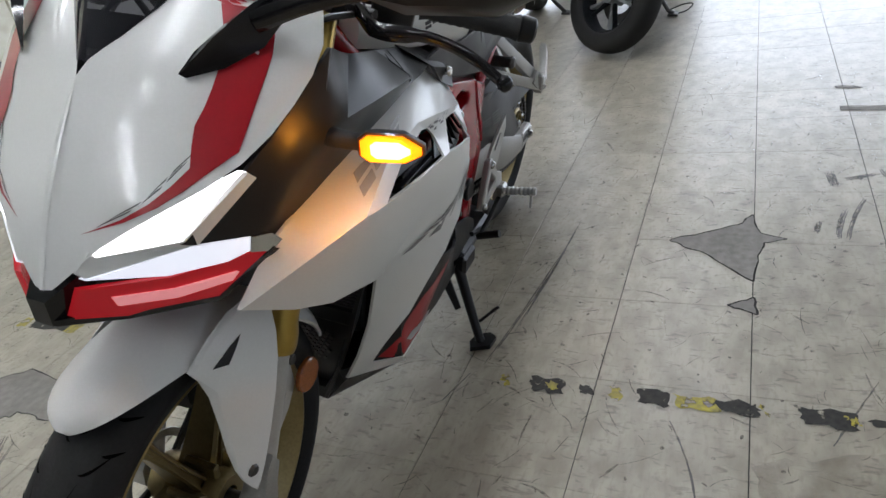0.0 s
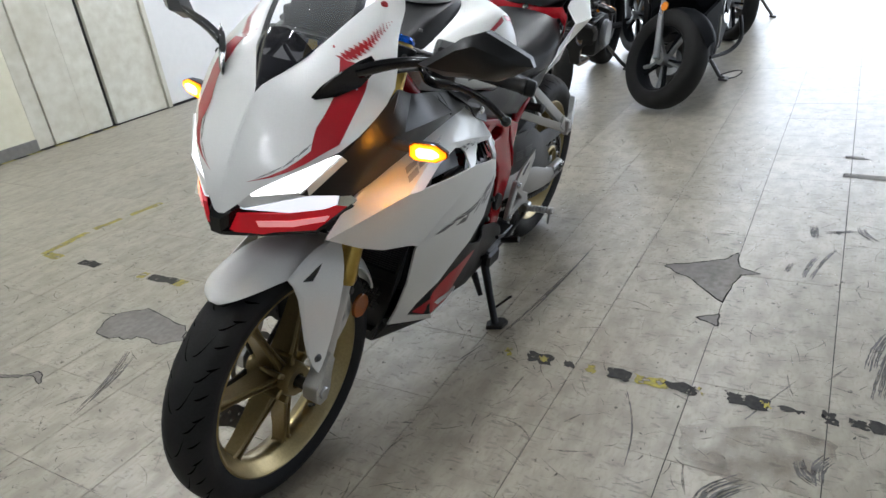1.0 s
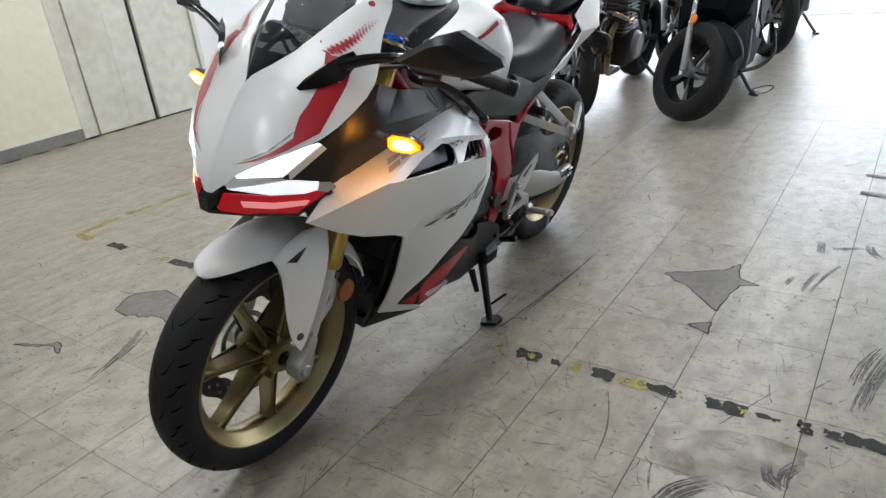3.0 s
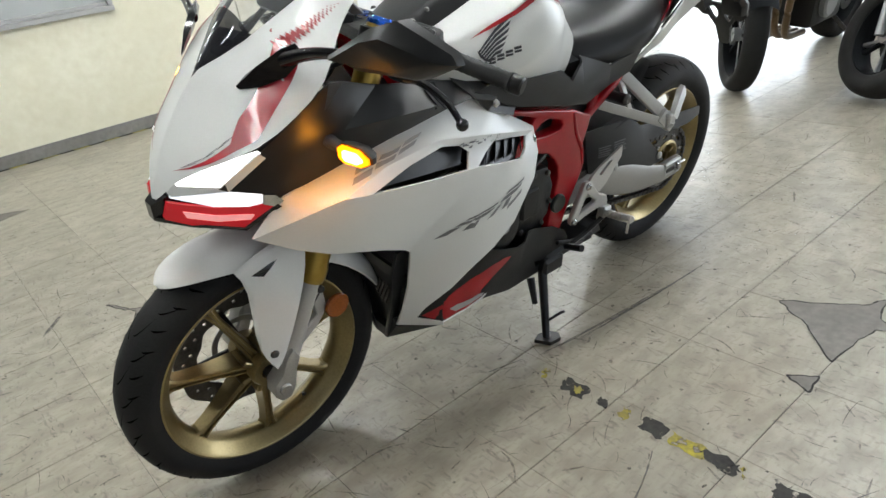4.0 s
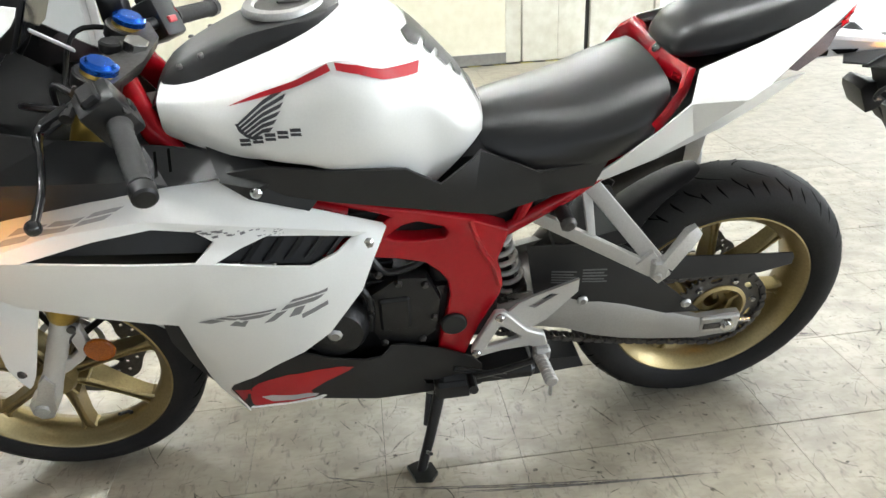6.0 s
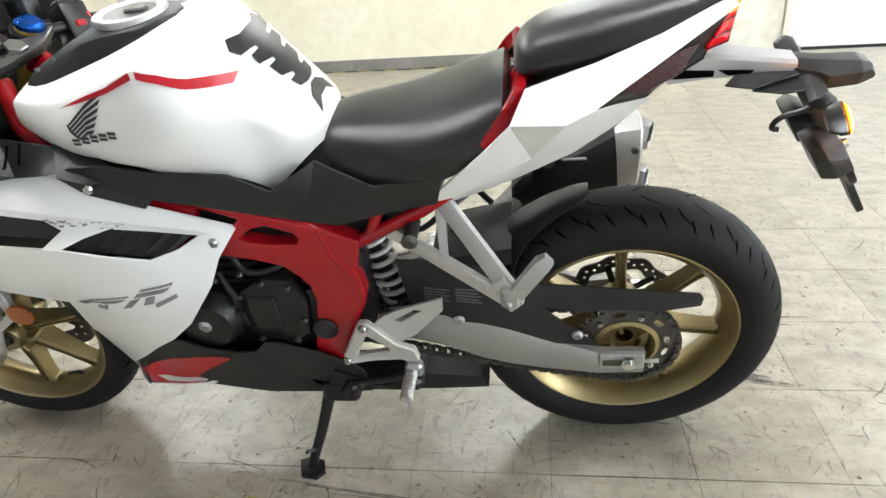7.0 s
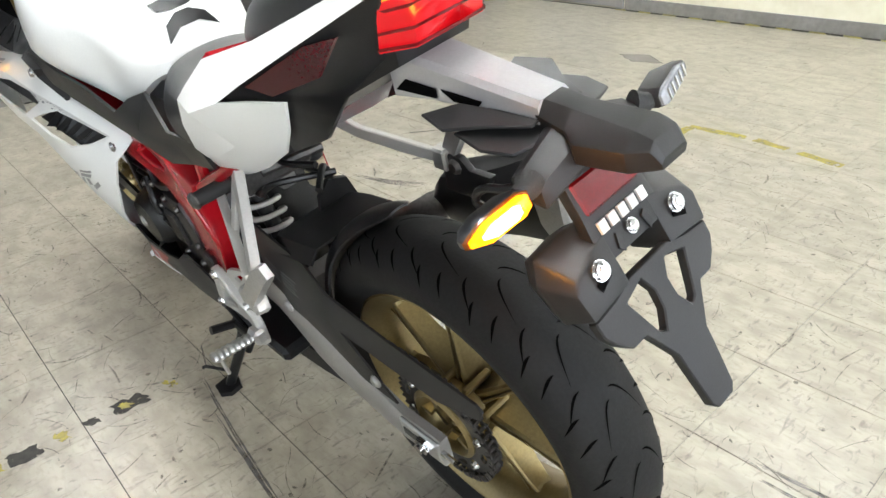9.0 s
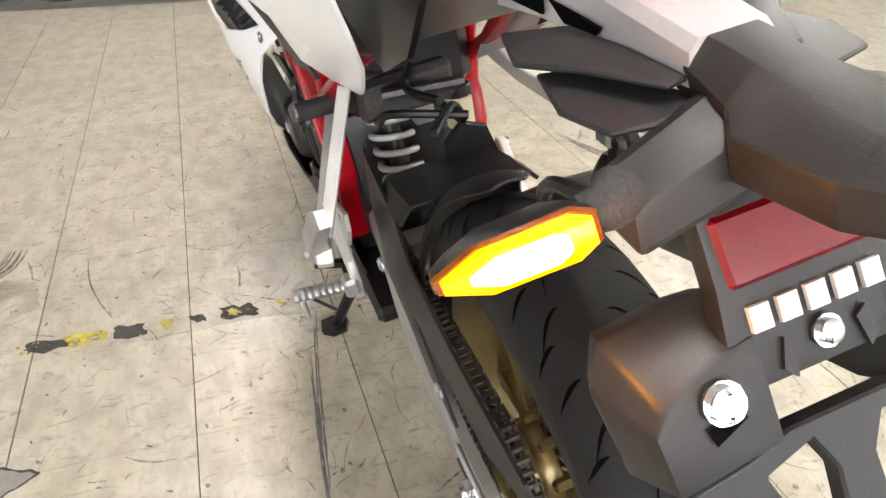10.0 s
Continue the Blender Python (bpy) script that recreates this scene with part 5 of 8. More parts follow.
crease(tank, [(r[0], r[6], r[5]) for r in tank_rows[:9]], 0.9)
crease(tank, [(r[0], r[4], r[3]) for r in tank_rows[3:9]], 0.75)
for s in (1, -1):
    decal("red_line", tank, [[(0.928, 0.9155), (0.88, 0.935), (0.825, 0.955), (0.776, 0.979), (0.772, 0.970), (0.825, 0.947), (0.88, 0.929)], [(0.766, 0.980), (0.735, 0.973), (0.70, 0.959), (0.64, 0.943), (0.645, 0.932), (0.70, 0.947), (0.735, 0.962), (0.764, 0.970)]], "red", s, 0.0018, step=0.006)
    left = [(0.918, 0.893), (0.914, 0.884), (0.906, 0.877), (0.893, 0.872)]
    fe = []
    for k in range(6):
        t0, t1 = k / 6, (k + 0.66) / 6
        at = lambda t: (left[min(2, int(t * 3))][0] + (left[min(2, int(t * 3)) + 1][0] - left[min(2, int(t * 3))][0]) * (t * 3 - min(2, int(t * 3))), left[min(2, int(t * 3))][1] + (left[min(2, int(t * 3)) + 1][1] - left[min(2, int(t * 3))][1]) * (t * 3 - min(2, int(t * 3))))
        end = lambda t: (0.835 + 0.037 * t ** 1.3, 0.951 - 0.072 * t)
        (ax, az), (bx, bz), (cx, cz), (dx, dz) = at(t0), end(t0), end(t1), at(t1)
        fe.append([(ax, az), ((ax + bx) / 2 - 0.002, (az + bz) / 2 + 0.005), (bx, bz), (cx + 0.002, cz), ((cx + dx) / 2 - 0.001, (cz + dz) / 2 + 0.004), (dx, dz)])
    fe.append([(0.92, 0.894), (0.916, 0.883), (0.907, 0.875), (0.892, 0.869), (0.891, 0.873), (0.904, 0.879), (0.912, 0.887), (0.916, 0.894)])
    decal("emblem_shape", tank, fe, "decal", s, step=0.010)
    bars2 = []
    for k in range(5):
        x0, z0 = 0.917 - 0.0192 * k, 0.8605 + 0.0046 * k
        for u, v, lo, hi in ((0, 0.0158, 0, 0.0045), (0, 0.0158, 0.0062, 0.0115)):
            bars2.append([(x0 - u, z0 + lo), (x0 - v, z0 + lo + 0.0012), (x0 - v + 0.0005, z0 + hi + 0.0012), (x0 - u + 0.0005, z0 + hi)])
    decal("lettering_bar", tank, bars2, "decal", s, step=0.02)


def spine_film(name, ob, polys, spine, material, lift=0.0022, label="", step=0.008):
    """A film over the crown of a body: (along, across) outlines, cast onto it square to its spine."""
    from mathutils import bvhtree
    ev = ob.evaluated_get(bpy.context.evaluated_depsgraph_get())
    em = ev.to_mesh()
    tree = bvhtree.BVHTree.FromPolygons([v.co.copy() for v in em.vertices], [tuple(p.vertices) for p in em.polygons])
    ev.to_mesh_clear()
    line = curve([(x, 0, z) for x, z in spine], 8)
    run = [0.0]
    for a, b in zip(line, line[1:]):
        run.append(run[-1] + (b - a).length)
    bm = BM()
    for poly in polys:
        edge = []
        for a, b in zip(poly, poly[1:] + poly[:1]):
            k = max(1, int(math.hypot(b[0] - a[0], b[1] - a[1]) / step))
            edge += [(a[0] + (b[0] - a[0]) * i / k, a[1] + (b[1] - a[1]) * i / k) for i in range(k)]
        us, ws = [p[0] for p in poly], [p[1] for p in poly]
        inner = [(min(us) + step * (0.5 + i), min(ws) + step * (0.45 + j)) for i in range(int((max(us) - min(us)) / step)) for j in range(int((max(ws) - min(ws)) / step))]
        v2, faces, src, pts = tess(edge, (), inner)
        vs = []
        for v in v2:
            i = max(k for k in range(len(run) - 1) if run[k] <= max(0.0, v.x))
            d = (line[i + 1] - line[i]).normalized()
            n = Vector((d.z, 0, -d.x))
            if n.z < 0:
                n = -n
            p = line[i] + d * (v.x - run[i])
            hit = tree.ray_cast(p + n * 0.1 + Vector((0, v.y, 0)), -n)
            q = hit[0] if hit[0] is not None else p + Vector((0, v.y, 0))
            nn = hit[1] if hit[0] is not None and hit[1].dot(n) > 0 else n
            vs.append(bm.verts.new(q + nn * lift))
        for f in faces:
            bm.faces.new([vs[i] for i in f])
    return part(name, bm, material, ob, label, 60)


right = [(u + 0.060, w) for u, w in [(0.0, 0.030), (-0.012, 0.062), (0.004, 0.078), (0.022, 0.070), (0.030, 0.03), (0.036, 0.03), (0.034, 0.056), (0.052, 0.060), (0.062, 0.026), (0.068, 0.026), (0.066, 0.05), (0.090, 0.048), (0.1, 0.022), (0.106, 0.022), (0.106, 0.042), (0.124, 0.036), (0.130, 0.014)]]
pad = right + [(u, -w) for u, w in right[::-1]]
foot = [(0.196, 0.012), (0.210, 0.036), (0.240, 0.047), (0.222, 0.018)]
spine_film("tank_pad", tank, [pad, foot + [(u, -w) for u, w in foot[::-1]]], [(0.70, 1.010), (0.66, 0.990), (0.625, 0.958), (0.58, 0.908), (0.548, 0.868), (0.528, 0.838), (0.512, 0.812)], "black", label="black rubber fishbone tank pad")
bm = BM()
rows = [(1.052, 0.080, 0.895, 0.050, 0.905), (1.036, 0.086, 0.905, 0.054, 0.934), (0.98, 0.084, 0.929, 0.060, 0.963), (0.93, 0.083, 0.947, 0.064, 0.985), (0.88, 0.083, 0.965, 0.072, 1.001), (0.84, 0.082, 0.979, 0.075, 1.008), (0.80, 0.076, 0.994, 0.070, 1.012), (0.77, 0.057, 1.002, 0.048, 1.015), (0.752, 0.022, 1.006, 0.016, 1.013)]
rings = [[(x, -wl, zl), (x, -wt, zt - 0.004), (x, -wt * 0.86, zt), (x, 0, zt + 0.001), (x, wt * 0.86, zt), (x, wt, zt - 0.004), (x, wl, zl), (x, wl * 0.9, zl - 0.025), (x, -wl * 0.9, zl - 0.025)] for x, wl, zl, wt, zt in rows]
add_loft(bm, rings)
tcov = soft(part("tank_cover", bm, "dark_grey", tank, "satin black tank top cover", 40), 1, 36)
for y in (0.066, -0.066):
    for x, z in ((1.0, 0.949), (0.965, 0.964)):
        bm = BM()
        add_bolt(bm, (x, y * 0.95, z), (0, y * 6, 0.8), 0.004, 0.003)
        part("screw", bm, "steel", tcov)
bm = BM()
cap_m = pose(0.838, 0, 1.009, 0, 2, 0) @ pose(0, 0, 0, 90, 0, 0)
add_lathe(bm, [(0.044, 0.006), (0.047, 0.009), (0.06, 0.0085), (0.063, 0.004), (0.063, -0.002), (0.044, -0.002)], 40)
bmesh.ops.transform(bm, matrix=cap_m, verts=bm.verts)
cap = part("fuel_cap", bm, "alu", tank, "brushed fuel cap with a key lock")
bm = BM()
add_lathe(bm, [(0.001, 0.007), (0.043, 0.006), (0.0445, 0.003), (0.0445, 0.0), (0.001, 0.0)], 32)
add_box(bm, (-0.03, 0.004, -0.009), (0.008, 0.012, 0.009), 0.003)
bmesh.ops.transform(bm, matrix=cap_m, verts=bm.verts)
part("lock", bm, "steel", cap)
shell("tank_side_trim", [(0.945, 0.825, 0.178), (0.88, 0.829, 0.180), (0.80, 0.812, 0.178), (0.675, 0.8, 0.174), (0.618, 0.757, 0.16), (0.565, 0.785, 0.142), (0.545, 0.79, 0.12), (0.448, 0.75, 0.142), (0.33, 0.765, 0.145), (0.345, 0.705, 0.13), (0.43, 0.69, 0.13), (0.522, 0.668, 0.135), (0.60, 0.69, 0.145), (0.80, 0.752, 0.172), (0.86, 0.776, 0.182)], "dark_grey", 0.006, (), [(0.7, 0.76, 0.178), (0.56, 0.73, 0.152), (0.45, 0.72, 0.142)], (), 0, "matt black side trim under the tank", 40, 40)

# seats
def seat_loft(bm, rows):
    rings = []
    for x, zb, wb, zs, ws, zt in rows:
        half = [(wb, zb), (wb * 1.03, zb + (zs - zb) * 0.45), (ws, zs), (ws * 0.86, zs + (zt - zs) * 0.55), (ws * 0.5, zs + (zt - zs) * 0.92)]
        rings.append([(x, 0, zb)] + [(x, y, z) for y, z in half] + [(x, 0, zt)] + [(x, -y, z) for y, z in half[::-1]])
    add_loft(bm, rings)


bm = BM()
seat_loft(bm, [(0.565, 0.785, 0.05, 0.795, 0.05, 0.805), (0.545, 0.775, 0.085, 0.79, 0.08, 0.822), (0.50, 0.757, 0.112, 0.787, 0.104, 0.832), (0.447, 0.746, 0.130, 0.794, 0.116, 0.838), (0.38, 0.75, 0.142, 0.798, 0.138, 0.846), (0.32, 0.763, 0.146, 0.810, 0.152, 0.868), (0.265, 0.795, 0.146, 0.832, 0.148, 0.887), (0.23, 0.83, 0.130, 0.862, 0.126, 0.893), (0.217, 0.842, 0.1, 0.860, 0.1, 0.878)])
rider = soft(part("rider_seat", bm, "seat", moto, "black vinyl rider seat", 50), 2, 50)
crease(rider, [(0.50, 0.104, 0.787), (0.447, 0.116, 0.794), (0.38, 0.138, 0.798), (0.32, 0.152, 0.810), (0.265, 0.148, 0.832), (0.23, 0.126, 0.862)], 0.6)
bm = BM()
seat_loft(bm, [(0.212, 0.903, 0.045, 0.912, 0.045, 0.920), (0.202, 0.901, 0.064, 0.922, 0.058, 0.944), (0.172, 0.907, 0.084, 0.936, 0.076, 0.965), (0.10, 0.922, 0.097, 0.952, 0.088, 0.983), (0.01, 0.948, 0.094, 0.975, 0.083, 1.004), (-0.06, 0.972, 0.078, 0.993, 0.069, 1.013), (-0.105, 0.992, 0.05, 1.004, 0.045, 1.012), (-0.12, 1.0, 0.02, 1.005, 0.02, 1.01)])
pillion = soft(part("pillion_seat", bm, "seat", moto, "black vinyl pillion seat", 50), 2, 50)
crease(pillion, [(0.202, 0.058, 0.922), (0.172, 0.076, 0.936), (0.10, 0.088, 0.952), (0.01, 0.083, 0.975), (-0.06, 0.069, 0.993)], 0.8)

# red grab piece between the seats
def grab(bm, s):
    rows = [((0.262, 0.140, 0.812), 0.008), ((0.246, 0.142, 0.838), 0.012), ((0.222, 0.136, 0.872), 0.015), ((0.206, 0.112, 0.893), 0.016), ((0.204, 0.055, 0.884), 0.017), ((0.204, 0.02, 0.878), 0.021), ((0.204, 0.0, 0.877), 0.022)]
    rings = []
    for (x, y, z), w in rows:
        rings.append([(x + 0.008, s * (y + w * 0.3), z - w), (x + 0.01, s * (y + w * 0.5), z + w * 0.4), (x + 0.002, s * (y + w * 0.5), z + w), (x - 0.012, s * (y + w * 0.3), z + w * 0.6), (x - 0.012, s * (y - w * 0.3), z - w)])
    add_loft(bm, rings)


for s, gr in zip((1, -1), pair("grab_trim", grab, "red_frame", None, "glossy red trim between the seats", 50)):
    bm = BM()
    add_panel(bm, [(0.225, 0.86, 0.130), (0.203, 0.892, 0.127), (0.17, 0.905, 0.108), (0.165, 0.89, 0.11), (0.215, 0.845, 0.132)], 0.006, side=s)
    part("recess", bm, "black", gr)
bm = BM()
add_loft(bm, [[(0.222, y, 0.85) for y in (-0.018, 0.018)] + [(0.218, y, 0.882) for y in (0.022, -0.022)], [(0.198, y, 0.85) for y in (-0.03, 0.03)] + [(0.2, y, 0.905) for y in (0.02, -0.02)], [(0.175, y, 0.86) for y in (-0.03, 0.03)] + [(0.185, y, 0.94) for y in (0.022, -0.022)]])
bevelled(bm, 0.004, 2, 30)
boss = part("seat_boss", bm, "red_frame", moto, "glossy red boss with a screw", 40)
bm = BM()
add_bolt(bm, (0.21, 0, 0.895), (0.6, 0, 0.8), 0.008, 0.005)
part("screw", bm, "chrome", boss)

# tail
tail_out = [(0.378, 0.682, 0.106), (0.318, 0.762, 0.150), (0.262, 0.822, 0.168), (0.218, 0.870, 0.174), (0.195, 0.908, 0.134), (0.09, 0.936, 0.115), (0.0, 0.968, 0.1), (-0.10, 1.006, 0.066), (-0.108, 0.993, 0.07), (0.0, 0.94, 0.128), (0.06, 0.91, 0.158), (0.097, 0.890, 0.175),
            (0.06, 0.892, 0.160), (0.013, 0.890, 0.138), (0.06, 0.838, 0.124), (0.12, 0.785, 0.110), (0.22, 0.728, 0.098), (0.30, 0.690, 0.088), (0.350, 0.668, 0.082)]
T = len(tail_out)
shell("tail_cowl", tail_out, "white", 0.004, (), [(0.137, 0.879, 0.194), (0.186, 0.795, 0.142), (0.25, 0.765, 0.148), (0.19, 0.89, 0.168), (0.10, 0.915, 0.150), (0.31, 0.715, 0.118)], [(3, T), (T, 11), (T, T + 1), (T + 1, 16), (3, T + 3), (T + 3, T + 4), (T + 4, 10)], 0, "pearl white tail cowl", 30, 22)
shell("tail_panel", [(0.105, 0.893, 0.165), (0.0, 0.942, 0.122), (-0.105, 0.995, 0.066), (-0.085, 0.96, 0.068), (-0.066, 0.915, 0.062), (0.0, 0.868, 0.075), (0.06, 0.805, 0.080), (0.15, 0.765, 0.084), (0.11, 0.85, 0.118)], "black", 0.006, (), [(0.0, 0.905, 0.118)], (), 0, "matt black tail side panel", 30, 40)
lens = shell("side_lens", [(0.06, 0.906, 0.152), (-0.02, 0.946, 0.115), (-0.055, 0.952, 0.098), (-0.03, 0.915, 0.115), (0.03, 0.895, 0.14)], "dark_lens", 0.004, label="dark red side lens")
bm = BM()
add_loft(bm, [[(0.30, -0.09, 0.74), (0.30, 0.09, 0.74), (0.30, 0.1, 0.78), (0.30, -0.1, 0.78)], [(0.15, -0.09, 0.785), (0.15, 0.09, 0.785), (0.15, 0.1, 0.9), (0.15, -0.1, 0.9)], [(0.0, -0.07, 0.868), (0.0, 0.07, 0.868), (0.0, 0.09, 0.95), (0.0, -0.09, 0.95)], [(-0.075, -0.05, 0.905), (-0.075, 0.05, 0.905), (-0.095, 0.06, 0.985), (-0.095, -0.06, 0.985)]])
part("undertail", bm, "black", moto)
bm = BM()
for s in (1, -1):
    add_loft(bm, [[(-0.072, s * 0.066, 0.925), (-0.088, s * 0.07, 0.96), (-0.1, s * 0.066, 0.985), (-0.08, s * 0.05, 0.96)], [(-0.118, s * 0.045, 0.928), (-0.128, s * 0.046, 0.96), (-0.132, s * 0.044, 0.99), (-0.09, s * 0.04, 0.96)], [(-0.142, 0, 0.935), (-0.152, 0, 0.965), (-0.155, 0, 0.996), (-0.1, 0, 0.96)]])
def tuck(bm):
    for v in bm.verts:
        if v.co.x < -0.085:
            v.co.x = -0.085 + (v.co.x + 0.085) * 0.62


tuck(bm)
tail_lamp = part("tail_light", bm, "tail_glow", moto, "lit red tail light", 30)
for s in (1, -1):
    bm = BM()
    add_loft(bm, [[(-0.097, s * 0.0675, 0.977), (-0.102, s * 0.068, 0.986), (-0.097, s * 0.064, 0.986)], [(-0.133, s * 0.045, 0.979), (-0.136, s * 0.0455, 0.992), (-0.130, s * 0.042, 0.992)], [(-0.156, 0, 0.983), (-0.159, 0, 0.998), (-0.152, 0, 0.998)]])
    tuck(bm)
    part("light_strip", bm, "tail_strip", tail_lamp, "bright amber red strip")
    for a, z in ((0.0, 0.946), (0.0, 0.967), (0.0, 0.929)):
        f = (z - 0.925) / 0.07
        bm = BM()
        add_loft(bm, [[(-0.073 - 0.027 * f, s * 0.069, z - 0.001), (-0.074 - 0.027 * f, s * 0.0695, z + 0.002), (-0.065, s * 0.06, z)], [(-0.121 - 0.012 * f, s * 0.047, z + 0.001), (-0.122 - 0.012 * f, s * 0.0475, z + 0.004), (-0.1, s * 0.04, z + 0.002)], [(-0.145 - 0.011 * f, 0, z + 0.007), (-0.146 - 0.011 * f, 0, z + 0.010), (-0.13, 0, z + 0.008)]])
        tuck(bm)
        part("lens_rib", bm, "red_lens", tail_lamp)

# ---- frame, engine and running gear ----
def main_frame(bm, s):
    out = [(0.84, 0.742), (0.739, 0.711), (0.671, 0.694), (0.565, 0.664), (0.526, 0.645), (0.492, 0.630), (0.500, 0.600), (0.512, 0.562), (0.504, 0.530), (0.500, 0.500), (0.506, 0.475), (0.520, 0.447), (0.546, 0.396), (0.562, 0.355), (0.574, 0.315), (0.632, 0.326), (0.630, 0.345),
           (0.621, 0.396), (0.609, 0.443), (0.602, 0.489), (0.607, 0.525), (0.622, 0.548), (0.648, 0.574), (0.699, 0.590), (0.751, 0.600), (0.84, 0.614), (0.84, 0.64), (0.775, 0.634), (0.745, 0.650), (0.722, 0.667), (0.704, 0.683), (0.743, 0.699), (0.84, 0.730)]
    hole = [(0.716, 0.640), (0.684, 0.662), (0.657, 0.667), (0.612, 0.650), (0.604, 0.638), (0.610, 0.626), (0.66, 0.626), (0.70, 0.632)]
    add_plate(bm, out, *((0.096, 0.134) if s > 0 else (-0.134, -0.096)), [hole])
    bevelled(bm, 0.008, 3, 40)


frames = pair("main_frame", main_frame, "red_frame", None, "glossy red steel frame", 40)
for s, fr in zip((1, -1), frames):
    bm = BM()
    add_tube(bm, [(0.545, s * 0.118, 0.594), (0.377, s * 0.108, 0.678), (0.2, s * 0.075, 0.78)], 0.0125, 12)
    add_tube(bm, [(0.478, s * 0.112, 0.625), (0.447, s * 0.112, 0.70)], 0.0105, 10)
    add_tube(bm, [(0.565, s * 0.130, 0.658), (0.548, s * 0.132, 0.60), (0.518, s * 0.132, 0.545), (0.508, s * 0.13, 0.50)], 0.0065, 8)
    part("subframe_tube", bm, "red_frame", fr)
    bm = BM()
    add_cyl(bm, (0.597, s * 0.13, 0.416), (0.597, s * 0.143, 0.416), 0.026, 24, bev=0.003)
    part("pivot_plug", bm, "dark_grey", fr, "black rubber pivot cap")

for s, fr in zip((1, -1), frames):
    bm = BM()
    add_tube(bm, [(1.085, s * 0.05, 0.925), (1.06, s * 0.085, 0.86), (0.98, s * 0.125, 0.76), (0.78, s * 0.125, 0.69)], 0.024, 14, flat=0.7)
    part("head_tube_arm", bm, "red_frame", fr)
# engine
bm = BM()
add_box(bm, (0.60, -0.115, 0.26), (0.92, 0.115, 0.50), 0.015, 2)
engine = part("engine", bm, "engine", moto, "black twin cylinder engine block")
bm = BM()
add_box(bm, (0.72, -0.105, 0.48), (0.90, 0.105, 0.68), 0.012, 2)
part("cylinder", bm, "engine", engine)
bm = BM()
add_box(bm, (0.50, -0.1, 0.33), (0.64, 0.1, 0.58), 0.015, 2)
part("gearbox", bm, "engine", engine)
for k in range(7):
    bm = BM()
    add_box(bm, (0.705, -0.115, 0.50 + 0.022 * k), (0.91, 0.115, 0.506 + 0.022 * k), 0.001)
    part("cooling_fin", bm, "engine", engine)
bm = BM()
add_lathe(bm, [(0.001, 0.168), (0.03, 0.168), (0.052, 0.163), (0.062, 0.15), (0.066, 0.135), (0.07, 0.13), (0.07, 0.10), (0.001, 0.10)], 36, False, (0.826, 0, 0.445))
part("alternator_cover", bm, "engine", engine)
bm = BM()
add_plate(bm, [(0.77, 0.50), (0.70, 0.545), (0.645, 0.54), (0.62, 0.48), (0.63, 0.40), (0.68, 0.36), (0.74, 0.375), (0.765, 0.43)], 0.10, 0.135)
bevelled(bm, 0.01, 2, 40)
add_box(bm, (0.68, 0.13, 0.42), (0.74, 0.143, 0.5), 0.005, 1)
cov = part("sprocket_cover", bm, "engine", engine, angle=30)
for x, z in ((0.755, 0.50), (0.70, 0.535), (0.65, 0.525), (0.635, 0.44), (0.66, 0.385), (0.735, 0.385), (0.765, 0.45), (0.735, 0.56), (0.79, 0.545)):
    bm = BM()
    add_bolt(bm, (x, 0.137, z), (0, 1, 0), 0.006, 0.006)
    part("bolt", bm, "steel", cov)
bm = BM()
add_bolt(bm, (0.826, 0.168, 0.452), (0, 1, 0), 0.011, 0.005)
part("bolt", bm, "alu", cov)
for pts in ([(0.75, 0.12, 0.6), (0.72, 0.13, 0.56), (0.66, 0.125, 0.57), (0.62, 0.11, 0.6)], [(0.78, 0.13, 0.56), (0.755, 0.145, 0.5), (0.76, 0.13, 0.42)], [(0.70, 0.12, 0.62), (0.66, 0.12, 0.585), (0.62, 0.12, 0.57)]):
    bm = BM()
    add_tube(bm, curve(pts, 5), 0.007, 8)
    part("hose", bm, "black", engine)
bm = BM()
add_box(bm, (0.42, -0.10, 0.60), (1.02, 0.10, 0.79), 0.02, 1)
part("airbox", bm, "black", moto)
bm = BM()
add_box(bm, (-0.012, -0.098, -0.12), (0.012, 0.098, 0.14), 0.004, 1, pose(1.035, 0, 0.47, 0, -14, 0))
rad = part("radiator", bm, "black", moto)
bm = BM()
for k in range(42):
    add_box(bm, (0.012, -0.092, -0.11 + 0.0058 * k), (0.016, 0.092, -0.1085 + 0.0058 * k), 0, 1, pose(1.035, 0, 0.47, 0, -14, 0))
tagged(part("radiator_fin", bm, "steel", rad), kind="stuff")
shell("air_duct", [(1.128, 0.508, 0.142), (1.132, 0.44, 0.124), (1.122, 0.37, 0.104), (1.111, 0.30, 0.078), (1.098, 0.222, 0.045), (1.087, 0.172, 0.022), (1.03, 0.18, 0.03), (1.066, 0.245, 0.046), (1.078, 0.31, 0.070), (1.082, 0.40, 0.104), (1.092, 0.505, 0.130)], "black", 0.008, (), (), (), 0, "black radiator duct")
bm = BM()
add_loft(bm, [[(x, y, z) for y, z in ((-w, z1), (-0.024, z0), (0.024, z0), (w, z1), (w - 0.012, z1 + 0.02), (0.02, z0 + 0.03), (-0.02, z0 + 0.03), (0.012 - w, z1 + 0.02))] for x, w, z0, z1 in ((1.086, 0.066, 0.172, 0.236), (1.018, 0.146, 0.186, 0.252), (0.87, 0.138, 0.196, 0.246), (0.6, 0.115, 0.198, 0.205))])
part("belly_floor", bm, "black", moto)
bm = BM()
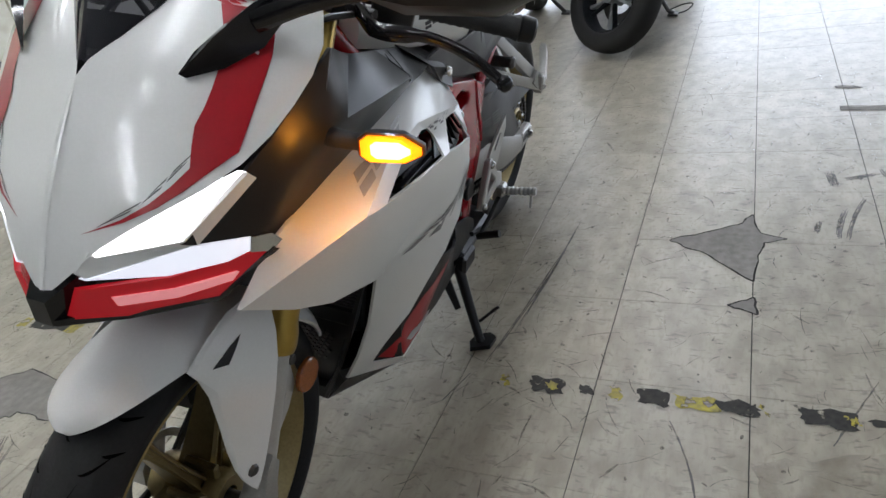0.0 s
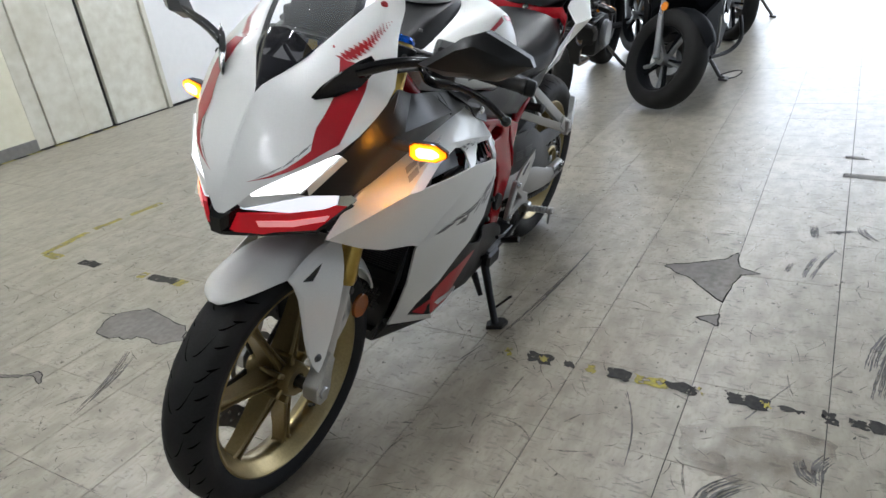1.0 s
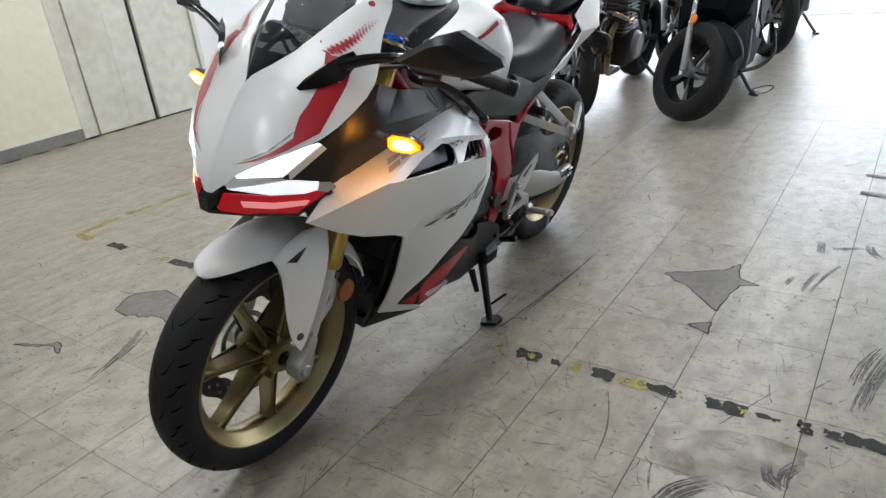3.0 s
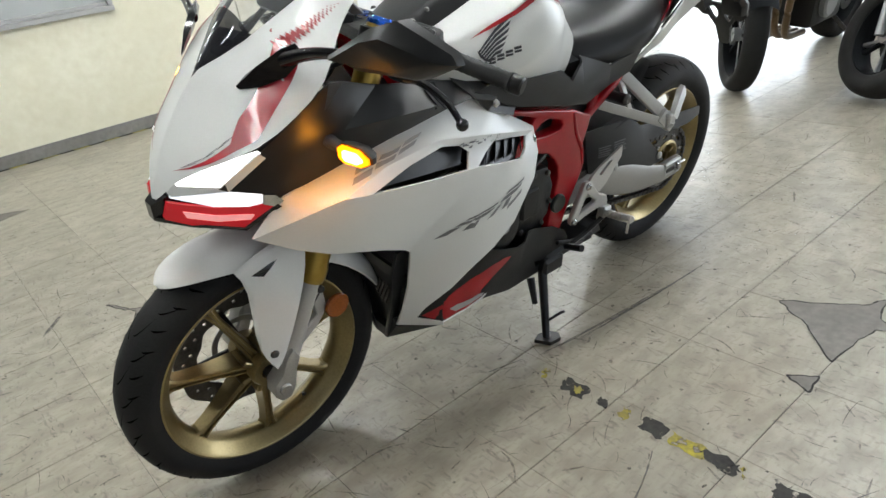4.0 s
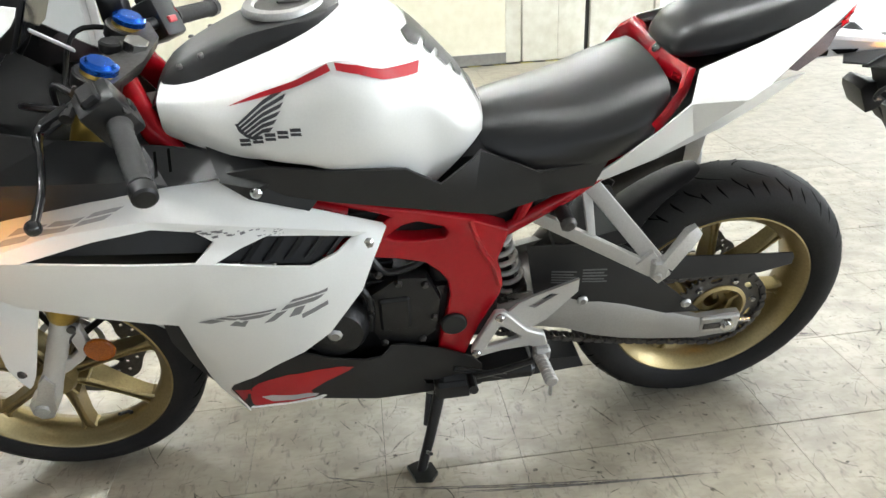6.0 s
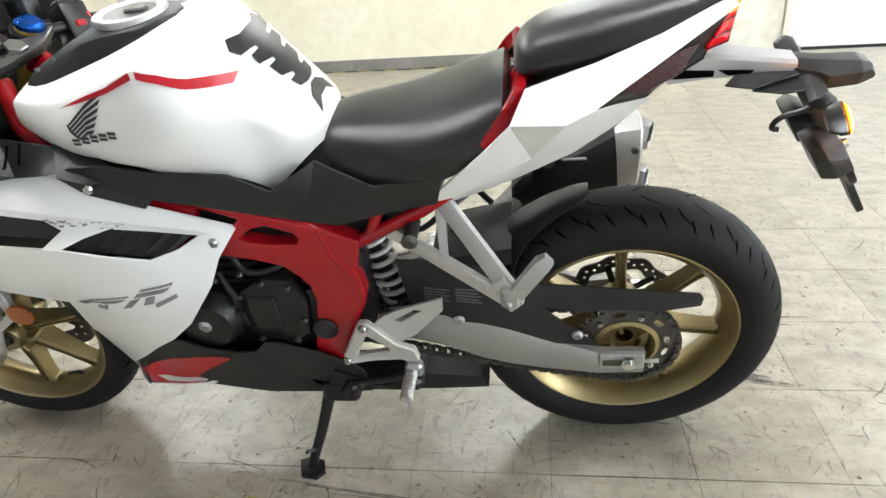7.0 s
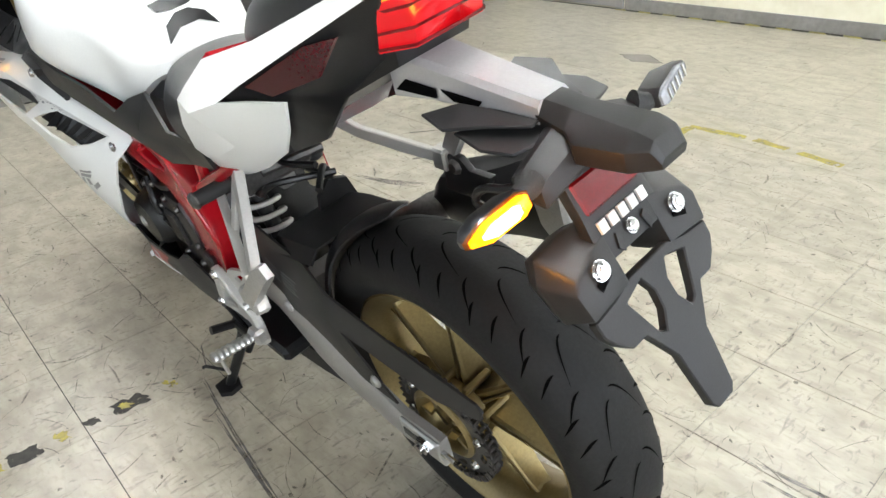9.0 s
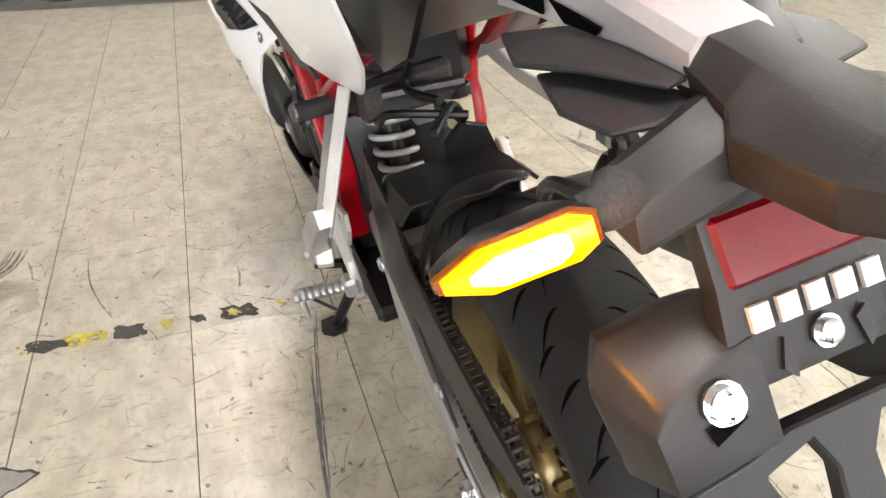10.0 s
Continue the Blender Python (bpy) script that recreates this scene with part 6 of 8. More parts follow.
# Raised steel dots stand for the brightness seen through the grille's holes
for k in range(9):
    for i in range(-3 + k // 3, 4 - k // 3):
        add_cyl(bm, (1.083 - 0.002 * k, 0.0125 * i + 0.006 * (k % 2), 0.345 - 0.011 * k), (1.087 - 0.002 * k, 0.0125 * i + 0.006 * (k % 2), 0.345 - 0.011 * k), 0.0042, 6)
mesh = BM()
add_loft(mesh, [[(1.078, -0.10, 0.40), (1.078, 0.10, 0.40), (1.07, 0.10, 0.40), (1.07, -0.10, 0.40)], [(1.068, -0.03, 0.19), (1.068, 0.03, 0.19), (1.06, 0.03, 0.19), (1.06, -0.03, 0.19)]])
grille = part("lower_grille", mesh, "black", moto)
tagged(part("mesh_hole", bm, "steel", grille), kind="stuff")
bm = BM()
add_loft(bm, [[(1.02, -0.13, 0.55), (1.02, 0.13, 0.55), (1.02, 0.15, 0.74), (1.02, -0.15, 0.74)], [(1.2, -0.145, 0.62), (1.2, 0.145, 0.62), (1.2, 0.165, 0.76), (1.2, -0.165, 0.76)], [(1.36, -0.13, 0.66), (1.36, 0.13, 0.66), (1.36, 0.14, 0.75), (1.36, -0.14, 0.75)]])
part("inner_cowl", bm, "black", moto)

# cockpit
bm = BM()
add_loft(bm, [[(1.16, -0.11, 0.80), (1.16, 0.11, 0.80), (1.16, 0.10, 0.82), (1.16, -0.10, 0.82)], [(1.25, -0.13, 0.86), (1.25, 0.13, 0.86), (1.25, 0.11, 0.89), (1.25, -0.11, 0.89)], [(1.33, -0.12, 0.92), (1.33, 0.12, 0.92), (1.33, 0.09, 0.965), (1.33, -0.09, 0.965)]])
part("dash_shelf", bm, "matt_black", moto)
meter_m = pose(1.215, 0, 1.035, 0, 62, 0)
bm = BM()
add_box(bm, (-0.05, -0.075, -0.018), (0.05, 0.075, 0.018), 0.012, 2, meter_m)
meter = part("instrument_panel", bm, "black", moto, "black digital instrument panel")
bm = BM()
add_box(bm, (-0.038, -0.062, -0.021), (0.036, 0.062, -0.0185), 0.001, 1, meter_m)
part("display", bm, "gloss_black", meter)
for s in (1, -1):
    bm = BM()
    add_tube(bm, [(1.23, s * 0.06, 1.0), (1.27, s * 0.09, 0.95), (1.3, s * 0.11, 0.92)], 0.006, 8)
    part("meter_stay", bm, "black", meter)
bm = BM()
add_box(bm, (-0.03, -0.012, -0.002), (0.03, 0.012, 0.002), 0.001, 1, pose(1.155, 0.085, 1.01, 10, -40, 20))
part("sticker_plate", bm, "decal_grey", moto)


# mirrors
def mirror_base(bm, s):
    rings = []
    for (x, y, z), w, h in (((1.388, 0.103, 0.933), 0.004, 0.004), ((1.365, 0.125, 0.951), 0.016, 0.016), ((1.335, 0.15, 0.972), 0.022, 0.021), ((1.316, 0.166, 0.986), 0.014, 0.015)):
        rings.append([(x + w * 0.6, s * (y - w), z), (x, s * (y + w * 0.3), z + h), (x - w * 0.6, s * (y + w), z), (x, s * (y + w * 0.6), z - h)])
    add_loft(bm, rings)
    add_tube(bm, curve([(1.333, s * 0.155, 0.975), (1.322, s * 0.20, 0.992), (1.315, s * 0.245, 1.004), (1.305, s * 0.285, 1.01)], 4), [0.012 - 0.0004 * k for k in range(13)], 10, flat=0.7)


def mirror_head(bm, s):
    back = [(1.318, 0.262, 1.005), (1.285, 0.325, 1.052), (1.262, 0.352, 1.062), (1.222, 0.418, 1.022), (1.218, 0.425, 1.008), (1.245, 0.37, 0.98), (1.29, 0.295, 0.985)]
    rim = [(1.285, 0.268, 1.0), (1.258, 0.328, 1.05), (1.238, 0.352, 1.06), (1.205, 0.416, 1.022), (1.203, 0.424, 1.006), (1.222, 0.372, 0.976), (1.262, 0.298, 0.98)]
    mid = [(1.332, 0.285, 1.008), (1.306, 0.322, 1.035), (1.29, 0.345, 1.042), (1.252, 0.398, 1.018), (1.25, 0.4, 1.012), (1.274, 0.362, 0.996), (1.306, 0.303, 0.998)]
    f = lambda pts: [(x, s * y, z) for x, y, z in pts]
    add_loft(bm, [f(mid), f(back), f(rim)])


for s, mb in zip((1, -1), pair("mirror", mirror_base, "gloss_black", None, "black folding mirror", 45)):
    bm = BM()
    mirror_head(bm, s)
    hd = part("mirror_housing", bm, "black", mb, "satin black angular mirror housing", 40)
    bm = BM()
    v = [bm.verts.new((x - 0.001, s * y, z)) for x, y, z in [(1.283, 0.272, 1.0), (1.257, 0.328, 1.046), (1.239, 0.35, 1.055), (1.206, 0.413, 1.02), (1.223, 0.372, 0.98), (1.262, 0.301, 0.984)]]
    bm.faces.new(v)
    part("mirror_glass", bm, "mirror", hd)


# indicators
def indicator(parent, root, tip, back, width, mat, label, stalk_from):
    """A hexagonal lens from root to tip that looks along back, on a short rubber stalk."""
    root, tip, back = Vector(root), Vector(tip), Vector(back).normalized()
    d = (tip - root)
    L = d.length
    d.normalize()
    u = d.cross(back).normalized()
    prof = [(0, -0.55), (0.0, 0.55), (0.14, 1.0), (0.72, 1.0), (1.0, 0.35), (1.0, -0.2), (0.72, -0.95), (0.14, -1.0)]
    def ring(off, k):
        return [root + d * (L * (0.5 + (a - 0.5) * k)) + u * (b * width * k) + back * off for a, b in prof]
    bm = BM()
    add_loft(bm, [ring(-0.018, 0.72), ring(-0.004, 1.0), ring(0.004, 1.0)])
    body = part("indicator", bm, "black" if mat != "clear_lens" else "dark_grey", parent, label, 30)
    bm = BM()
    add_loft(bm, [ring(0.0042, 0.93), ring(0.010, 0.9), ring(0.012, 0.75)])
    lens = part("lens", bm, mat, body, "", 30)
    if mat == "amber_glow":
        bm = BM()
        add_loft(bm, [ring(0.0115, 0.6), ring(0.0135, 0.56), ring(0.014, 0.4)])
        part("lit_core", bm, "amber_core", lens)
    else:
        for k in range(5):
            bm = BM()
            a = root + d * (L * (0.22 + 0.14 * k)) + back * 0.0125
            add_tube(bm, [a - u * width * 0.6, a + u * width * 0.6], 0.0016, 6)
            part("lens_rib", bm, "chrome", lens)
    bm = BM()
    add_loft(bm, [ring(0.0041, 1.01), ring(0.0075, 0.97), ring(0.0075, 0.9), ring(0.0041, 0.9)], False)
    part("lens_rim", bm, "amber" if mat == "amber_glow" else "dark_grey", body, "", 30)
    bm = BM()
    a = Vector(stalk_from)
    add_tube(bm, [a, a.lerp(root, 0.5), root + d * 0.004 - back * 0.006], [0.0135, 0.011, 0.009], 12)
    part("stalk", bm, "grip", body)
    return body


for s in (1, -1):
    indicator(moto, (1.302, s * 0.243, 0.846), (1.288, s * 0.315, 0.85), (0.96, s * 0.28, 0.02), 0.0165, "amber_glow", "lit amber front indicator", (1.296, s * 0.19, 0.85))

# swingarm, chain and rear suspension
def swingarm(bm, s):
    rows = [(0.50, 0.378, 0.030, 0.085, 0.03), (0.43, 0.384, 0.037, 0.09, 0.028), (0.36, 0.382, 0.045, 0.1, 0.026), (0.29, 0.361, 0.050, 0.108, 0.024), (0.235, 0.345, 0.048, 0.111, 0.023), (0.17, 0.326, 0.042, 0.112, 0.022), (0.06, 0.298, 0.029, 0.112, 0.022), (0.0, 0.301, 0.030, 0.112, 0.02), (-0.032, 0.301, 0.029, 0.112, 0.02)]
    rings = []
    for x, z, h, y, w in rows:
        rings.append([(x, s * (y - w / 2), z - h), (x, s * (y + w * 0.3), z - h), (x, s * (y + w / 2), z - h * 0.8), (x, s * (y + w / 2 + 0.001), z + h * 0.1), (x, s * (y + w * 0.4), z + h * 0.85), (x, s * (y + w * 0.2), z + h), (x, s * (y - w / 2), z + h)])
    add_loft(bm, rings)


arms = pair("swingarm", swingarm, "swing_grey", None, "silver grey swingarm", 35)
for s, ar in zip((1, -1), arms):
    bm = BM()
    add_box(bm, (-0.032, s * 0.121 - 0.004, 0.287), (0.058, s * 0.121 + 0.004, 0.329), 0.003, 1)
    part("adjuster_plate", bm, "alu", ar)
    bm = BM()
    add_box(bm, (-0.004, s * 0.127 - 0.003, 0.298), (0.05, s * 0.127 + 0.0, 0.314), 0.002, 1)
    part("adjuster_slot", bm, "steel", ar)
    bm = BM()
    add_tube(bm, [(-0.0, s * 0.12, 0.31), (0.0, s * 0.134, 0.31)], 0.016, 6)
    add_tube(bm, [(-0.0, s * 0.134, 0.31), (0.0, s * 0.14, 0.31)], 0.009, 12)
    add_cyl(bm, (-0.06, s * 0.118, 0.306), (-0.02, s * 0.118, 0.306), 0.005, 8)
    part("axle_nut", bm, "chrome", ar)
bm = BM()
add_box(bm, (0.38, -0.09, 0.345), (0.43, 0.09, 0.40), 0.012, 2)
part("swingarm_bridge", bm, "swing_grey", moto)
# chain round both sprockets
SPR, FSP, CY = 0.104, 0.034, 0.078
bm = BM()
n = 42
out = []
for k in range(n):
    for f, r in ((0, SPR - 0.008), (0.3, SPR - 0.006), (0.42, SPR + 0.002), (0.58, SPR + 0.002), (0.7, SPR - 0.006)):
        a = 2 * math.pi * (k + f) / n
        out.append((r * math.cos(a), r * math.sin(a) + 0.314))
holes = [[(0.064 * math.cos(a), 0.314 + 0.064 * math.sin(a)) for a in [2 * math.pi * k / 32 for k in range(32)]]]
for k in range(6):
    a = 2 * math.pi * k / 6 + 0.3
    c = (0.083 * math.cos(a), 0.314 + 0.083 * math.sin(a))
    t = (-math.sin(a), math.cos(a))
    holes.append([(c[0] + t[0] * u * 0.013 + math.cos(a) * v * 0.006, c[1] + t[1] * u * 0.013 + math.sin(a) * v * 0.006) for u, v in ((-1, -0.5), (-0.6, -1), (0.6, -1), (1, -0.5), (1, 0.5), (0.6, 1), (-0.6, 1), (-1, 0.5))])
add_plate(bm, out, CY - 0.003, CY + 0.003, holes)
spro = part("rear_sprocket", bm, "steel", wheel_r, "dark steel sprocket", 25, at=Matrix.Translation((0, 0, -0.314)))
bm = BM()
add_lathe(bm, [(0.034, CY - 0.03), (0.06, CY - 0.02), (0.066, CY - 0.004), (0.066, CY + 0.006), (0.058, CY + 0.01), (0.054, CY + 0.006), (0.046, CY - 0.012), (0.034, CY - 0.012)], 40, True, (0, 0, 0.314))
for k in range(5):
    add_box(bm, (0.03, CY - 0.02, -0.004), (0.058, CY + 0.004, 0.004), 0.001, 1, Matrix.Translation((0, 0, 0.314)) @ pose(0, 0, 0, 0, 72 * k, 0))
part("sprocket_carrier", bm, "gold", spro)
for k in range(6):
    a = 2 * math.pi * (k + 0.5) / 6 + 0.3
    bm = BM()
    add_bolt(bm, (0.08 * math.cos(a), CY + 0.003, 0.314 + 0.08 * math.sin(a)), (0, 1, 0), 0.007, 0.007)
    part("sprocket_bolt", bm, "chrome", spro)
chain_path = []
for k in range(25):
    a = radians(100 + 165 * k / 24)
    chain_path.append((SPR * math.cos(a), 0.314 + SPR * math.sin(a)))
fx, fz = 0.56, 0.375
for k in range(20):
    t = k / 20
    chain_path.append((SPR * math.cos(radians(265)) + (fx - SPR * math.cos(radians(265))) * t, 0.314 - SPR + (fz - FSP - 0.314 + SPR) * t - 0.012 * math.sin(math.pi * t)))
for k in range(10):
    a = radians(-90 + 180 * k / 9)
    chain_path.append((fx + FSP * math.cos(a), fz + FSP * math.sin(a)))
for k in range(20):
    t = k / 20
    chain_path.append((fx + (SPR * math.cos(radians(100)) - fx) * t, fz + FSP + (0.314 + SPR - fz - FSP) * t))
# resample to even links
P = [Vector((x, 0, z)) for x, z in chain_path] + [Vector((chain_path[0][0], 0, chain_path[0][1]))]
cum = [0.0]
for a, b in zip(P, P[1:]):
    cum.append(cum[-1] + (b - a).length)


def along(d):
    d = d % cum[-1]
    for i in range(len(P) - 1):
        if cum[i + 1] >= d:
            return P[i].lerp(P[i + 1], (d - cum[i]) / max(1e-9, cum[i + 1] - cum[i]))
    return P[-1]


links = int(cum[-1] / 0.0127)
bm = BM()
for k in range(links):
    a, b = along(k * cum[-1] / links), along((k + 1) * cum[-1] / links)
    m = (a + b) / 2
    ang = math.degrees(math.atan2(b.z - a.z, b.x - a.x))
    wide = 0.0095 if k % 2 else 0.0065
    for s in (-1, 1):
        add_box(bm, (-0.0085, s * wide - 0.0008, -0.0058), (0.0085, s * wide + 0.0008, 0.0058), 0, 1, Matrix.Translation((m.x, CY, m.z)) @ pose(0, 0, 0, 0, -ang, 0))
    add_tube(bm, [(a.x, CY - 0.011, a.z), (a.x, CY + 0.011, a.z)], 0.004, 6)
part("chain", bm, "steel", moto, "oily dark drive chain", 30)


# rear hugger and chain guard
def hugger_ring(a, w, r, drop, t=0.0):
    out = []
    for k in range(9):
        u = -1 + k / 4
        q = r - t - drop * abs(u) ** 3
        out.append((q * math.cos(a), u * (w - t), 0.314 + q * math.sin(a)))
    return out


bm = BM()
HS = ((104, 0.020, 0.343, 0.004), (107, 0.032, 0.343, 0.008), (112, 0.040, 0.343, 0.012), (122, 0.050, 0.343, 0.02), (132, 0.061, 0.343, 0.03), (139, 0.076, 0.344, 0.045), (146, 0.086, 0.346, 0.075), (154, 0.092, 0.348, 0.10), (163, 0.096, 0.35, 0.11), (172, 0.098, 0.35, 0.10))
angs = [radians(180 - a) for a, *_ in HS]
top = [hugger_ring(a, w, r, d) for a, (_, w, r, d) in zip(angs, HS)]
low = [hugger_ring(a, w, r, d, 0.003) for a, (_, w, r, d) in zip(angs, HS)]
vt, vl = add_loft(bm, top, False, False), add_loft(bm, low, False, False)
for i in range(len(HS) - 1):
    for k in (0, 8):
        bm.faces.new((vt[i][k], vt[i + 1][k], vl[i + 1][k], vl[i][k]))
for i in (0, len(HS) - 1):
    for k in range(8):
        bm.faces.new((vt[i][k], vt[i][k + 1], vl[i][k + 1], vl[i][k]))
hug = soft(part("rear_hugger", bm, "dark_grey", moto, "matt black rear hugger", 50), 1, 60)
bm = BM()
add_panel(bm, [(0.445, 0.548, 0.086), (0.40, 0.548, 0.09), (0.253, 0.535, 0.096), (0.20, 0.50, 0.102), (0.05, 0.487, 0.104), (-0.122, 0.468, 0.1), (-0.13, 0.455, 0.098), (-0.126, 0.44, 0.102), (-0.05, 0.435, 0.112), (0.168, 0.448, 0.116), (0.062, 0.348, 0.116), (0.145, 0.355, 0.118), (0.33, 0.408, 0.114), (0.425, 0.422, 0.098)], 0.004, (), [(0.2, 0.47, 0.116), (0.32, 0.47, 0.11), (0.42, 0.48, 0.098)], [(14, 9), (14, 15), (15, 16)])
guard = part("chain_guard", bm, "dark_grey", hug, "matt black chain guard", 30)
bm = BM()
add_loft(bm, [[(x, -w, z - 0.02), (x, -w * 0.8, z), (x, w * 0.8, z), (x, w, z - 0.02), (x, w * 0.96, z - 0.024), (x, w * 0.78, z - 0.004), (x, -w * 0.78, z - 0.004), (x, -w * 0.96, z - 0.024)] for x, w, z in ((0.225, 0.096, 0.564), (0.28, 0.098, 0.556), (0.33, 0.097, 0.545), (0.365, 0.092, 0.536), (0.38, 0.07, 0.528))])
part("deck", bm, "dark_grey", hug, "matt black deck ahead of the rear tyre", 30)
for x, z in ((0.101, 0.378), (0.33, 0.42)):
    bm = BM()
    add_bolt(bm, (x, 0.119, z), (0, 1, 0), 0.009, 0.005)
    part("bolt", bm, "alu", guard)
M["label_print"] = node_mat("grey_label", (0.13, 0.13, 0.135), 0.5, 0, 0.3, 300)
rows = []
for j in range(2):
    for k in range(5):
        x0, z0 = 0.395 - 0.062 * j, 0.492 - 0.0065 * k
        rows.append([(x0, z0), (x0 - 0.05 + 0.006 * (k % 2), z0 - 0.003), (x0 - 0.05 + 0.006 * (k % 2), z0 - 0.0065), (x0, z0 - 0.0035)])
decal("label_bar", guard, rows, "label_print", 1, 0.0015, step=0.02)
# shock
M["ivory"] = node_mat("ivory_plastic", (0.62, 0.55, 0.38), 0.4, 0, 0.1, 60)
bm = BM()
add_box(bm, (0.44, -0.035, 0.555), (0.475, 0.0, 0.60), 0.008, 2)
add_cyl(bm, (0.457, -0.018, 0.60), (0.457, -0.018, 0.615), 0.016, 12, bev=0.003)
part("shock_adjuster", bm, "alu", moto, "cast alloy shock mount")
bm = BM()
a, b = Vector((0.512, 0.028, 0.585)), Vector((0.455, 0.028, 0.39))
sp = []
for k in range(97):
    t = k / 96
    p = a.lerp(b, 0.12 + 0.76 * t)
    w = 2 * math.pi * 6.0 * t
    d = (b - a).normalized()
    u, v = frame_at(p, d)
    sp.append(p + 0.032 * (math.cos(w) * u + math.sin(w) * v))
add_tube(bm, sp, 0.0055, 8)
shock = part("shock_spring", bm, "alu_paint", moto, "pale grey shock spring")
bm = BM()
add_cyl(bm, a, b, 0.016, 14)
add_cyl(bm, a.lerp(b, -0.1), a.lerp(b, 0.16), 0.034, 18, bev=0.004)
add_cyl(bm, a.lerp(b, 0.88), a.lerp(b, 1.06), 0.034, 18, bev=0.004)
part("shock_body", bm, "black", shock)
bm = BM()
add_cyl(bm, (0.421, -0.065, 0.545), (0.427, -0.068, 0.592), 0.021, 18, bev=0.004)
res = part("fluid_reservoir", bm, "ivory", moto, "small white fluid reservoir")
bm = BM()
add_cyl(bm, (0.427, -0.068, 0.592), (0.429, -0.069, 0.61), 0.022, 18, bev=0.003)
part("cap", bm, "black", res)
for pts in ([(0.38, -0.02, 0.62), (0.33, -0.04, 0.60), (0.30, -0.02, 0.64), (0.26, 0.02, 0.63)], [(0.47, 0.05, 0.62), (0.40, 0.06, 0.60), (0.35, 0.05, 0.63), (0.3, -0.04, 0.62)], [(0.45, -0.02, 0.66), (0.36, 0.02, 0.655), (0.28, 0.0, 0.66)]):
    bm = BM()
    add_tube(bm, curve(pts, 5), 0.006, 8)
    part("hose", bm, "black", moto)
bm = BM()
add_box(bm, (0.40, -0.06, 0.60), (0.50, 0.08, 0.66), 0.008, 1)
add_cyl(bm, (0.43, 0.03, 0.64), (0.43, 0.075, 0.66), 0.02, 12, bev=0.003)
add_cyl(bm, (0.36, -0.06, 0.64), (0.38, 0.05, 0.645), 0.009, 8)
part("shock_mount", bm, "steel", moto)


# inner fender, added as a dark sheet to fill the gap between the shock and the rear tyre
bm = BM()
prof = [(0.338, 0.44), (0.346, 0.52), (0.336, 0.60), (0.345, 0.602), (0.356, 0.52), (0.348, 0.438)]
add_loft(bm, [[(x, y, 0.44 + (z - 0.44) * f) for x, z in prof] for y, f in ((-0.088, 0.55), (-0.075, 0.85), (-0.04, 0.95), (-0.012, 0.8), (-0.002, 0.5))])
part("inner_fender", bm, "dark_grey", moto, "black inner fender")
# pegs and brackets
def peg_bracket(bm, s):
    def plate(pts, y0, y1, holes=()):
        add_plate(bm, pts, *((y0, y1) if s > 0 else (-y1, -y0)), holes)
    plate([(0.520, 0.455), (0.502, 0.455), (0.488, 0.440), (0.454, 0.400), (0.417, 0.382), (0.410, 0.357), (0.422, 0.300), (0.437, 0.306), (0.431, 0.344), (0.447, 0.354), (0.505, 0.350), (0.550, 0.340), (0.566, 0.345), (0.562, 0.368)], 0.148, 0.164, [[(0.509, 0.420), (0.536, 0.364), (0.470, 0.378), (0.468, 0.386)]])
    bevelled(bm, 0.003, 1, 40)


def heel_guard(bm, s):
    add_panel(bm, [(0.490, 0.442, 0.150), (0.469, 0.463, 0.150), (0.445, 0.475, 0.150), (0.354, 0.505, 0.148), (0.355, 0.476, 0.150), (0.414, 0.413, 0.152), (0.442, 0.396, 0.152), (0.468, 0.406, 0.152)], 0.006, [[(0.452, 0.451, 0.150), (0.410, 0.478, 0.150), (0.394, 0.476, 0.150), (0.438, 0.446, 0.150)]], side=s)


bm = BM()
heel_guard(bm, 1)
part("heel_guard", bm, "alu_paint", moto, "silver heel guard", 30)
pbs = pair("footpeg_bracket", peg_bracket, "alu_paint", None, "silver footpeg bracket", 30)
for s, pb in zip((1, -1), pbs):
    for x, z in ((0.511, 0.443), (0.556, 0.353)):
        bm = BM()
        add_bolt(bm, (x, s * 0.165, z), (0, s, 0), 0.008, 0.006)
        part("bolt", bm, "chrome", pb)
    bm = BM()
    pts = [Vector((0.428, s * 0.172, 0.334)).lerp(Vector((0.426, s * 0.258, 0.348)), t / 16) for t in range(17)]
    add_tube(bm, pts, [0.009 + (0.0022 if k % 2 else 0) for k in range(17)], 10, flat=1.25)
    add_tube(bm, [(0.425, s * 0.247, 0.344), (0.423, s * 0.246, 0.299)], 0.0038, 8)
    part("footpeg", bm, "alu", pb, "knurled aluminium footpeg")
    bm = BM()
    add_box(bm, (0.405, s * 0.165 - 0.012, 0.318), (0.44, s * 0.165 + 0.014, 0.352), 0.006, 1)
    part("peg_clevis", bm, "alu", pb)


def beam(bm, a, b, w0, w1, t, s):
    """A flat cast arm from a to b, (x, y, z), w wide as seen from the side and t thick."""
    a, b = Vector((a[0], s * a[1], a[2])), Vector((b[0], s * b[1], b[2]))
    d = (b - a).normalized()
    n = Vector((-d.z, 0, d.x)).normalized()
    f = n.cross(d).normalized() * (t / 2)
    add_loft(bm, [[p + n * w - f, p + n * w + f, p - n * w + f, p - n * w - f] for p, w in ((a, w0 / 2), (b, w1 / 2))])


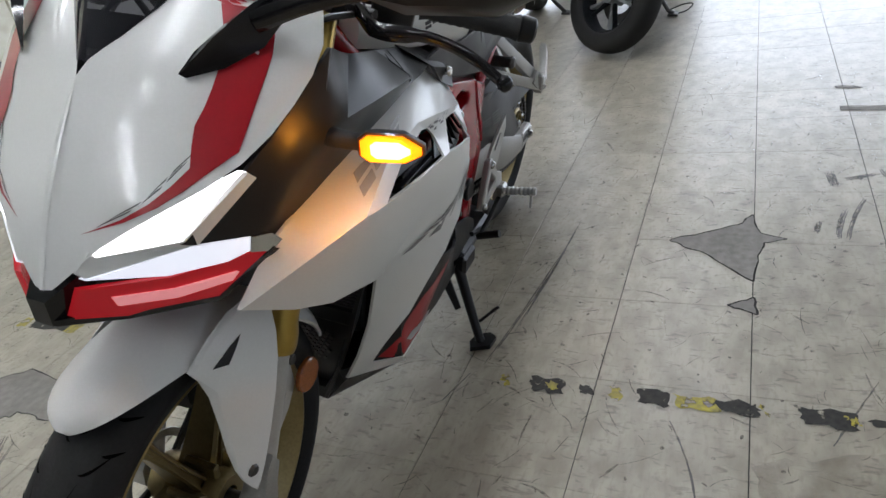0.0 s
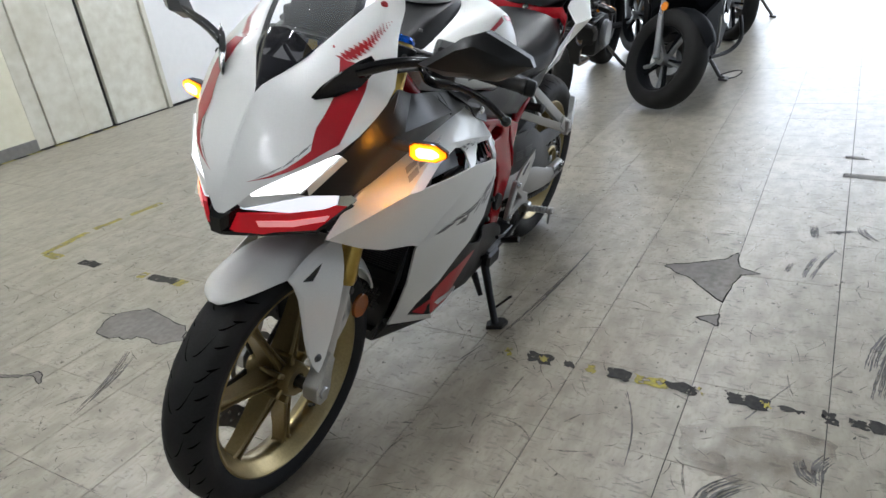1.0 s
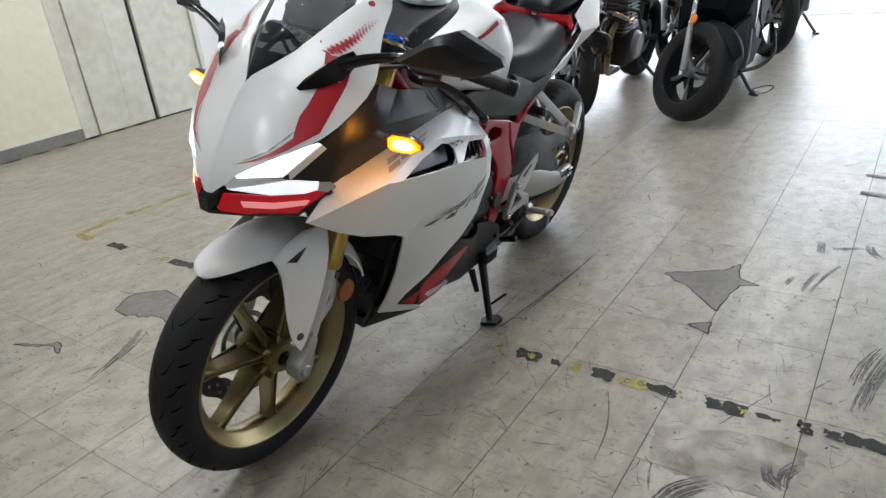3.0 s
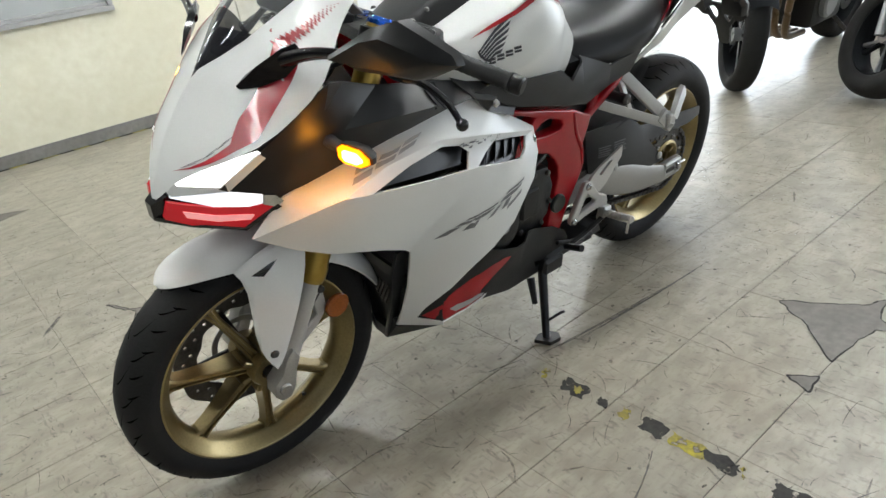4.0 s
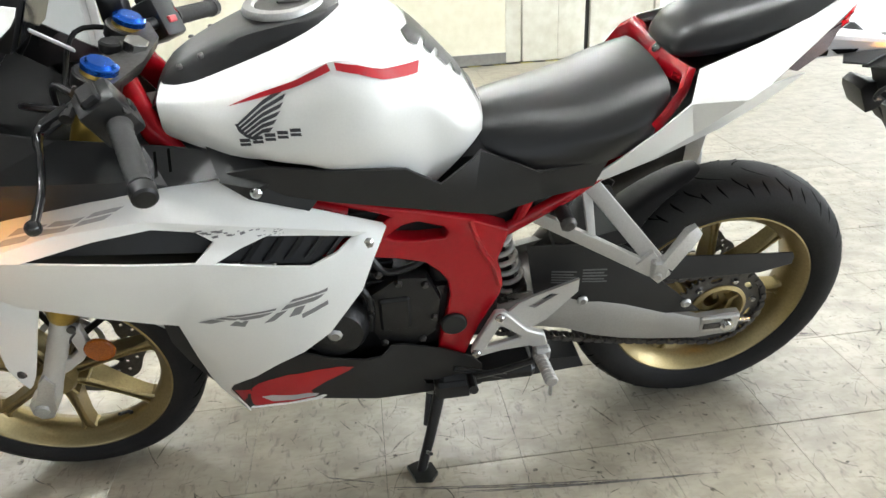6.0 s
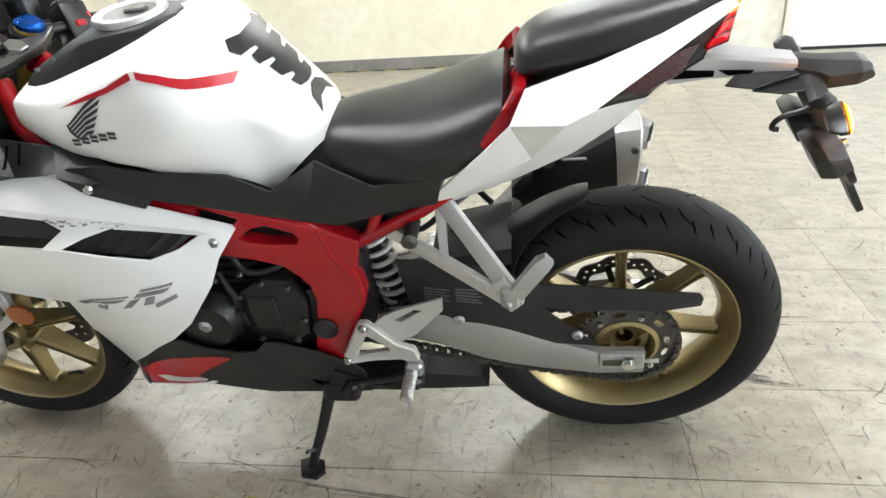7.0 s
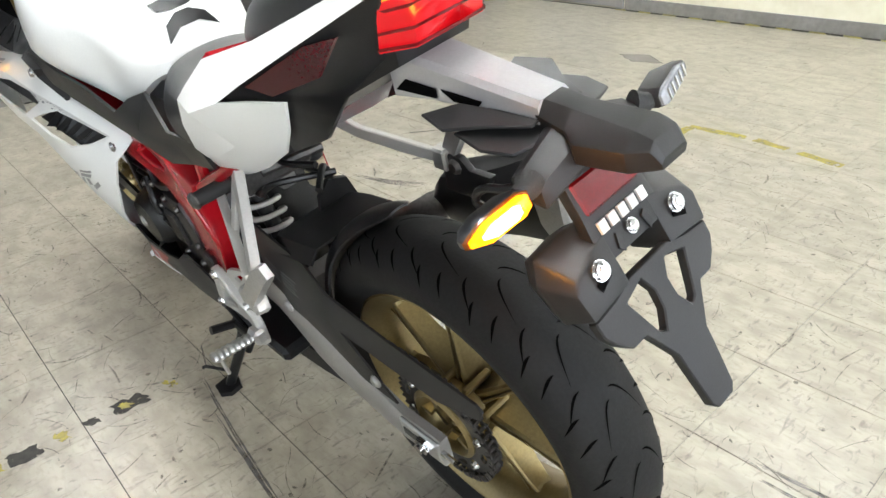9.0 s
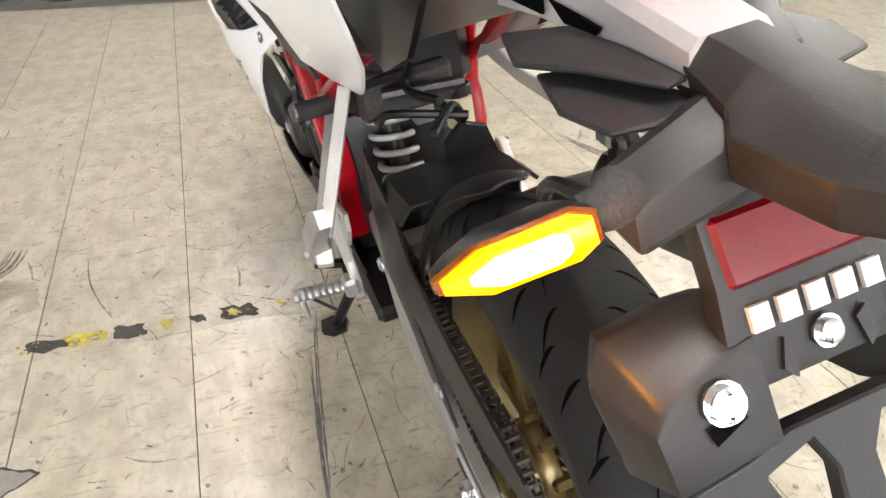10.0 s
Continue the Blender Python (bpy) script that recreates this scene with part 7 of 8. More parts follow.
def pillion_bracket(bm, s):
    if s < 0:
        add_panel(bm, [(0.437, 0.668, 0.128), (0.418, 0.64, 0.13), (0.37, 0.612, 0.15), (0.25, 0.602, 0.165), (0.17, 0.6, 0.176), (0.163, 0.622, 0.176), (0.25, 0.628, 0.165), (0.36, 0.638, 0.148), (0.42, 0.672, 0.13)], 0.012, side=s)
        bevelled(bm, 0.002, 1, 50)
        return
    beam(bm, (0.352, 0.090, 0.705), (0.226, 0.186, 0.560), 0.030, 0.032, 0.016, s)
    beam(bm, (0.448, 0.104, 0.640), (0.235, 0.192, 0.548), 0.024, 0.026, 0.015, s)
    beam(bm, (0.346, 0.096, 0.690), (0.340, 0.148, 0.592), 0.020, 0.014, 0.010, s)
    beam(bm, (0.252, 0.182, 0.575), (0.212, 0.196, 0.532), 0.040, 0.030, 0.020, s)
    bevelled(bm, 0.003, 2, 40)


for s, pl in zip((1, -1), pair("pillion_bracket", pillion_bracket, "alu_paint", None, "silver pillion peg hanger", 30)):
    bm = BM()
    add_box(bm, (-0.016, -0.014, -0.02), (0.016, 0.014, 0.02), 0.004, 1, pose(0.226, s * 0.195, 0.557))
    add_tube(bm, [(0.226, s * 0.2, 0.548), (0.232, s * 0.212, 0.545)], 0.007, 8)
    add_loft(bm, [[Vector(p) for p in r] for r in ([(0.228, s * 0.196, 0.572), (0.205, s * 0.196, 0.556), (0.205, s * 0.21, 0.556), (0.228, s * 0.21, 0.572)], [(0.182, s * 0.178, 0.628), (0.158, s * 0.178, 0.612), (0.158, s * 0.196, 0.612), (0.182, s * 0.196, 0.628)], [(0.165, s * 0.178, 0.636), (0.152, s * 0.178, 0.62), (0.152, s * 0.19, 0.62), (0.165, s * 0.19, 0.636)])])
    if s < 0:
        bmesh.ops.translate(bm, vec=(-0.045, 0.02, 0.048), verts=bm.verts)
    part("pillion_peg", bm, "alu", pl, "folded aluminium pillion peg")
bm = BM()
add_cyl(bm, (0.395, 0.1, 0.65), (0.395, 0.165, 0.652), 0.013, 12, bev=0.002)
part("rubber_stop", bm, "grip", moto)
bm = BM()
add_bolt(bm, (0.395, 0.165, 0.652), (0, 1, 0), 0.012, 0.007)
part("stop_bolt", bm, "steel", moto)
# gear lever
bm = BM()
add_tube(bm, [(0.60, 0.15, 0.30), (0.49, 0.155, 0.262)], 0.006, 8)
add_tube(bm, [(0.43, 0.165, 0.315), (0.50, 0.163, 0.292), (0.567, 0.160, 0.278)], 0.007, 8)
add_tube(bm, [(0.567, 0.155, 0.276), (0.569, 0.21, 0.297)], 0.0095, 10)
part("gear_lever", bm, "black", moto)
bm = BM()
add_box(bm, (0.42, 0.04, 0.225), (0.63, 0.14, 0.26), 0.01, 1)
add_box(bm, (0.56, 0.1, 0.2), (0.64, 0.15, 0.25), 0.008, 1)
part("stand_bracket", bm, "black", moto)
# side stand
bm = BM()
add_tube(bm, [(0.625, 0.125, 0.225), (0.655, 0.17, 0.13), (0.685, 0.212, 0.05)], [0.014, 0.012, 0.011], 12)
add_tube(bm, [(0.668, 0.202, 0.102), (0.667, 0.240, 0.152), (0.664, 0.246, 0.156)], 0.004, 8)
add_tube(bm, [(0.645, 0.105, 0.18), (0.662, 0.143, 0.119)], [0.012, 0.008], 10)
stand = part("side_stand", bm, "black", moto, "black steel side stand")
bm = BM()
foot = [(0.715, 0.195), (0.70, 0.24), (0.665, 0.245), (0.65, 0.225), (0.66, 0.195), (0.69, 0.185)]
v0 = [bm.verts.new((x, y, 0.046 + (y - 0.217) * 0.21)) for x, y in foot]
v1 = [bm.verts.new((x, y, 0.058 + (y - 0.217) * 0.21)) for x, y in foot]
bm.faces.new(v0[::-1])
bm.faces.new(v1)
for k in range(6):
    bm.faces.new((v0[k], v0[(k + 1) % 6], v1[(k + 1) % 6], v1[k]))
part("stand_foot", bm, "black", stand)
# lower guard behind the belly
bm = BM()
add_panel(bm, [(0.56, 0.25, 0.10), (0.30, 0.20, 0.07), (0.285, 0.165, 0.07), (0.40, 0.175, 0.085), (0.56, 0.19, 0.10)], 0.06)
part("exhaust_shield", bm, "dark_grey", moto)

# exhaust on the right
bm = BM()
def can_ring(x, y, top, low, w, slant=0.0):
    """A section of the silencer: a rounded shield, wider at the top."""
    h = top - low
    return [(x + slant * (z - 0.5), y + a * w, low + z * h) for a, z in ((0.15, 1.0), (0.75, 0.93), (1.0, 0.7), (0.85, 0.32), (0.5, 0.06), (0.0, 0.0), (-0.55, 0.08), (-0.9, 0.4), (-0.95, 0.72), (-0.55, 0.97))]


add_loft(bm, [can_ring(0.228, -0.205, 0.535, 0.46, 0.036), can_ring(0.205, -0.208, 0.566, 0.445, 0.044), can_ring(0.13, -0.222, 0.590, 0.445, 0.05), can_ring(0.06, -0.234, 0.624, 0.456, 0.053), can_ring(0.0, -0.243, 0.653, 0.464, 0.056, 0.02)])
can = part("exhaust", bm, "black", moto, "black silencer with a silver end cap", 32)
bm = BM()
add_loft(bm, [can_ring(0.004, -0.243, 0.657, 0.461, 0.059, 0.02), can_ring(-0.012, -0.245, 0.660, 0.462, 0.060, 0.015), can_ring(-0.040, -0.248, 0.660, 0.470, 0.057), can_ring(-0.046, -0.249, 0.652, 0.478, 0.050)])
ec = part("end_cap", bm, "alu", can, "silver silencer end cap", 30)
for z, r in ((0.617, 0.031), (0.508, 0.029)):
    bm = BM()
    add_lathe(bm, [(r * 0.84, -0.01), (r * 0.84, 0.020), (r * 0.92, 0.022), (r * 1.02, 0.018), (r * 1.10, 0.0), (r * 1.10, -0.01)], 6)
    part("outlet", bm, "alu", ec, at=Matrix.Translation((-0.046, -0.244, z)) @ pose(0, 0, 0, 0, 0, 66))
    # Near-black disc paints the shade of the outlet's bore
    bm = BM()
    add_cyl(bm, (-0.046, -0.244, z), (-0.0597, -0.2379, z), r * 0.85, 20)
    part("outlet_bore", bm, "groove", ec)
for x, y, z in ((-0.030, -0.190, 0.606), (-0.026, -0.203, 0.500)):
    bm = BM()
    add_bolt(bm, (x, y, z), (0, 1, 0.1), 0.007, 0.005)
    part("can_bolt", bm, "steel", can)
bm = BM()
add_plate(bm, [(0.185, 0.54), (0.182, 0.59), (0.165, 0.617), (0.138, 0.617), (0.118, 0.598), (0.07, 0.60), (0.085, 0.57), (0.115, 0.545)], -0.184, -0.170)
bevelled(bm, 0.003, 2, 40)
part("can_mount", bm, "black", can)
bm = BM()
add_bolt(bm, (0.150, -0.169, 0.598), (0, 1, 0.1), 0.011, 0.007)
part("can_bolt", bm, "steel", can)
bm = BM()
add_tube(bm, curve([(0.21, -0.205, 0.50), (0.28, -0.14, 0.46), (0.36, -0.1, 0.40), (0.48, -0.05, 0.30), (0.8, -0.06, 0.24)], 6), 0.028, 14)
part("exhaust_pipe", bm, "steel", can)

# ---- number plate carrier ----
M["pale"] = node_mat("pale_raised_print", (0.62, 0.62, 0.6), 0.45, 0, 0.1, 300)
def bar_ring(x, zt, zb, w):
    return [(x, -w, zt - 0.006), (x, -w * 0.8, zt), (x, w * 0.8, zt), (x, w, zt - 0.006), (x, w, zb), (x, -w, zb)]


bm = BM()
add_loft(bm, [bar_ring(-0.03, 0.91, 0.857, 0.031), bar_ring(-0.09, 0.903, 0.863, 0.029), bar_ring(-0.16, 0.893, 0.863, 0.025), bar_ring(-0.225, 0.884, 0.862, 0.022)])
carrier = part("tail_bar", bm, "silver", moto, "silver number plate carrier arm", 30)
for s in (1, -1):
    # Near-black panels on the arm paint the shade of its open windows
    for tri_ in ([(-0.036, 0.866), (-0.054, 0.88), (-0.099, 0.877), (-0.099, 0.867)], [(-0.105, 0.877), (-0.16, 0.874), (-0.156, 0.869), (-0.122, 0.867)]):
        y = 0.0295 if tri_[0][0] > -0.1 else 0.0278
        bm = BM()
        add_panel(bm, [(x, z, y + 0.02 * (x + 0.1) + 0.002) for x, z in tri_], 0.002, side=s)
        part("arm_window", bm, "groove", carrier)
bm = BM()
def tray_ring(x, zt, ze, zb, w, wt):
    """Half-round by facets: flat top, sloping shoulders, steep sides drawn in below."""
    return [(x, -w * 0.86, zb), (x, -w, ze), (x, -wt, zt), (x, wt, zt), (x, w, ze), (x, w * 0.86, zb)]


add_loft(bm, [tray_ring(-0.206, 0.885, 0.874, 0.858, 0.021, 0.014), tray_ring(-0.236, 0.883, 0.869, 0.846, 0.024, 0.013), tray_ring(-0.256, 0.880, 0.866, 0.840, 0.027, 0.012), tray_ring(-0.271, 0.879, 0.862, 0.839, 0.038, 0.013), tray_ring(-0.320, 0.877, 0.864, 0.842, 0.033, 0.017), tray_ring(-0.337, 0.872, 0.864, 0.844, 0.022, 0.016), tray_ring(-0.346, 0.858, 0.853, 0.847, 0.019, 0.014)])
bevelled(bm, 0.0018, 2, 12)
part("plate_lamp_housing", bm, "dark_grey", carrier, "matt black plate lamp housing", 12)
for s in (1, -1):
    bm = BM()
    add_loft(bm, [[(-0.228, s * 0.018, 0.836), (-0.228, s * 0.018, 0.862), (-0.240, s * 0.018, 0.867), (-0.268, s * 0.018, 0.859), (-0.273, s * 0.018, 0.832)], [(-0.233, s * 0.077, 0.820), (-0.233, s * 0.077, 0.840), (-0.244, s * 0.077, 0.846), (-0.267, s * 0.077, 0.840), (-0.273, s * 0.077, 0.818)]])
    bevelled(bm, 0.004, 2, 30)
    part("indicator_mount", bm, "dark_grey", carrier, "", 14)
def fin(bm, s, pts, thick=0.0035):
    up = [bm.verts.new((x, s * y, z)) for x, y, z in pts]
    dn = [bm.verts.new((x, s * y, z - thick)) for x, y, z in pts]
    n = len(pts)
    bm.faces.new(up)
    bm.faces.new(dn[::-1])
    for k in range(n):
        bm.faces.new((up[k], up[(k + 1) % n], dn[(k + 1) % n], dn[k]))


for s in (1, -1):
    for pts in ([(-0.109, 0.063, 0.868), (-0.131, 0.03, 0.869), (-0.181, 0.024, 0.869), (-0.225, 0.022, 0.868), (-0.227, 0.034, 0.868), (-0.186, 0.052, 0.867), (-0.15, 0.074, 0.866)], [(-0.151, 0.062, 0.857), (-0.168, 0.035, 0.858), (-0.221, 0.019, 0.858), (-0.234, 0.022, 0.858), (-0.235, 0.046, 0.856), (-0.228, 0.064, 0.855), (-0.195, 0.072, 0.855)]):
        bm = BM()
        fin(bm, s, [(x, y if s > 0 else y + 0.3 * (y - 0.02), z) for x, y, z in pts])
        bevelled(bm, 0.0012, 1, 40)
        part("fin", bm, "dark_grey", carrier, "thin black winglet")
for s in (1, -1):
    indicator(carrier, (-0.265, s * 0.093, 0.842 if s > 0 else 0.836), (-0.256, s * 0.163 + (0.012 if s < 0 else 0), 0.832 if s > 0 else 0.851), (-0.95, s * 0.14, 0.2), 0.0112, "amber_glow" if s > 0 else "clear_lens", "lit amber rear indicator" if s > 0 else "clear rear indicator", (-0.255, s * 0.076, 0.842))
# plate bracket, tilted back
PB = Matrix.Translation((-0.262, 0, 0.80)) @ pose(0, 0, 0, 0, 31, 0)


def tilted(bm, outline, x0, x1, holes=()):
    """(y, down) outlines on the bracket's plane."""
    b2 = BM()
    add_plate(b2, [(y, -d) for y, d in outline], x0, x1, [[(y, -d) for y, d in h] for h in holes])
    bmesh.ops.transform(b2, matrix=PB @ pose(0, 0, 0, 0, 0, 90), verts=b2.verts)
    tmp = bpy.data.meshes.new("tmp")
    b2.to_mesh(tmp)
    b2.free()
    bm.from_mesh(tmp)
    bpy.data.meshes.remove(tmp)


bm = BM()
tilted(bm, [(0.046, -0.03), (0.046, 0.016), (0.05, 0.058), (0.044, 0.066), (-0.044, 0.066), (-0.05, 0.058), (-0.046, 0.016), (-0.046, -0.03)], 0.0, 0.014)
bevelled(bm, 0.003, 2, 40)
bracket = part("plate_bracket", bm, "dark_grey", carrier, "matt black empty number plate bracket", 30)
for s in (1, -1):
    bm = BM()
    add_loft(bm, [[PB @ Vector((-h, s * y, -d)) for y, d in ring] for h, ring in ((-0.034, ((0.030, 0.024), (0.055, 0.022), (0.090, 0.026), (0.098, 0.046), (0.092, 0.085), (0.030, 0.088))), (-0.014, ((0.032, 0.021), (0.055, 0.021), (0.095, 0.025), (0.106, 0.047), (0.100, 0.092), (0.032, 0.094))), (0.015, ((0.034, 0.040), (0.058, 0.044), (0.086, 0.058), (0.093, 0.068), (0.090, 0.098), (0.034, 0.092))))])
    bevelled(bm, 0.003, 2, 25)
    part("lobe", bm, "dark_grey", bracket, "", 30)
    bm = BM()
    tilted(bm, [(s * y, d) for y, d in ((0.016, 0.05), (0.022, 0.046), (0.026, 0.06), (0.02, 0.066))], 0.014, 0.0165)
    part("rib", bm, "dark_grey", bracket)
bm = BM()
stay_half = [(0.030, 0.088), (0.060, 0.096), (0.090, 0.099), (0.089, 0.116), (0.080, 0.130), (0.066, 0.143), (0.047, 0.143), (0.041, 0.153), (0.025, 0.182), (0.024, 0.196), (0.019, 0.246), (0.012, 0.254)]
tilted(bm, stay_half + [(-y, d) for y, d in stay_half[::-1]], 0.001, 0.013,
       [[(s * y, d) for y, d in ((0.047, 0.106), (0.020, 0.098), (0.011, 0.116), (0.012, 0.136), (0.022, 0.154), (0.030, 0.150))][::s] for s in (1, -1)] + [[(0.028, 0.072), (-0.028, 0.072), (-0.020, 0.086), (0.020, 0.086)]])
bevelled(bm, 0.0015, 1, 40)
part("plate_stay", bm, "dark_grey", bracket, "", 30)
for s in (1, -1):
    bm = BM()
    b2 = PB @ Vector((-0.017, s * 0.06, -0.062))
    nrm = (PB.to_3x3() @ Vector((-1, 0, 0)))
    add_tube(bm, [b2, b2 + nrm * 0.002, b2 + nrm * 0.002, b2 + nrm * 0.006, b2 + nrm * 0.007, b2 + nrm * 0.004], [0.0105, 0.0105, 0.0085, 0.0085, 0.005, 0.003], 12)
    part("plate_bolt", bm, "chrome", bracket, "bright plated bolt")
    # Slot as a thin near-black plate, its shade put into the colour
    bm = BM()
    tilted(bm, [(s * 0.052, 0.066), (s * 0.07, 0.072), (s * 0.068, 0.08), (s * 0.05, 0.073)], 0.0165, 0.0172)
    part("slot", bm, "groove", bracket)
bm = BM()
b2 = PB @ Vector((-0.015, 0, -0.051))
add_tube(bm, [b2, b2 + nrm * 0.002, b2 + nrm * 0.002, b2 + nrm * 0.005, b2 + nrm * 0.006], [0.008, 0.008, 0.006, 0.006, 0.004], 12)
part("plate_bolt", bm, "chrome", bracket)
bm = BM()
tilted(bm, [(0.042, -0.016), (0.040, 0.019), (-0.040, 0.019), (-0.042, -0.016)], 0.008, 0.0165)
bevelled(bm, 0.003, 1, 40)
part("rear_reflector", bm, "red_lens", bracket, "red rear reflector", 30)
for k in range(5):
    y = -0.030 + 0.015 * k
    bm = BM()
    tilted(bm, [(y - 0.0052, 0.0275), (y + 0.0052, 0.0275), (y + 0.0052, 0.0395), (y - 0.0052, 0.0395)], 0.0135, 0.0168)
    part("lettering_bar", bm, "pale", bracket)
bm = BM()
add_tube(bm, curve([(-0.245, 0.072, 0.834), (-0.225, 0.077, 0.826), (-0.205, 0.08, 0.822), (-0.19, 0.08, 0.812), (-0.186, 0.08, 0.8), (-0.196, 0.08, 0.797)], 4), 0.0045, 8)
part("bag_hook", bm, "black", carrier)

# no piece lies deeper than thing, part and sub-part
for ob in list(moto.children_recursive):
    while ob.parent.parent is not None and ob.parent.parent.parent is not None:
        up = ob.parent
        ob.matrix_basis = up.matrix_basis @ ob.matrix_basis
        ob.parent = up.parent

# ---- the other vehicles, parked behind ----
M["bike_dark"] = node_mat("dark_grey_bike_paint", (0.010, 0.011, 0.013), 0.6, 0.0, 0.2, 100, None, 5, 0, 0.0, 0.06)
M["bike_grey"] = node_mat("silver_bike_paint", (0.35, 0.36, 0.37), 0.3, 0.6, 0.15, 100, None, 6, 0, 0.4)
M["bronze"] = node_mat("bronze_header_pipe", (0.28, 0.19, 0.11), 0.35, 0.9, 0.3, 60, None, 12)
M["orange"] = node_mat("orange_lens", (0.8, 0.25, 0.02), 0.2)


def plain_wheel(parent, name, R, w, rim, centre, spokes=5, steer=0.0, camber=0.0, tyre_label="worn black tyre"):
    wheel = new(name)
    wheel.parent = parent
    wheel.matrix_local = Matrix.Translation(centre) @ pose(0, 0, 0, 0, 0, steer) @ pose(0, 0, 0, -camber, 0, 0)
    bm = BM()
    prof = []
    for k in range(11):
        a = math.pi * k / 10
        prof.append((R - 0.045 * (1 - math.sin(a)) ** 1.2, -0.5 * w * math.cos(a)))
    prof += [(rim + 0.02, 0.47 * w), (rim, 0.38 * w), (rim, -0.38 * w), (rim + 0.02, -0.47 * w)]
    add_lathe(bm, prof, 56)
    part("tyre", bm, "rubber", wheel, tyre_label, 60)
    bm = BM()
    add_lathe(bm, [(rim + 0.008, 0.36 * w), (rim - 0.006, 0.36 * w), (rim - 0.02, 0.1 * w), (rim - 0.02, -0.1 * w), (rim - 0.006, -0.36 * w), (rim + 0.008, -0.36 * w)], 48)
    part("rim", bm, "bike_dark", wheel)
    bm = BM()
    add_lathe(bm, [(0.012, -0.05), (0.035, -0.05), (0.035, 0.05), (0.012, 0.05)], 24)
    part("hub", bm, "bike_grey", wheel)
    for k in range(spokes):
        for d in (-7, 7):
            bm = BM()
            add_loft(bm, [[(r, -0.012, -h), (r, 0.012, -h), (r, 0.012, h), (r, -0.012, h)] for r, h in ((0.03, 0.008), (rim * 0.6, 0.006), (rim - 0.012, 0.009))])
            part("spoke", bm, "bike_grey" if d > 0 else "bike_dark", wheel, at=pose(0, 0, 0, 0, 360 / spokes * k + d, 0))
    n = 40
    bm = BM()
    hole = [[(0.075 * math.cos(2 * math.pi * k / 32), 0.075 * math.sin(2 * math.pi * k / 32)) for k in range(32)]]
    add_plate(bm, [(0.125 * math.cos(2 * math.pi * k / n), 0.125 * math.sin(2 * math.pi * k / n)) for k in range(n)], 0.05, 0.054, hole)
    part("brake_disc", bm, "steel", wheel)
    return wheel


def naked_bike(m, label):
    b = thing("motorcycle", label, "motorcycle", m)
    plain_wheel(b, "front_wheel", 0.30, 0.12, 0.22, (0, 0, 0.30), 5, 38)
    plain_wheel(b, "rear_wheel", 0.31, 0.16, 0.22, (-1.38, 0, 0.31), 5)
    S = pose(-0.03, 0, 0, 0, 0, 38) @ pose(0.03, 0, 0)
    for s in (1, -1):
        bm = BM()
        add_tube(bm, [S @ Vector((0.0, s * 0.1, 0.28)), S @ Vector((-0.12, s * 0.1, 0.55))], 0.024, 12)
        sl = part("fork_slider", bm, "bike_grey", b, "silver fork slider")
        bm = BM()
        add_tube(bm, [S @ Vector((-0.12, s * 0.1, 0.55)), S @ Vector((-0.30, s * 0.1, 0.95))], 0.02, 12)
        part("fork_tube", bm, "chrome", b)
        bm = BM()
        add_box(bm, (-0.06, s * 0.085 - 0.02, 0.36), (-0.0, s * 0.085 + 0.02, 0.46), 0.01, 1, S)
        part("brake_caliper", bm, "black", sl)
    bm = BM()
    rings = []
    for a in (40, 60, 85, 110, 135, 150):
        r = radians(a)
        rings.append([S @ Vector((0.325 * math.cos(r), y, 0.30 + 0.325 * math.sin(r) - 0.03 * (abs(y) / 0.07) ** 2)) for y in (-0.07, -0.045, 0, 0.045, 0.07)])
    add_loft(bm, rings, False, False)
    soft(part("front_fender", bm, "bike_dark", b, "dark front mudguard", 50), 1, 80)
    bm = BM()
    add_box(bm, (-0.95, -0.16, 0.24), (-0.52, 0.16, 0.50), 0.03, 2)
    add_box(bm, (-0.62, -0.15, 0.46), (-0.38, 0.15, 0.72), 0.02, 2, pose(0, 0, 0))
    eng = part("engine", bm, "engine", b, "black engine with silver covers")
    for s in (1, -1):
        bm = BM()
        add_cyl(bm, (-0.66, s * 0.15, 0.38), (-0.66, s * 0.2, 0.38), 0.09, 28, bev=0.012)
        part("engine_cover", bm, "bike_grey", eng)
    for k in range(9):
        bm = BM()
        add_box(bm, (-0.63, -0.165, 0.49 + 0.024 * k), (-0.37, 0.165, 0.497 + 0.024 * k), 0.002)
        part("cooling_fin", bm, "steel", eng)
    for y in (-0.1, -0.035, 0.035, 0.1):
        bm = BM()
        add_tube(bm, curve([(-0.4, y, 0.55), (-0.31, y, 0.5), (-0.3, y, 0.35), (-0.4, y * 0.8, 0.22), (-0.7, y * 0.6, 0.18)], 5), 0.02, 10)
        part("header_pipe", bm, "bronze", b)
    bm = BM()
    add_tube(bm, [(-0.7, -0.05, 0.2), (-0.95, -0.16, 0.24), (-1.05, -0.2, 0.32), (-1.45, -0.22, 0.42)], [0.03, 0.03, 0.05, 0.055], 14)
    part("silencer", bm, "chrome", b)
    bm = BM()
    rings = [[(x, y * w, z0 + z * h) for y, z in ((-0.8, 0), (-1, 0.4), (-0.7, 0.9), (0, 1), (0.7, 0.9), (1, 0.4), (0.8, 0))] for x, w, z0, h in ((-0.3, 0.08, 0.85, 0.1), (-0.45, 0.15, 0.78, 0.24), (-0.65, 0.16, 0.76, 0.26), (-0.82, 0.1, 0.76, 0.12))]
    add_loft(bm, rings)
    soft(part("fuel_tank", bm, "bike_dark", b, "dark fuel tank", 50), 1, 60)
    bm = BM()
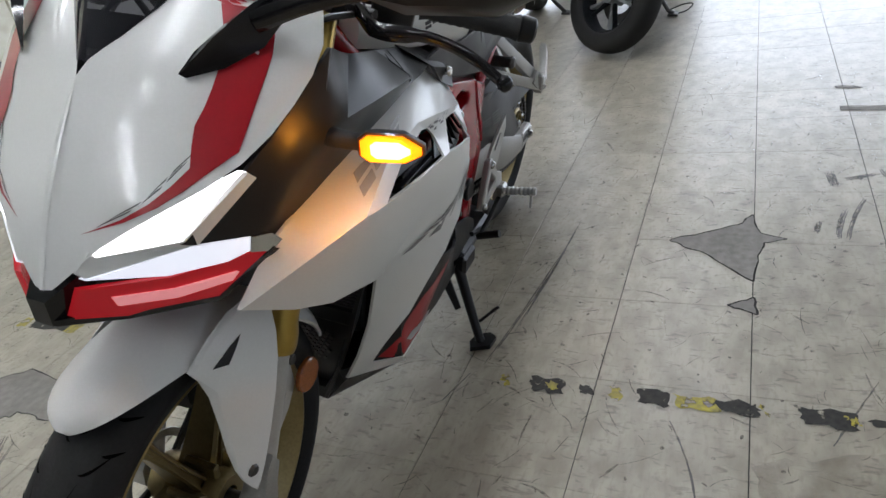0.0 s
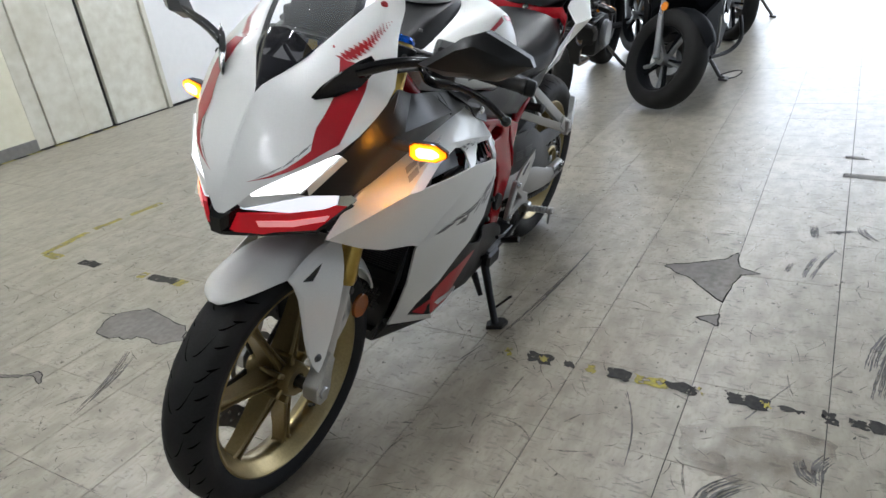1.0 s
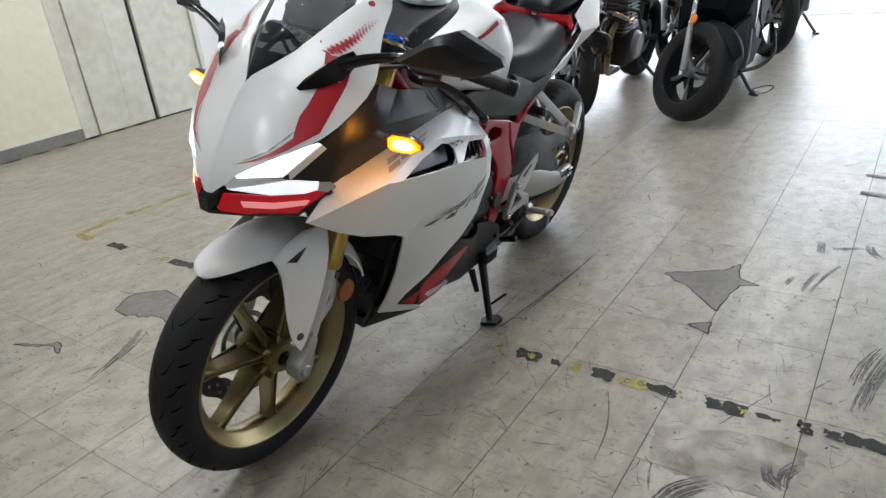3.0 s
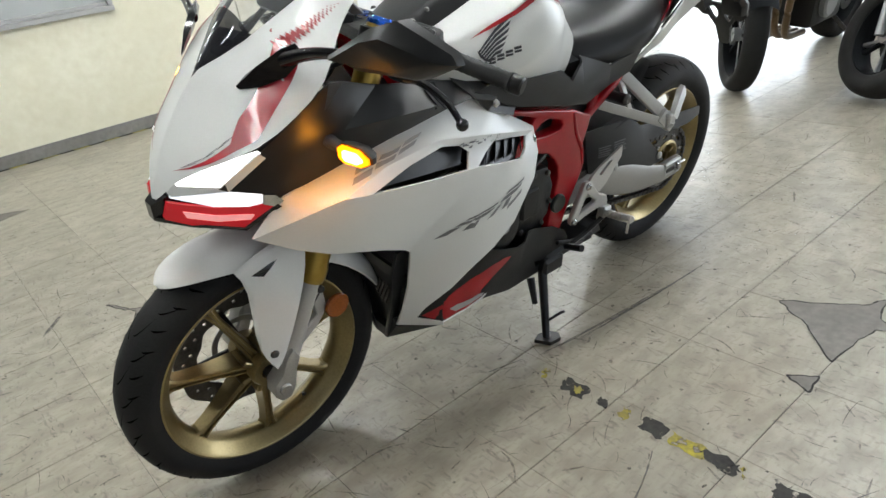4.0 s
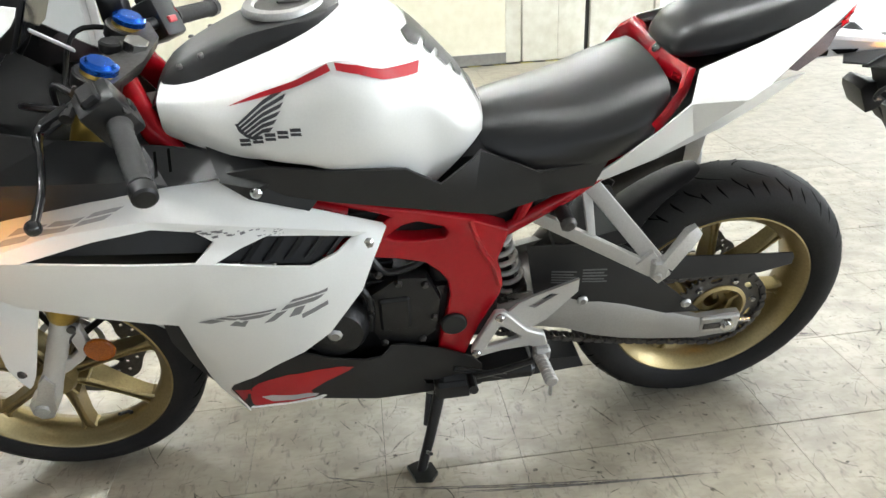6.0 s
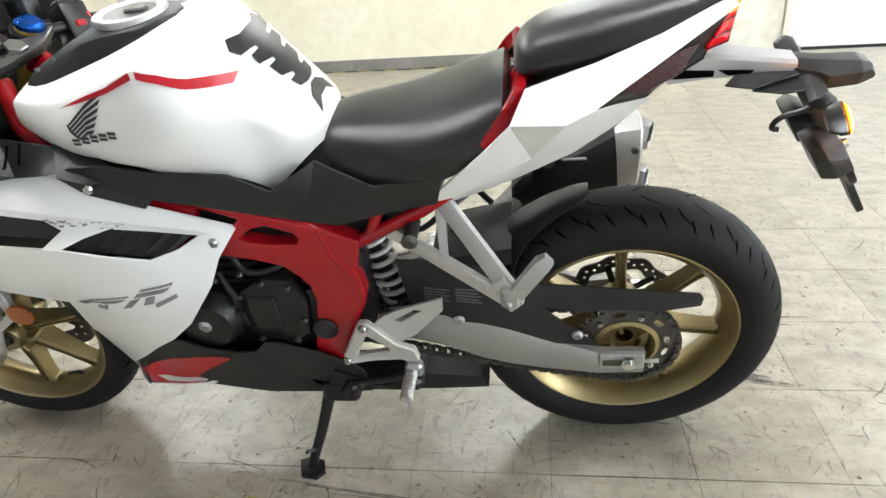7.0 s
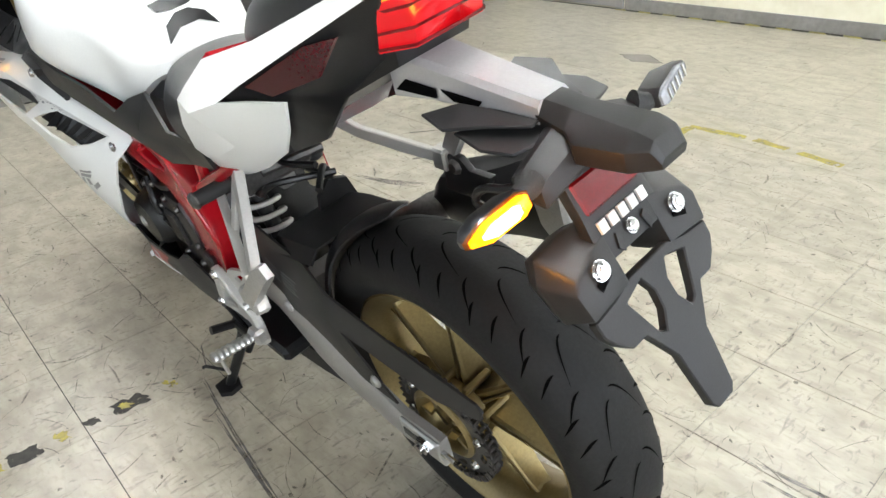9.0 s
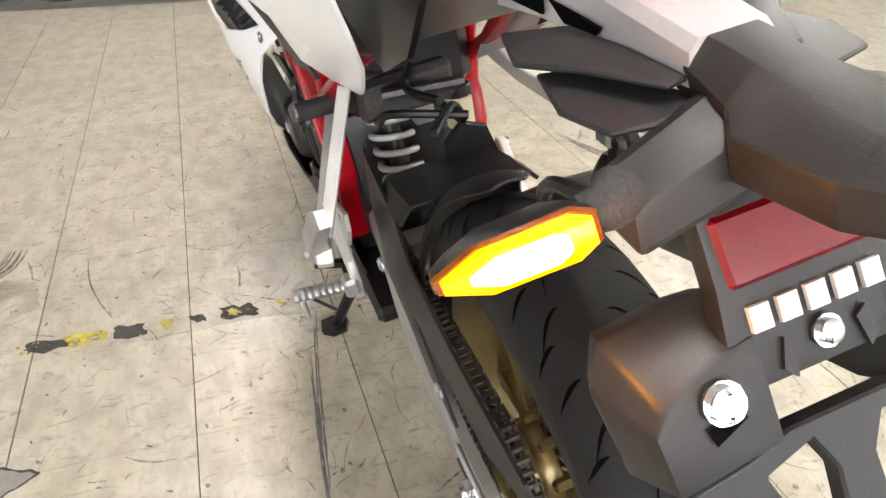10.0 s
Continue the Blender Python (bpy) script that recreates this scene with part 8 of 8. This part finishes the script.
    seat_loft(bm, [(-0.8, 0.76, 0.08, 0.80, 0.08, 0.83), (-1.0, 0.75, 0.13, 0.8, 0.13, 0.82), (-1.25, 0.8, 0.12, 0.86, 0.12, 0.9), (-1.55, 0.88, 0.08, 0.92, 0.08, 0.95)])
    soft(part("seat", bm, "seat", b, "black seat", 50), 1, 60)
    for s in (1, -1):
        bm = BM()
        add_tube(bm, [(-0.32, s * 0.05, 0.9), (-0.6, s * 0.12, 0.72), (-0.95, s * 0.13, 0.62), (-1.0, s * 0.12, 0.36), (-1.4, s * 0.11, 0.31)], 0.022, 10)
        part("frame_tube", bm, "bike_dark", b)
        bm = BM()
        add_tube(bm, [(-0.35, s * 0.1, 0.66), (-0.42, s * 0.22, 0.63), (-0.5, s * 0.24, 0.5)], 0.012, 8)
        part("engine_guard", bm, "steel", b)
        bm = BM()
        add_tube(bm, [(-0.28, s * 0.05, 1.0), (-0.33, s * 0.3, 1.06), (-0.45, s * 0.38, 1.04)], 0.012, 10)
        part("handlebar", bm, "black", b)
    bm = BM()
    add_lathe(bm, [(0.001, -0.07), (0.06, -0.06), (0.085, 0.0), (0.09, 0.02), (0.001, 0.025)], 28, False)
    part("headlight", bm, "clear_lens", b, "round headlight", at=S @ pose(-0.17, 0, 0.86, 0, 0, -90))
    bm = BM()
    add_tube(bm, [(-0.92, 0.13, 0.25), (-1.02, 0.22, 0.13), (-1.09, 0.27, 0.064)], 0.013, 8)
    add_box(bm, (-1.14, 0.25, 0.046), (-1.06, 0.31, 0.062), 0.004, 1)
    part("side_stand", bm, "steel", b)
    bm = BM()
    for pts in ([(-0.3, 0.1, 0.8), (-0.42, 0.15, 0.7), (-0.5, 0.16, 0.55)], [(-0.2, 0.05, 0.85), (-0.12, 0.1, 0.6), (-0.05, 0.09, 0.42)], [(-0.25, -0.06, 0.85), (-0.15, -0.1, 0.6), (-0.08, -0.09, 0.42)]):
        add_tube(bm, curve(pts, 5), 0.006, 8)
    part("cable", bm, "black", b)
    bm = BM()
    add_box(bm, (-0.47, 0.17, 0.56), (-0.36, 0.19, 0.585), 0.006, 1)
    part("marker_strip", bm, "orange", b)
    return b


def scooter(m):
    b = thing("scooter", "black adventure scooter with silver edges on its side stand", "scooter", m)
    plain_wheel(b, "front_wheel", 0.285, 0.14, 0.185, (0, 0, 0.283), 5, 50, 17)
    plain_wheel(b, "rear_wheel", 0.27, 0.13, 0.17, (-1.32, 0, 0.27), 5)
    S = pose(-0.03, 0, 0.285, 0, 0, 50) @ pose(0.03, 0, 0, -17, 0, 0) @ pose(0, 0, -0.285)
    for s in (1, -1):
        bm = BM()
        add_tube(bm, [S @ Vector((-0.015, s * 0.09, 0.27)), S @ Vector((-0.11, s * 0.09, 0.50))], 0.02, 12)
        f = part("fork_slider", bm, "bike_grey", b, "silver fork slider")
        bm = BM()
        add_tube(bm, [S @ Vector((-0.11, s * 0.09, 0.50)), S @ Vector((-0.24, s * 0.08, 0.82))], 0.016, 12)
        part("fork_tube", bm, "chrome", b)
        bm = BM()
        add_cyl(bm, S @ Vector((-0.08, s * 0.115, 0.55)), S @ Vector((-0.08, s * 0.125, 0.55)), 0.026, 20, bev=0.002)
        part("fork_reflector", bm, "orange", f, "round orange reflector")
    bm = BM()
    rings = []
    for a, w in ((32, 0.03), (45, 0.06), (70, 0.075), (100, 0.08), (130, 0.075), (150, 0.06)):
        r = radians(a)
        rings.append([S @ Vector((0.32 * math.cos(r), y * w, 0.285 + 0.32 * math.sin(r) - 0.05 * abs(y) ** 2)) for y in (-1, -0.6, 0, 0.6, 1)])
    add_loft(bm, rings, False, False)
    soft(part("front_fender", bm, "bike_dark", b, "dark peaked front mudguard", 50), 1, 80)

    def slab(name, pts, mat, label="", thick=0.01):
        for s in (1, -1):
            bm = BM()
            add_panel(bm, pts, thick, side=s)
            part(name, bm, mat, b, label, 30)
    bm = BM()
    add_loft(bm, [[(x, y, z) for y, z in p] for x, p in ((-0.16, [(-0.06, 0.62), (0.06, 0.62), (0.12, 0.85), (0.08, 1.05), (-0.08, 1.05), (-0.12, 0.85)]), (-0.24, [(-0.17, 0.5), (0.17, 0.5), (0.22, 0.8), (0.15, 1.1), (-0.15, 1.1), (-0.22, 0.8)]), (-0.42, [(-0.19, 0.28), (0.19, 0.28), (0.22, 0.75), (0.12, 1.0), (-0.12, 1.0), (-0.22, 0.75)]))])
    part("front_shield", bm, "bike_dark", b, "dark front shield", 30)
    slab("silver_edge", [(-0.22, 0.86, 0.2), (-0.20, 0.80, 0.215), (-0.33, 0.58, 0.225), (-0.40, 0.50, 0.222), (-0.38, 0.56, 0.225), (-0.28, 0.80, 0.225)], "bike_grey", "silver edge strip")
    slab("lower_panel", [(-0.24, 0.60, 0.2), (-0.36, 0.24, 0.19), (-0.95, 0.20, 0.19), (-1.05, 0.34, 0.2), (-0.6, 0.42, 0.215), (-0.45, 0.52, 0.22)], "bike_dark")
    bm = BM()
    add_panel(bm, [(-0.10, 0.54, 0.165), (-0.09, 0.27, 0.168), (-0.16, 0.235, 0.175), (-0.36, 0.205, 0.192), (-0.62, 0.20, 0.195), (-0.55, 0.30, 0.212), (-0.40, 0.46, 0.224), (-0.26, 0.60, 0.21)], 0.02)
    part("leg_guard", bm, "bike_dark", b, "dark lower leg guard", 30)
    bm = BM()
    add_tube(bm, [(-0.46, 0.212, 0.24), (-0.40, 0.224, 0.34), (-0.30, 0.226, 0.46), (-0.27, 0.222, 0.52)], 0.008, 8)
    part("silver_line", bm, "bike_grey", b, "thin silver edge of the leg guard")
    bm = BM()
    add_tube(bm, curve([(-0.36, 0.20, 0.25), (-0.52, 0.29, 0.27), (-0.62, 0.335, 0.34), (-0.68, 0.30, 0.46)], 5), 0.013, 8)
    part("crash_bar", bm, "black", b)
    slab("rear_panel", [(-0.75, 0.5, 0.2), (-0.95, 0.42, 0.2), (-1.5, 0.68, 0.13), (-1.55, 0.78, 0.12), (-1.1, 0.74, 0.19), (-0.78, 0.72, 0.16)], "bike_dark")
    bm = BM()
    add_box(bm, (-1.1, -0.16, 0.3), (-0.35, 0.16, 0.42), 0.03, 2)
    part("footboard", bm, "black", b)
    bm = BM()
    add_box(bm, (-1.45, -0.12, 0.22), (-0.85, 0.13, 0.42), 0.04, 2)
    part("engine", bm, "engine", b)
    bm = BM()
    seat_loft(bm, [(-0.7, 0.72, 0.1, 0.76, 0.1, 0.79), (-0.9, 0.73, 0.16, 0.78, 0.16, 0.81), (-1.2, 0.76, 0.16, 0.83, 0.15, 0.87), (-1.55, 0.8, 0.1, 0.85, 0.1, 0.88)])
    soft(part("seat", bm, "seat", b, "long black seat", 50), 1, 60)
    bm = BM()
    add_tube(bm, [(-0.95, -0.17, 0.3), (-1.2, -0.19, 0.35), (-1.6, -0.2, 0.48)], [0.04, 0.06, 0.055], 14)
    part("silencer", bm, "black", b)
    bm = BM()
    add_tube(bm, [(-0.60, 0.12, 0.26), (-0.63, 0.21, 0.14), (-0.65, 0.25, 0.08), (-0.68, 0.28, 0.062)], 0.012, 8)
    add_box(bm, (-0.72, 0.25, 0.048), (-0.64, 0.31, 0.064), 0.004, 1)
    add_tube(bm, curve([(-0.65, 0.26, 0.085), (-0.66, 0.33, 0.118), (-0.66, 0.385, 0.125), (-0.67, 0.36, 0.085), (-0.67, 0.31, 0.062)], 4), 0.0045, 6)
    part("side_stand", bm, "steel", b)
    for s in (1, -1):
        bm = BM()
        add_panel(bm, [(-0.205, 0.88, 0.05), (-0.2, 0.82, 0.06), (-0.235, 0.84, 0.17), (-0.24, 0.88, 0.16)], 0.01, side=s)
        part("headlight", bm, "clear_lens", b)
        bm = BM()
        add_tube(bm, [(-0.35, s * 0.05, 1.08), (-0.42, s * 0.34, 1.1)], 0.012, 10)
        part("handlebar", bm, "black", b)
    return b


lean_l = lambda x, y, yaw, lean=-9: pose(x, y, 0, 0, 0, yaw) @ pose(0, 0, 0, lean, 0, 0)
naked = naked_bike(lean_l(-1.80, -0.62, 3), "dark naked motorcycle with bronze header pipes")
scooter(lean_l(-1.86, 0.085, 2))
copy_thing(naked, lean_l(-4.0, 0.12, 2))["label"] = "dark naked motorcycle parked behind the scooter"
copy_thing(naked, lean_l(-3.6, -0.55, 0))["label"] = "dark motorcycle parked behind the first ones"

# workshop clutter beyond the corner
M["cone"] = node_mat("orange_cone", (0.75, 0.10, 0.03), 0.5, 0, 0.2, 20)
cone = thing("traffic_cone", "red orange traffic cone on the workshop floor", "traffic cone", pose(5.05, -4.55, 0))
bm = BM()
add_loft(bm, [[(r * math.cos(2 * math.pi * k / 24), r * math.sin(2 * math.pi * k / 24), z) for k in range(24)] for r, z in ((0.14, 0.03), (0.10, 0.2), (0.03, 0.68), (0.02, 0.7))])
part("cone_body", bm, "cone", cone)
bm = BM()
add_box(bm, (-0.18, -0.18, 0), (0.18, 0.18, 0.03), 0.02, 2)
part("cone_base", bm, "cone", cone)
M["jack_blue"] = node_mat("blue_machine_paint", (0.02, 0.16, 0.42), 0.4, 0.1, 0.3, 30)
jack = thing("floor_jack", "blue trolley jack beside the wall corner", "jack", pose(4.25, -4.4, 0, 0, 0, 30))
bm = BM()
for s in (-0.13, 0.13):
    add_loft(bm, [[(x, s - 0.02, z0), (x, s + 0.02, z0), (x, s + 0.02, z1), (x, s - 0.02, z1)] for x, z0, z1 in ((-0.3, 0.05, 0.12), (0.1, 0.05, 0.2), (0.3, 0.05, 0.14))])
add_box(bm, (-0.1, -0.11, 0.1), (0.1, 0.11, 0.16), 0.01)
part("chassis", bm, "jack_blue", jack)
bm = BM()
add_tube(bm, [(0.05, 0, 0.14), (-0.35, 0, 0.26)], 0.03, 10)
part("arm", bm, "jack_blue", jack)
for x in (-0.27, 0.24):
    for s in (-0.17, 0.17):
        bm = BM()
        add_cyl(bm, (x, s - 0.02, 0.05), (x, s + 0.02, 0.05), 0.05, 18, bev=0.004)
        part("wheel", bm, "steel", jack)
bm = BM()
add_tube(bm, [(0.28, 0, 0.12), (0.6, 0, 0.55)], 0.015, 10)
part("handle", bm, "black", jack)
paddock = thing("paddock_stand", "bare white metal paddock stand on the workshop floor", "stand", pose(6.0, -4.3, 0))
for pts in ([(-0.3, -0.25, 0.03), (0.2, -0.2, 0.3)], [(-0.3, 0.25, 0.03), (0.2, 0.2, 0.3)], [(-0.3, -0.25, 0.03), (-0.3, 0.25, 0.03)], [(0.2, -0.2, 0.3), (0.25, -0.2, 0.02)], [(0.2, 0.2, 0.3), (0.25, 0.2, 0.02)], [(0.0, -0.22, 0.18), (0.0, 0.22, 0.18)]):
    bm = BM()
    add_tube(bm, pts, 0.014, 8)
    part("bar", bm, "alu_paint", paddock)

# ---- floor tiles: the nearest as pieces of their own, the rest joined ----
tile_bm = BM()
add_box(tile_bm, (0.0005, 0.0011, -0.003), (TILE - 0.0005, TILE - 0.0011, 0.0), 0.0004, 1)
tile_me = mesh_of("tile", tile_bm, "tile")
rng = random.Random(3)
spots = []
for i in range(-24, 12):
    for j in range(-16, 25):
        x, y = 0.457 + TILE * i, 0.515 + TILE * j
        if -6.75 < x and x + TILE < EDGE + 0.02 and WALL - 0.16 < y < 7.7:
            spots.append((abs(x - 0.6) + 0.75 * abs(y + 0.1), x, y, rng.uniform(-0.0004, 0.0)))
spots.sort()
for _, x, y, z in spots[:300]:
    ob = new("tile", tile_me)
    ob.parent = floor
    ob.location = (x, y, z)
verts, faces = [], []
for _, x, y, z in spots[300:]:
    b = len(verts)
    g = 0.0009
    verts += [(x + a, y + c, z + h) for h in (-0.003, 0) for a, c in ((g, g), (TILE - g, g), (TILE - g, TILE - g), (g, TILE - g))]
    faces += [(b + 4, b + 5, b + 6, b + 7)] + [(b + k, b + (k + 1) % 4, b + 4 + (k + 1) % 4, b + 4 + k) for k in range(4)]
me = bpy.data.meshes.new("far_tiles")
me.from_pydata(verts, [], faces)
me.materials.append(M["tile"])
rest = new("far_tile", me)
rest.parent = floor
tagged(rest, kind="stuff")
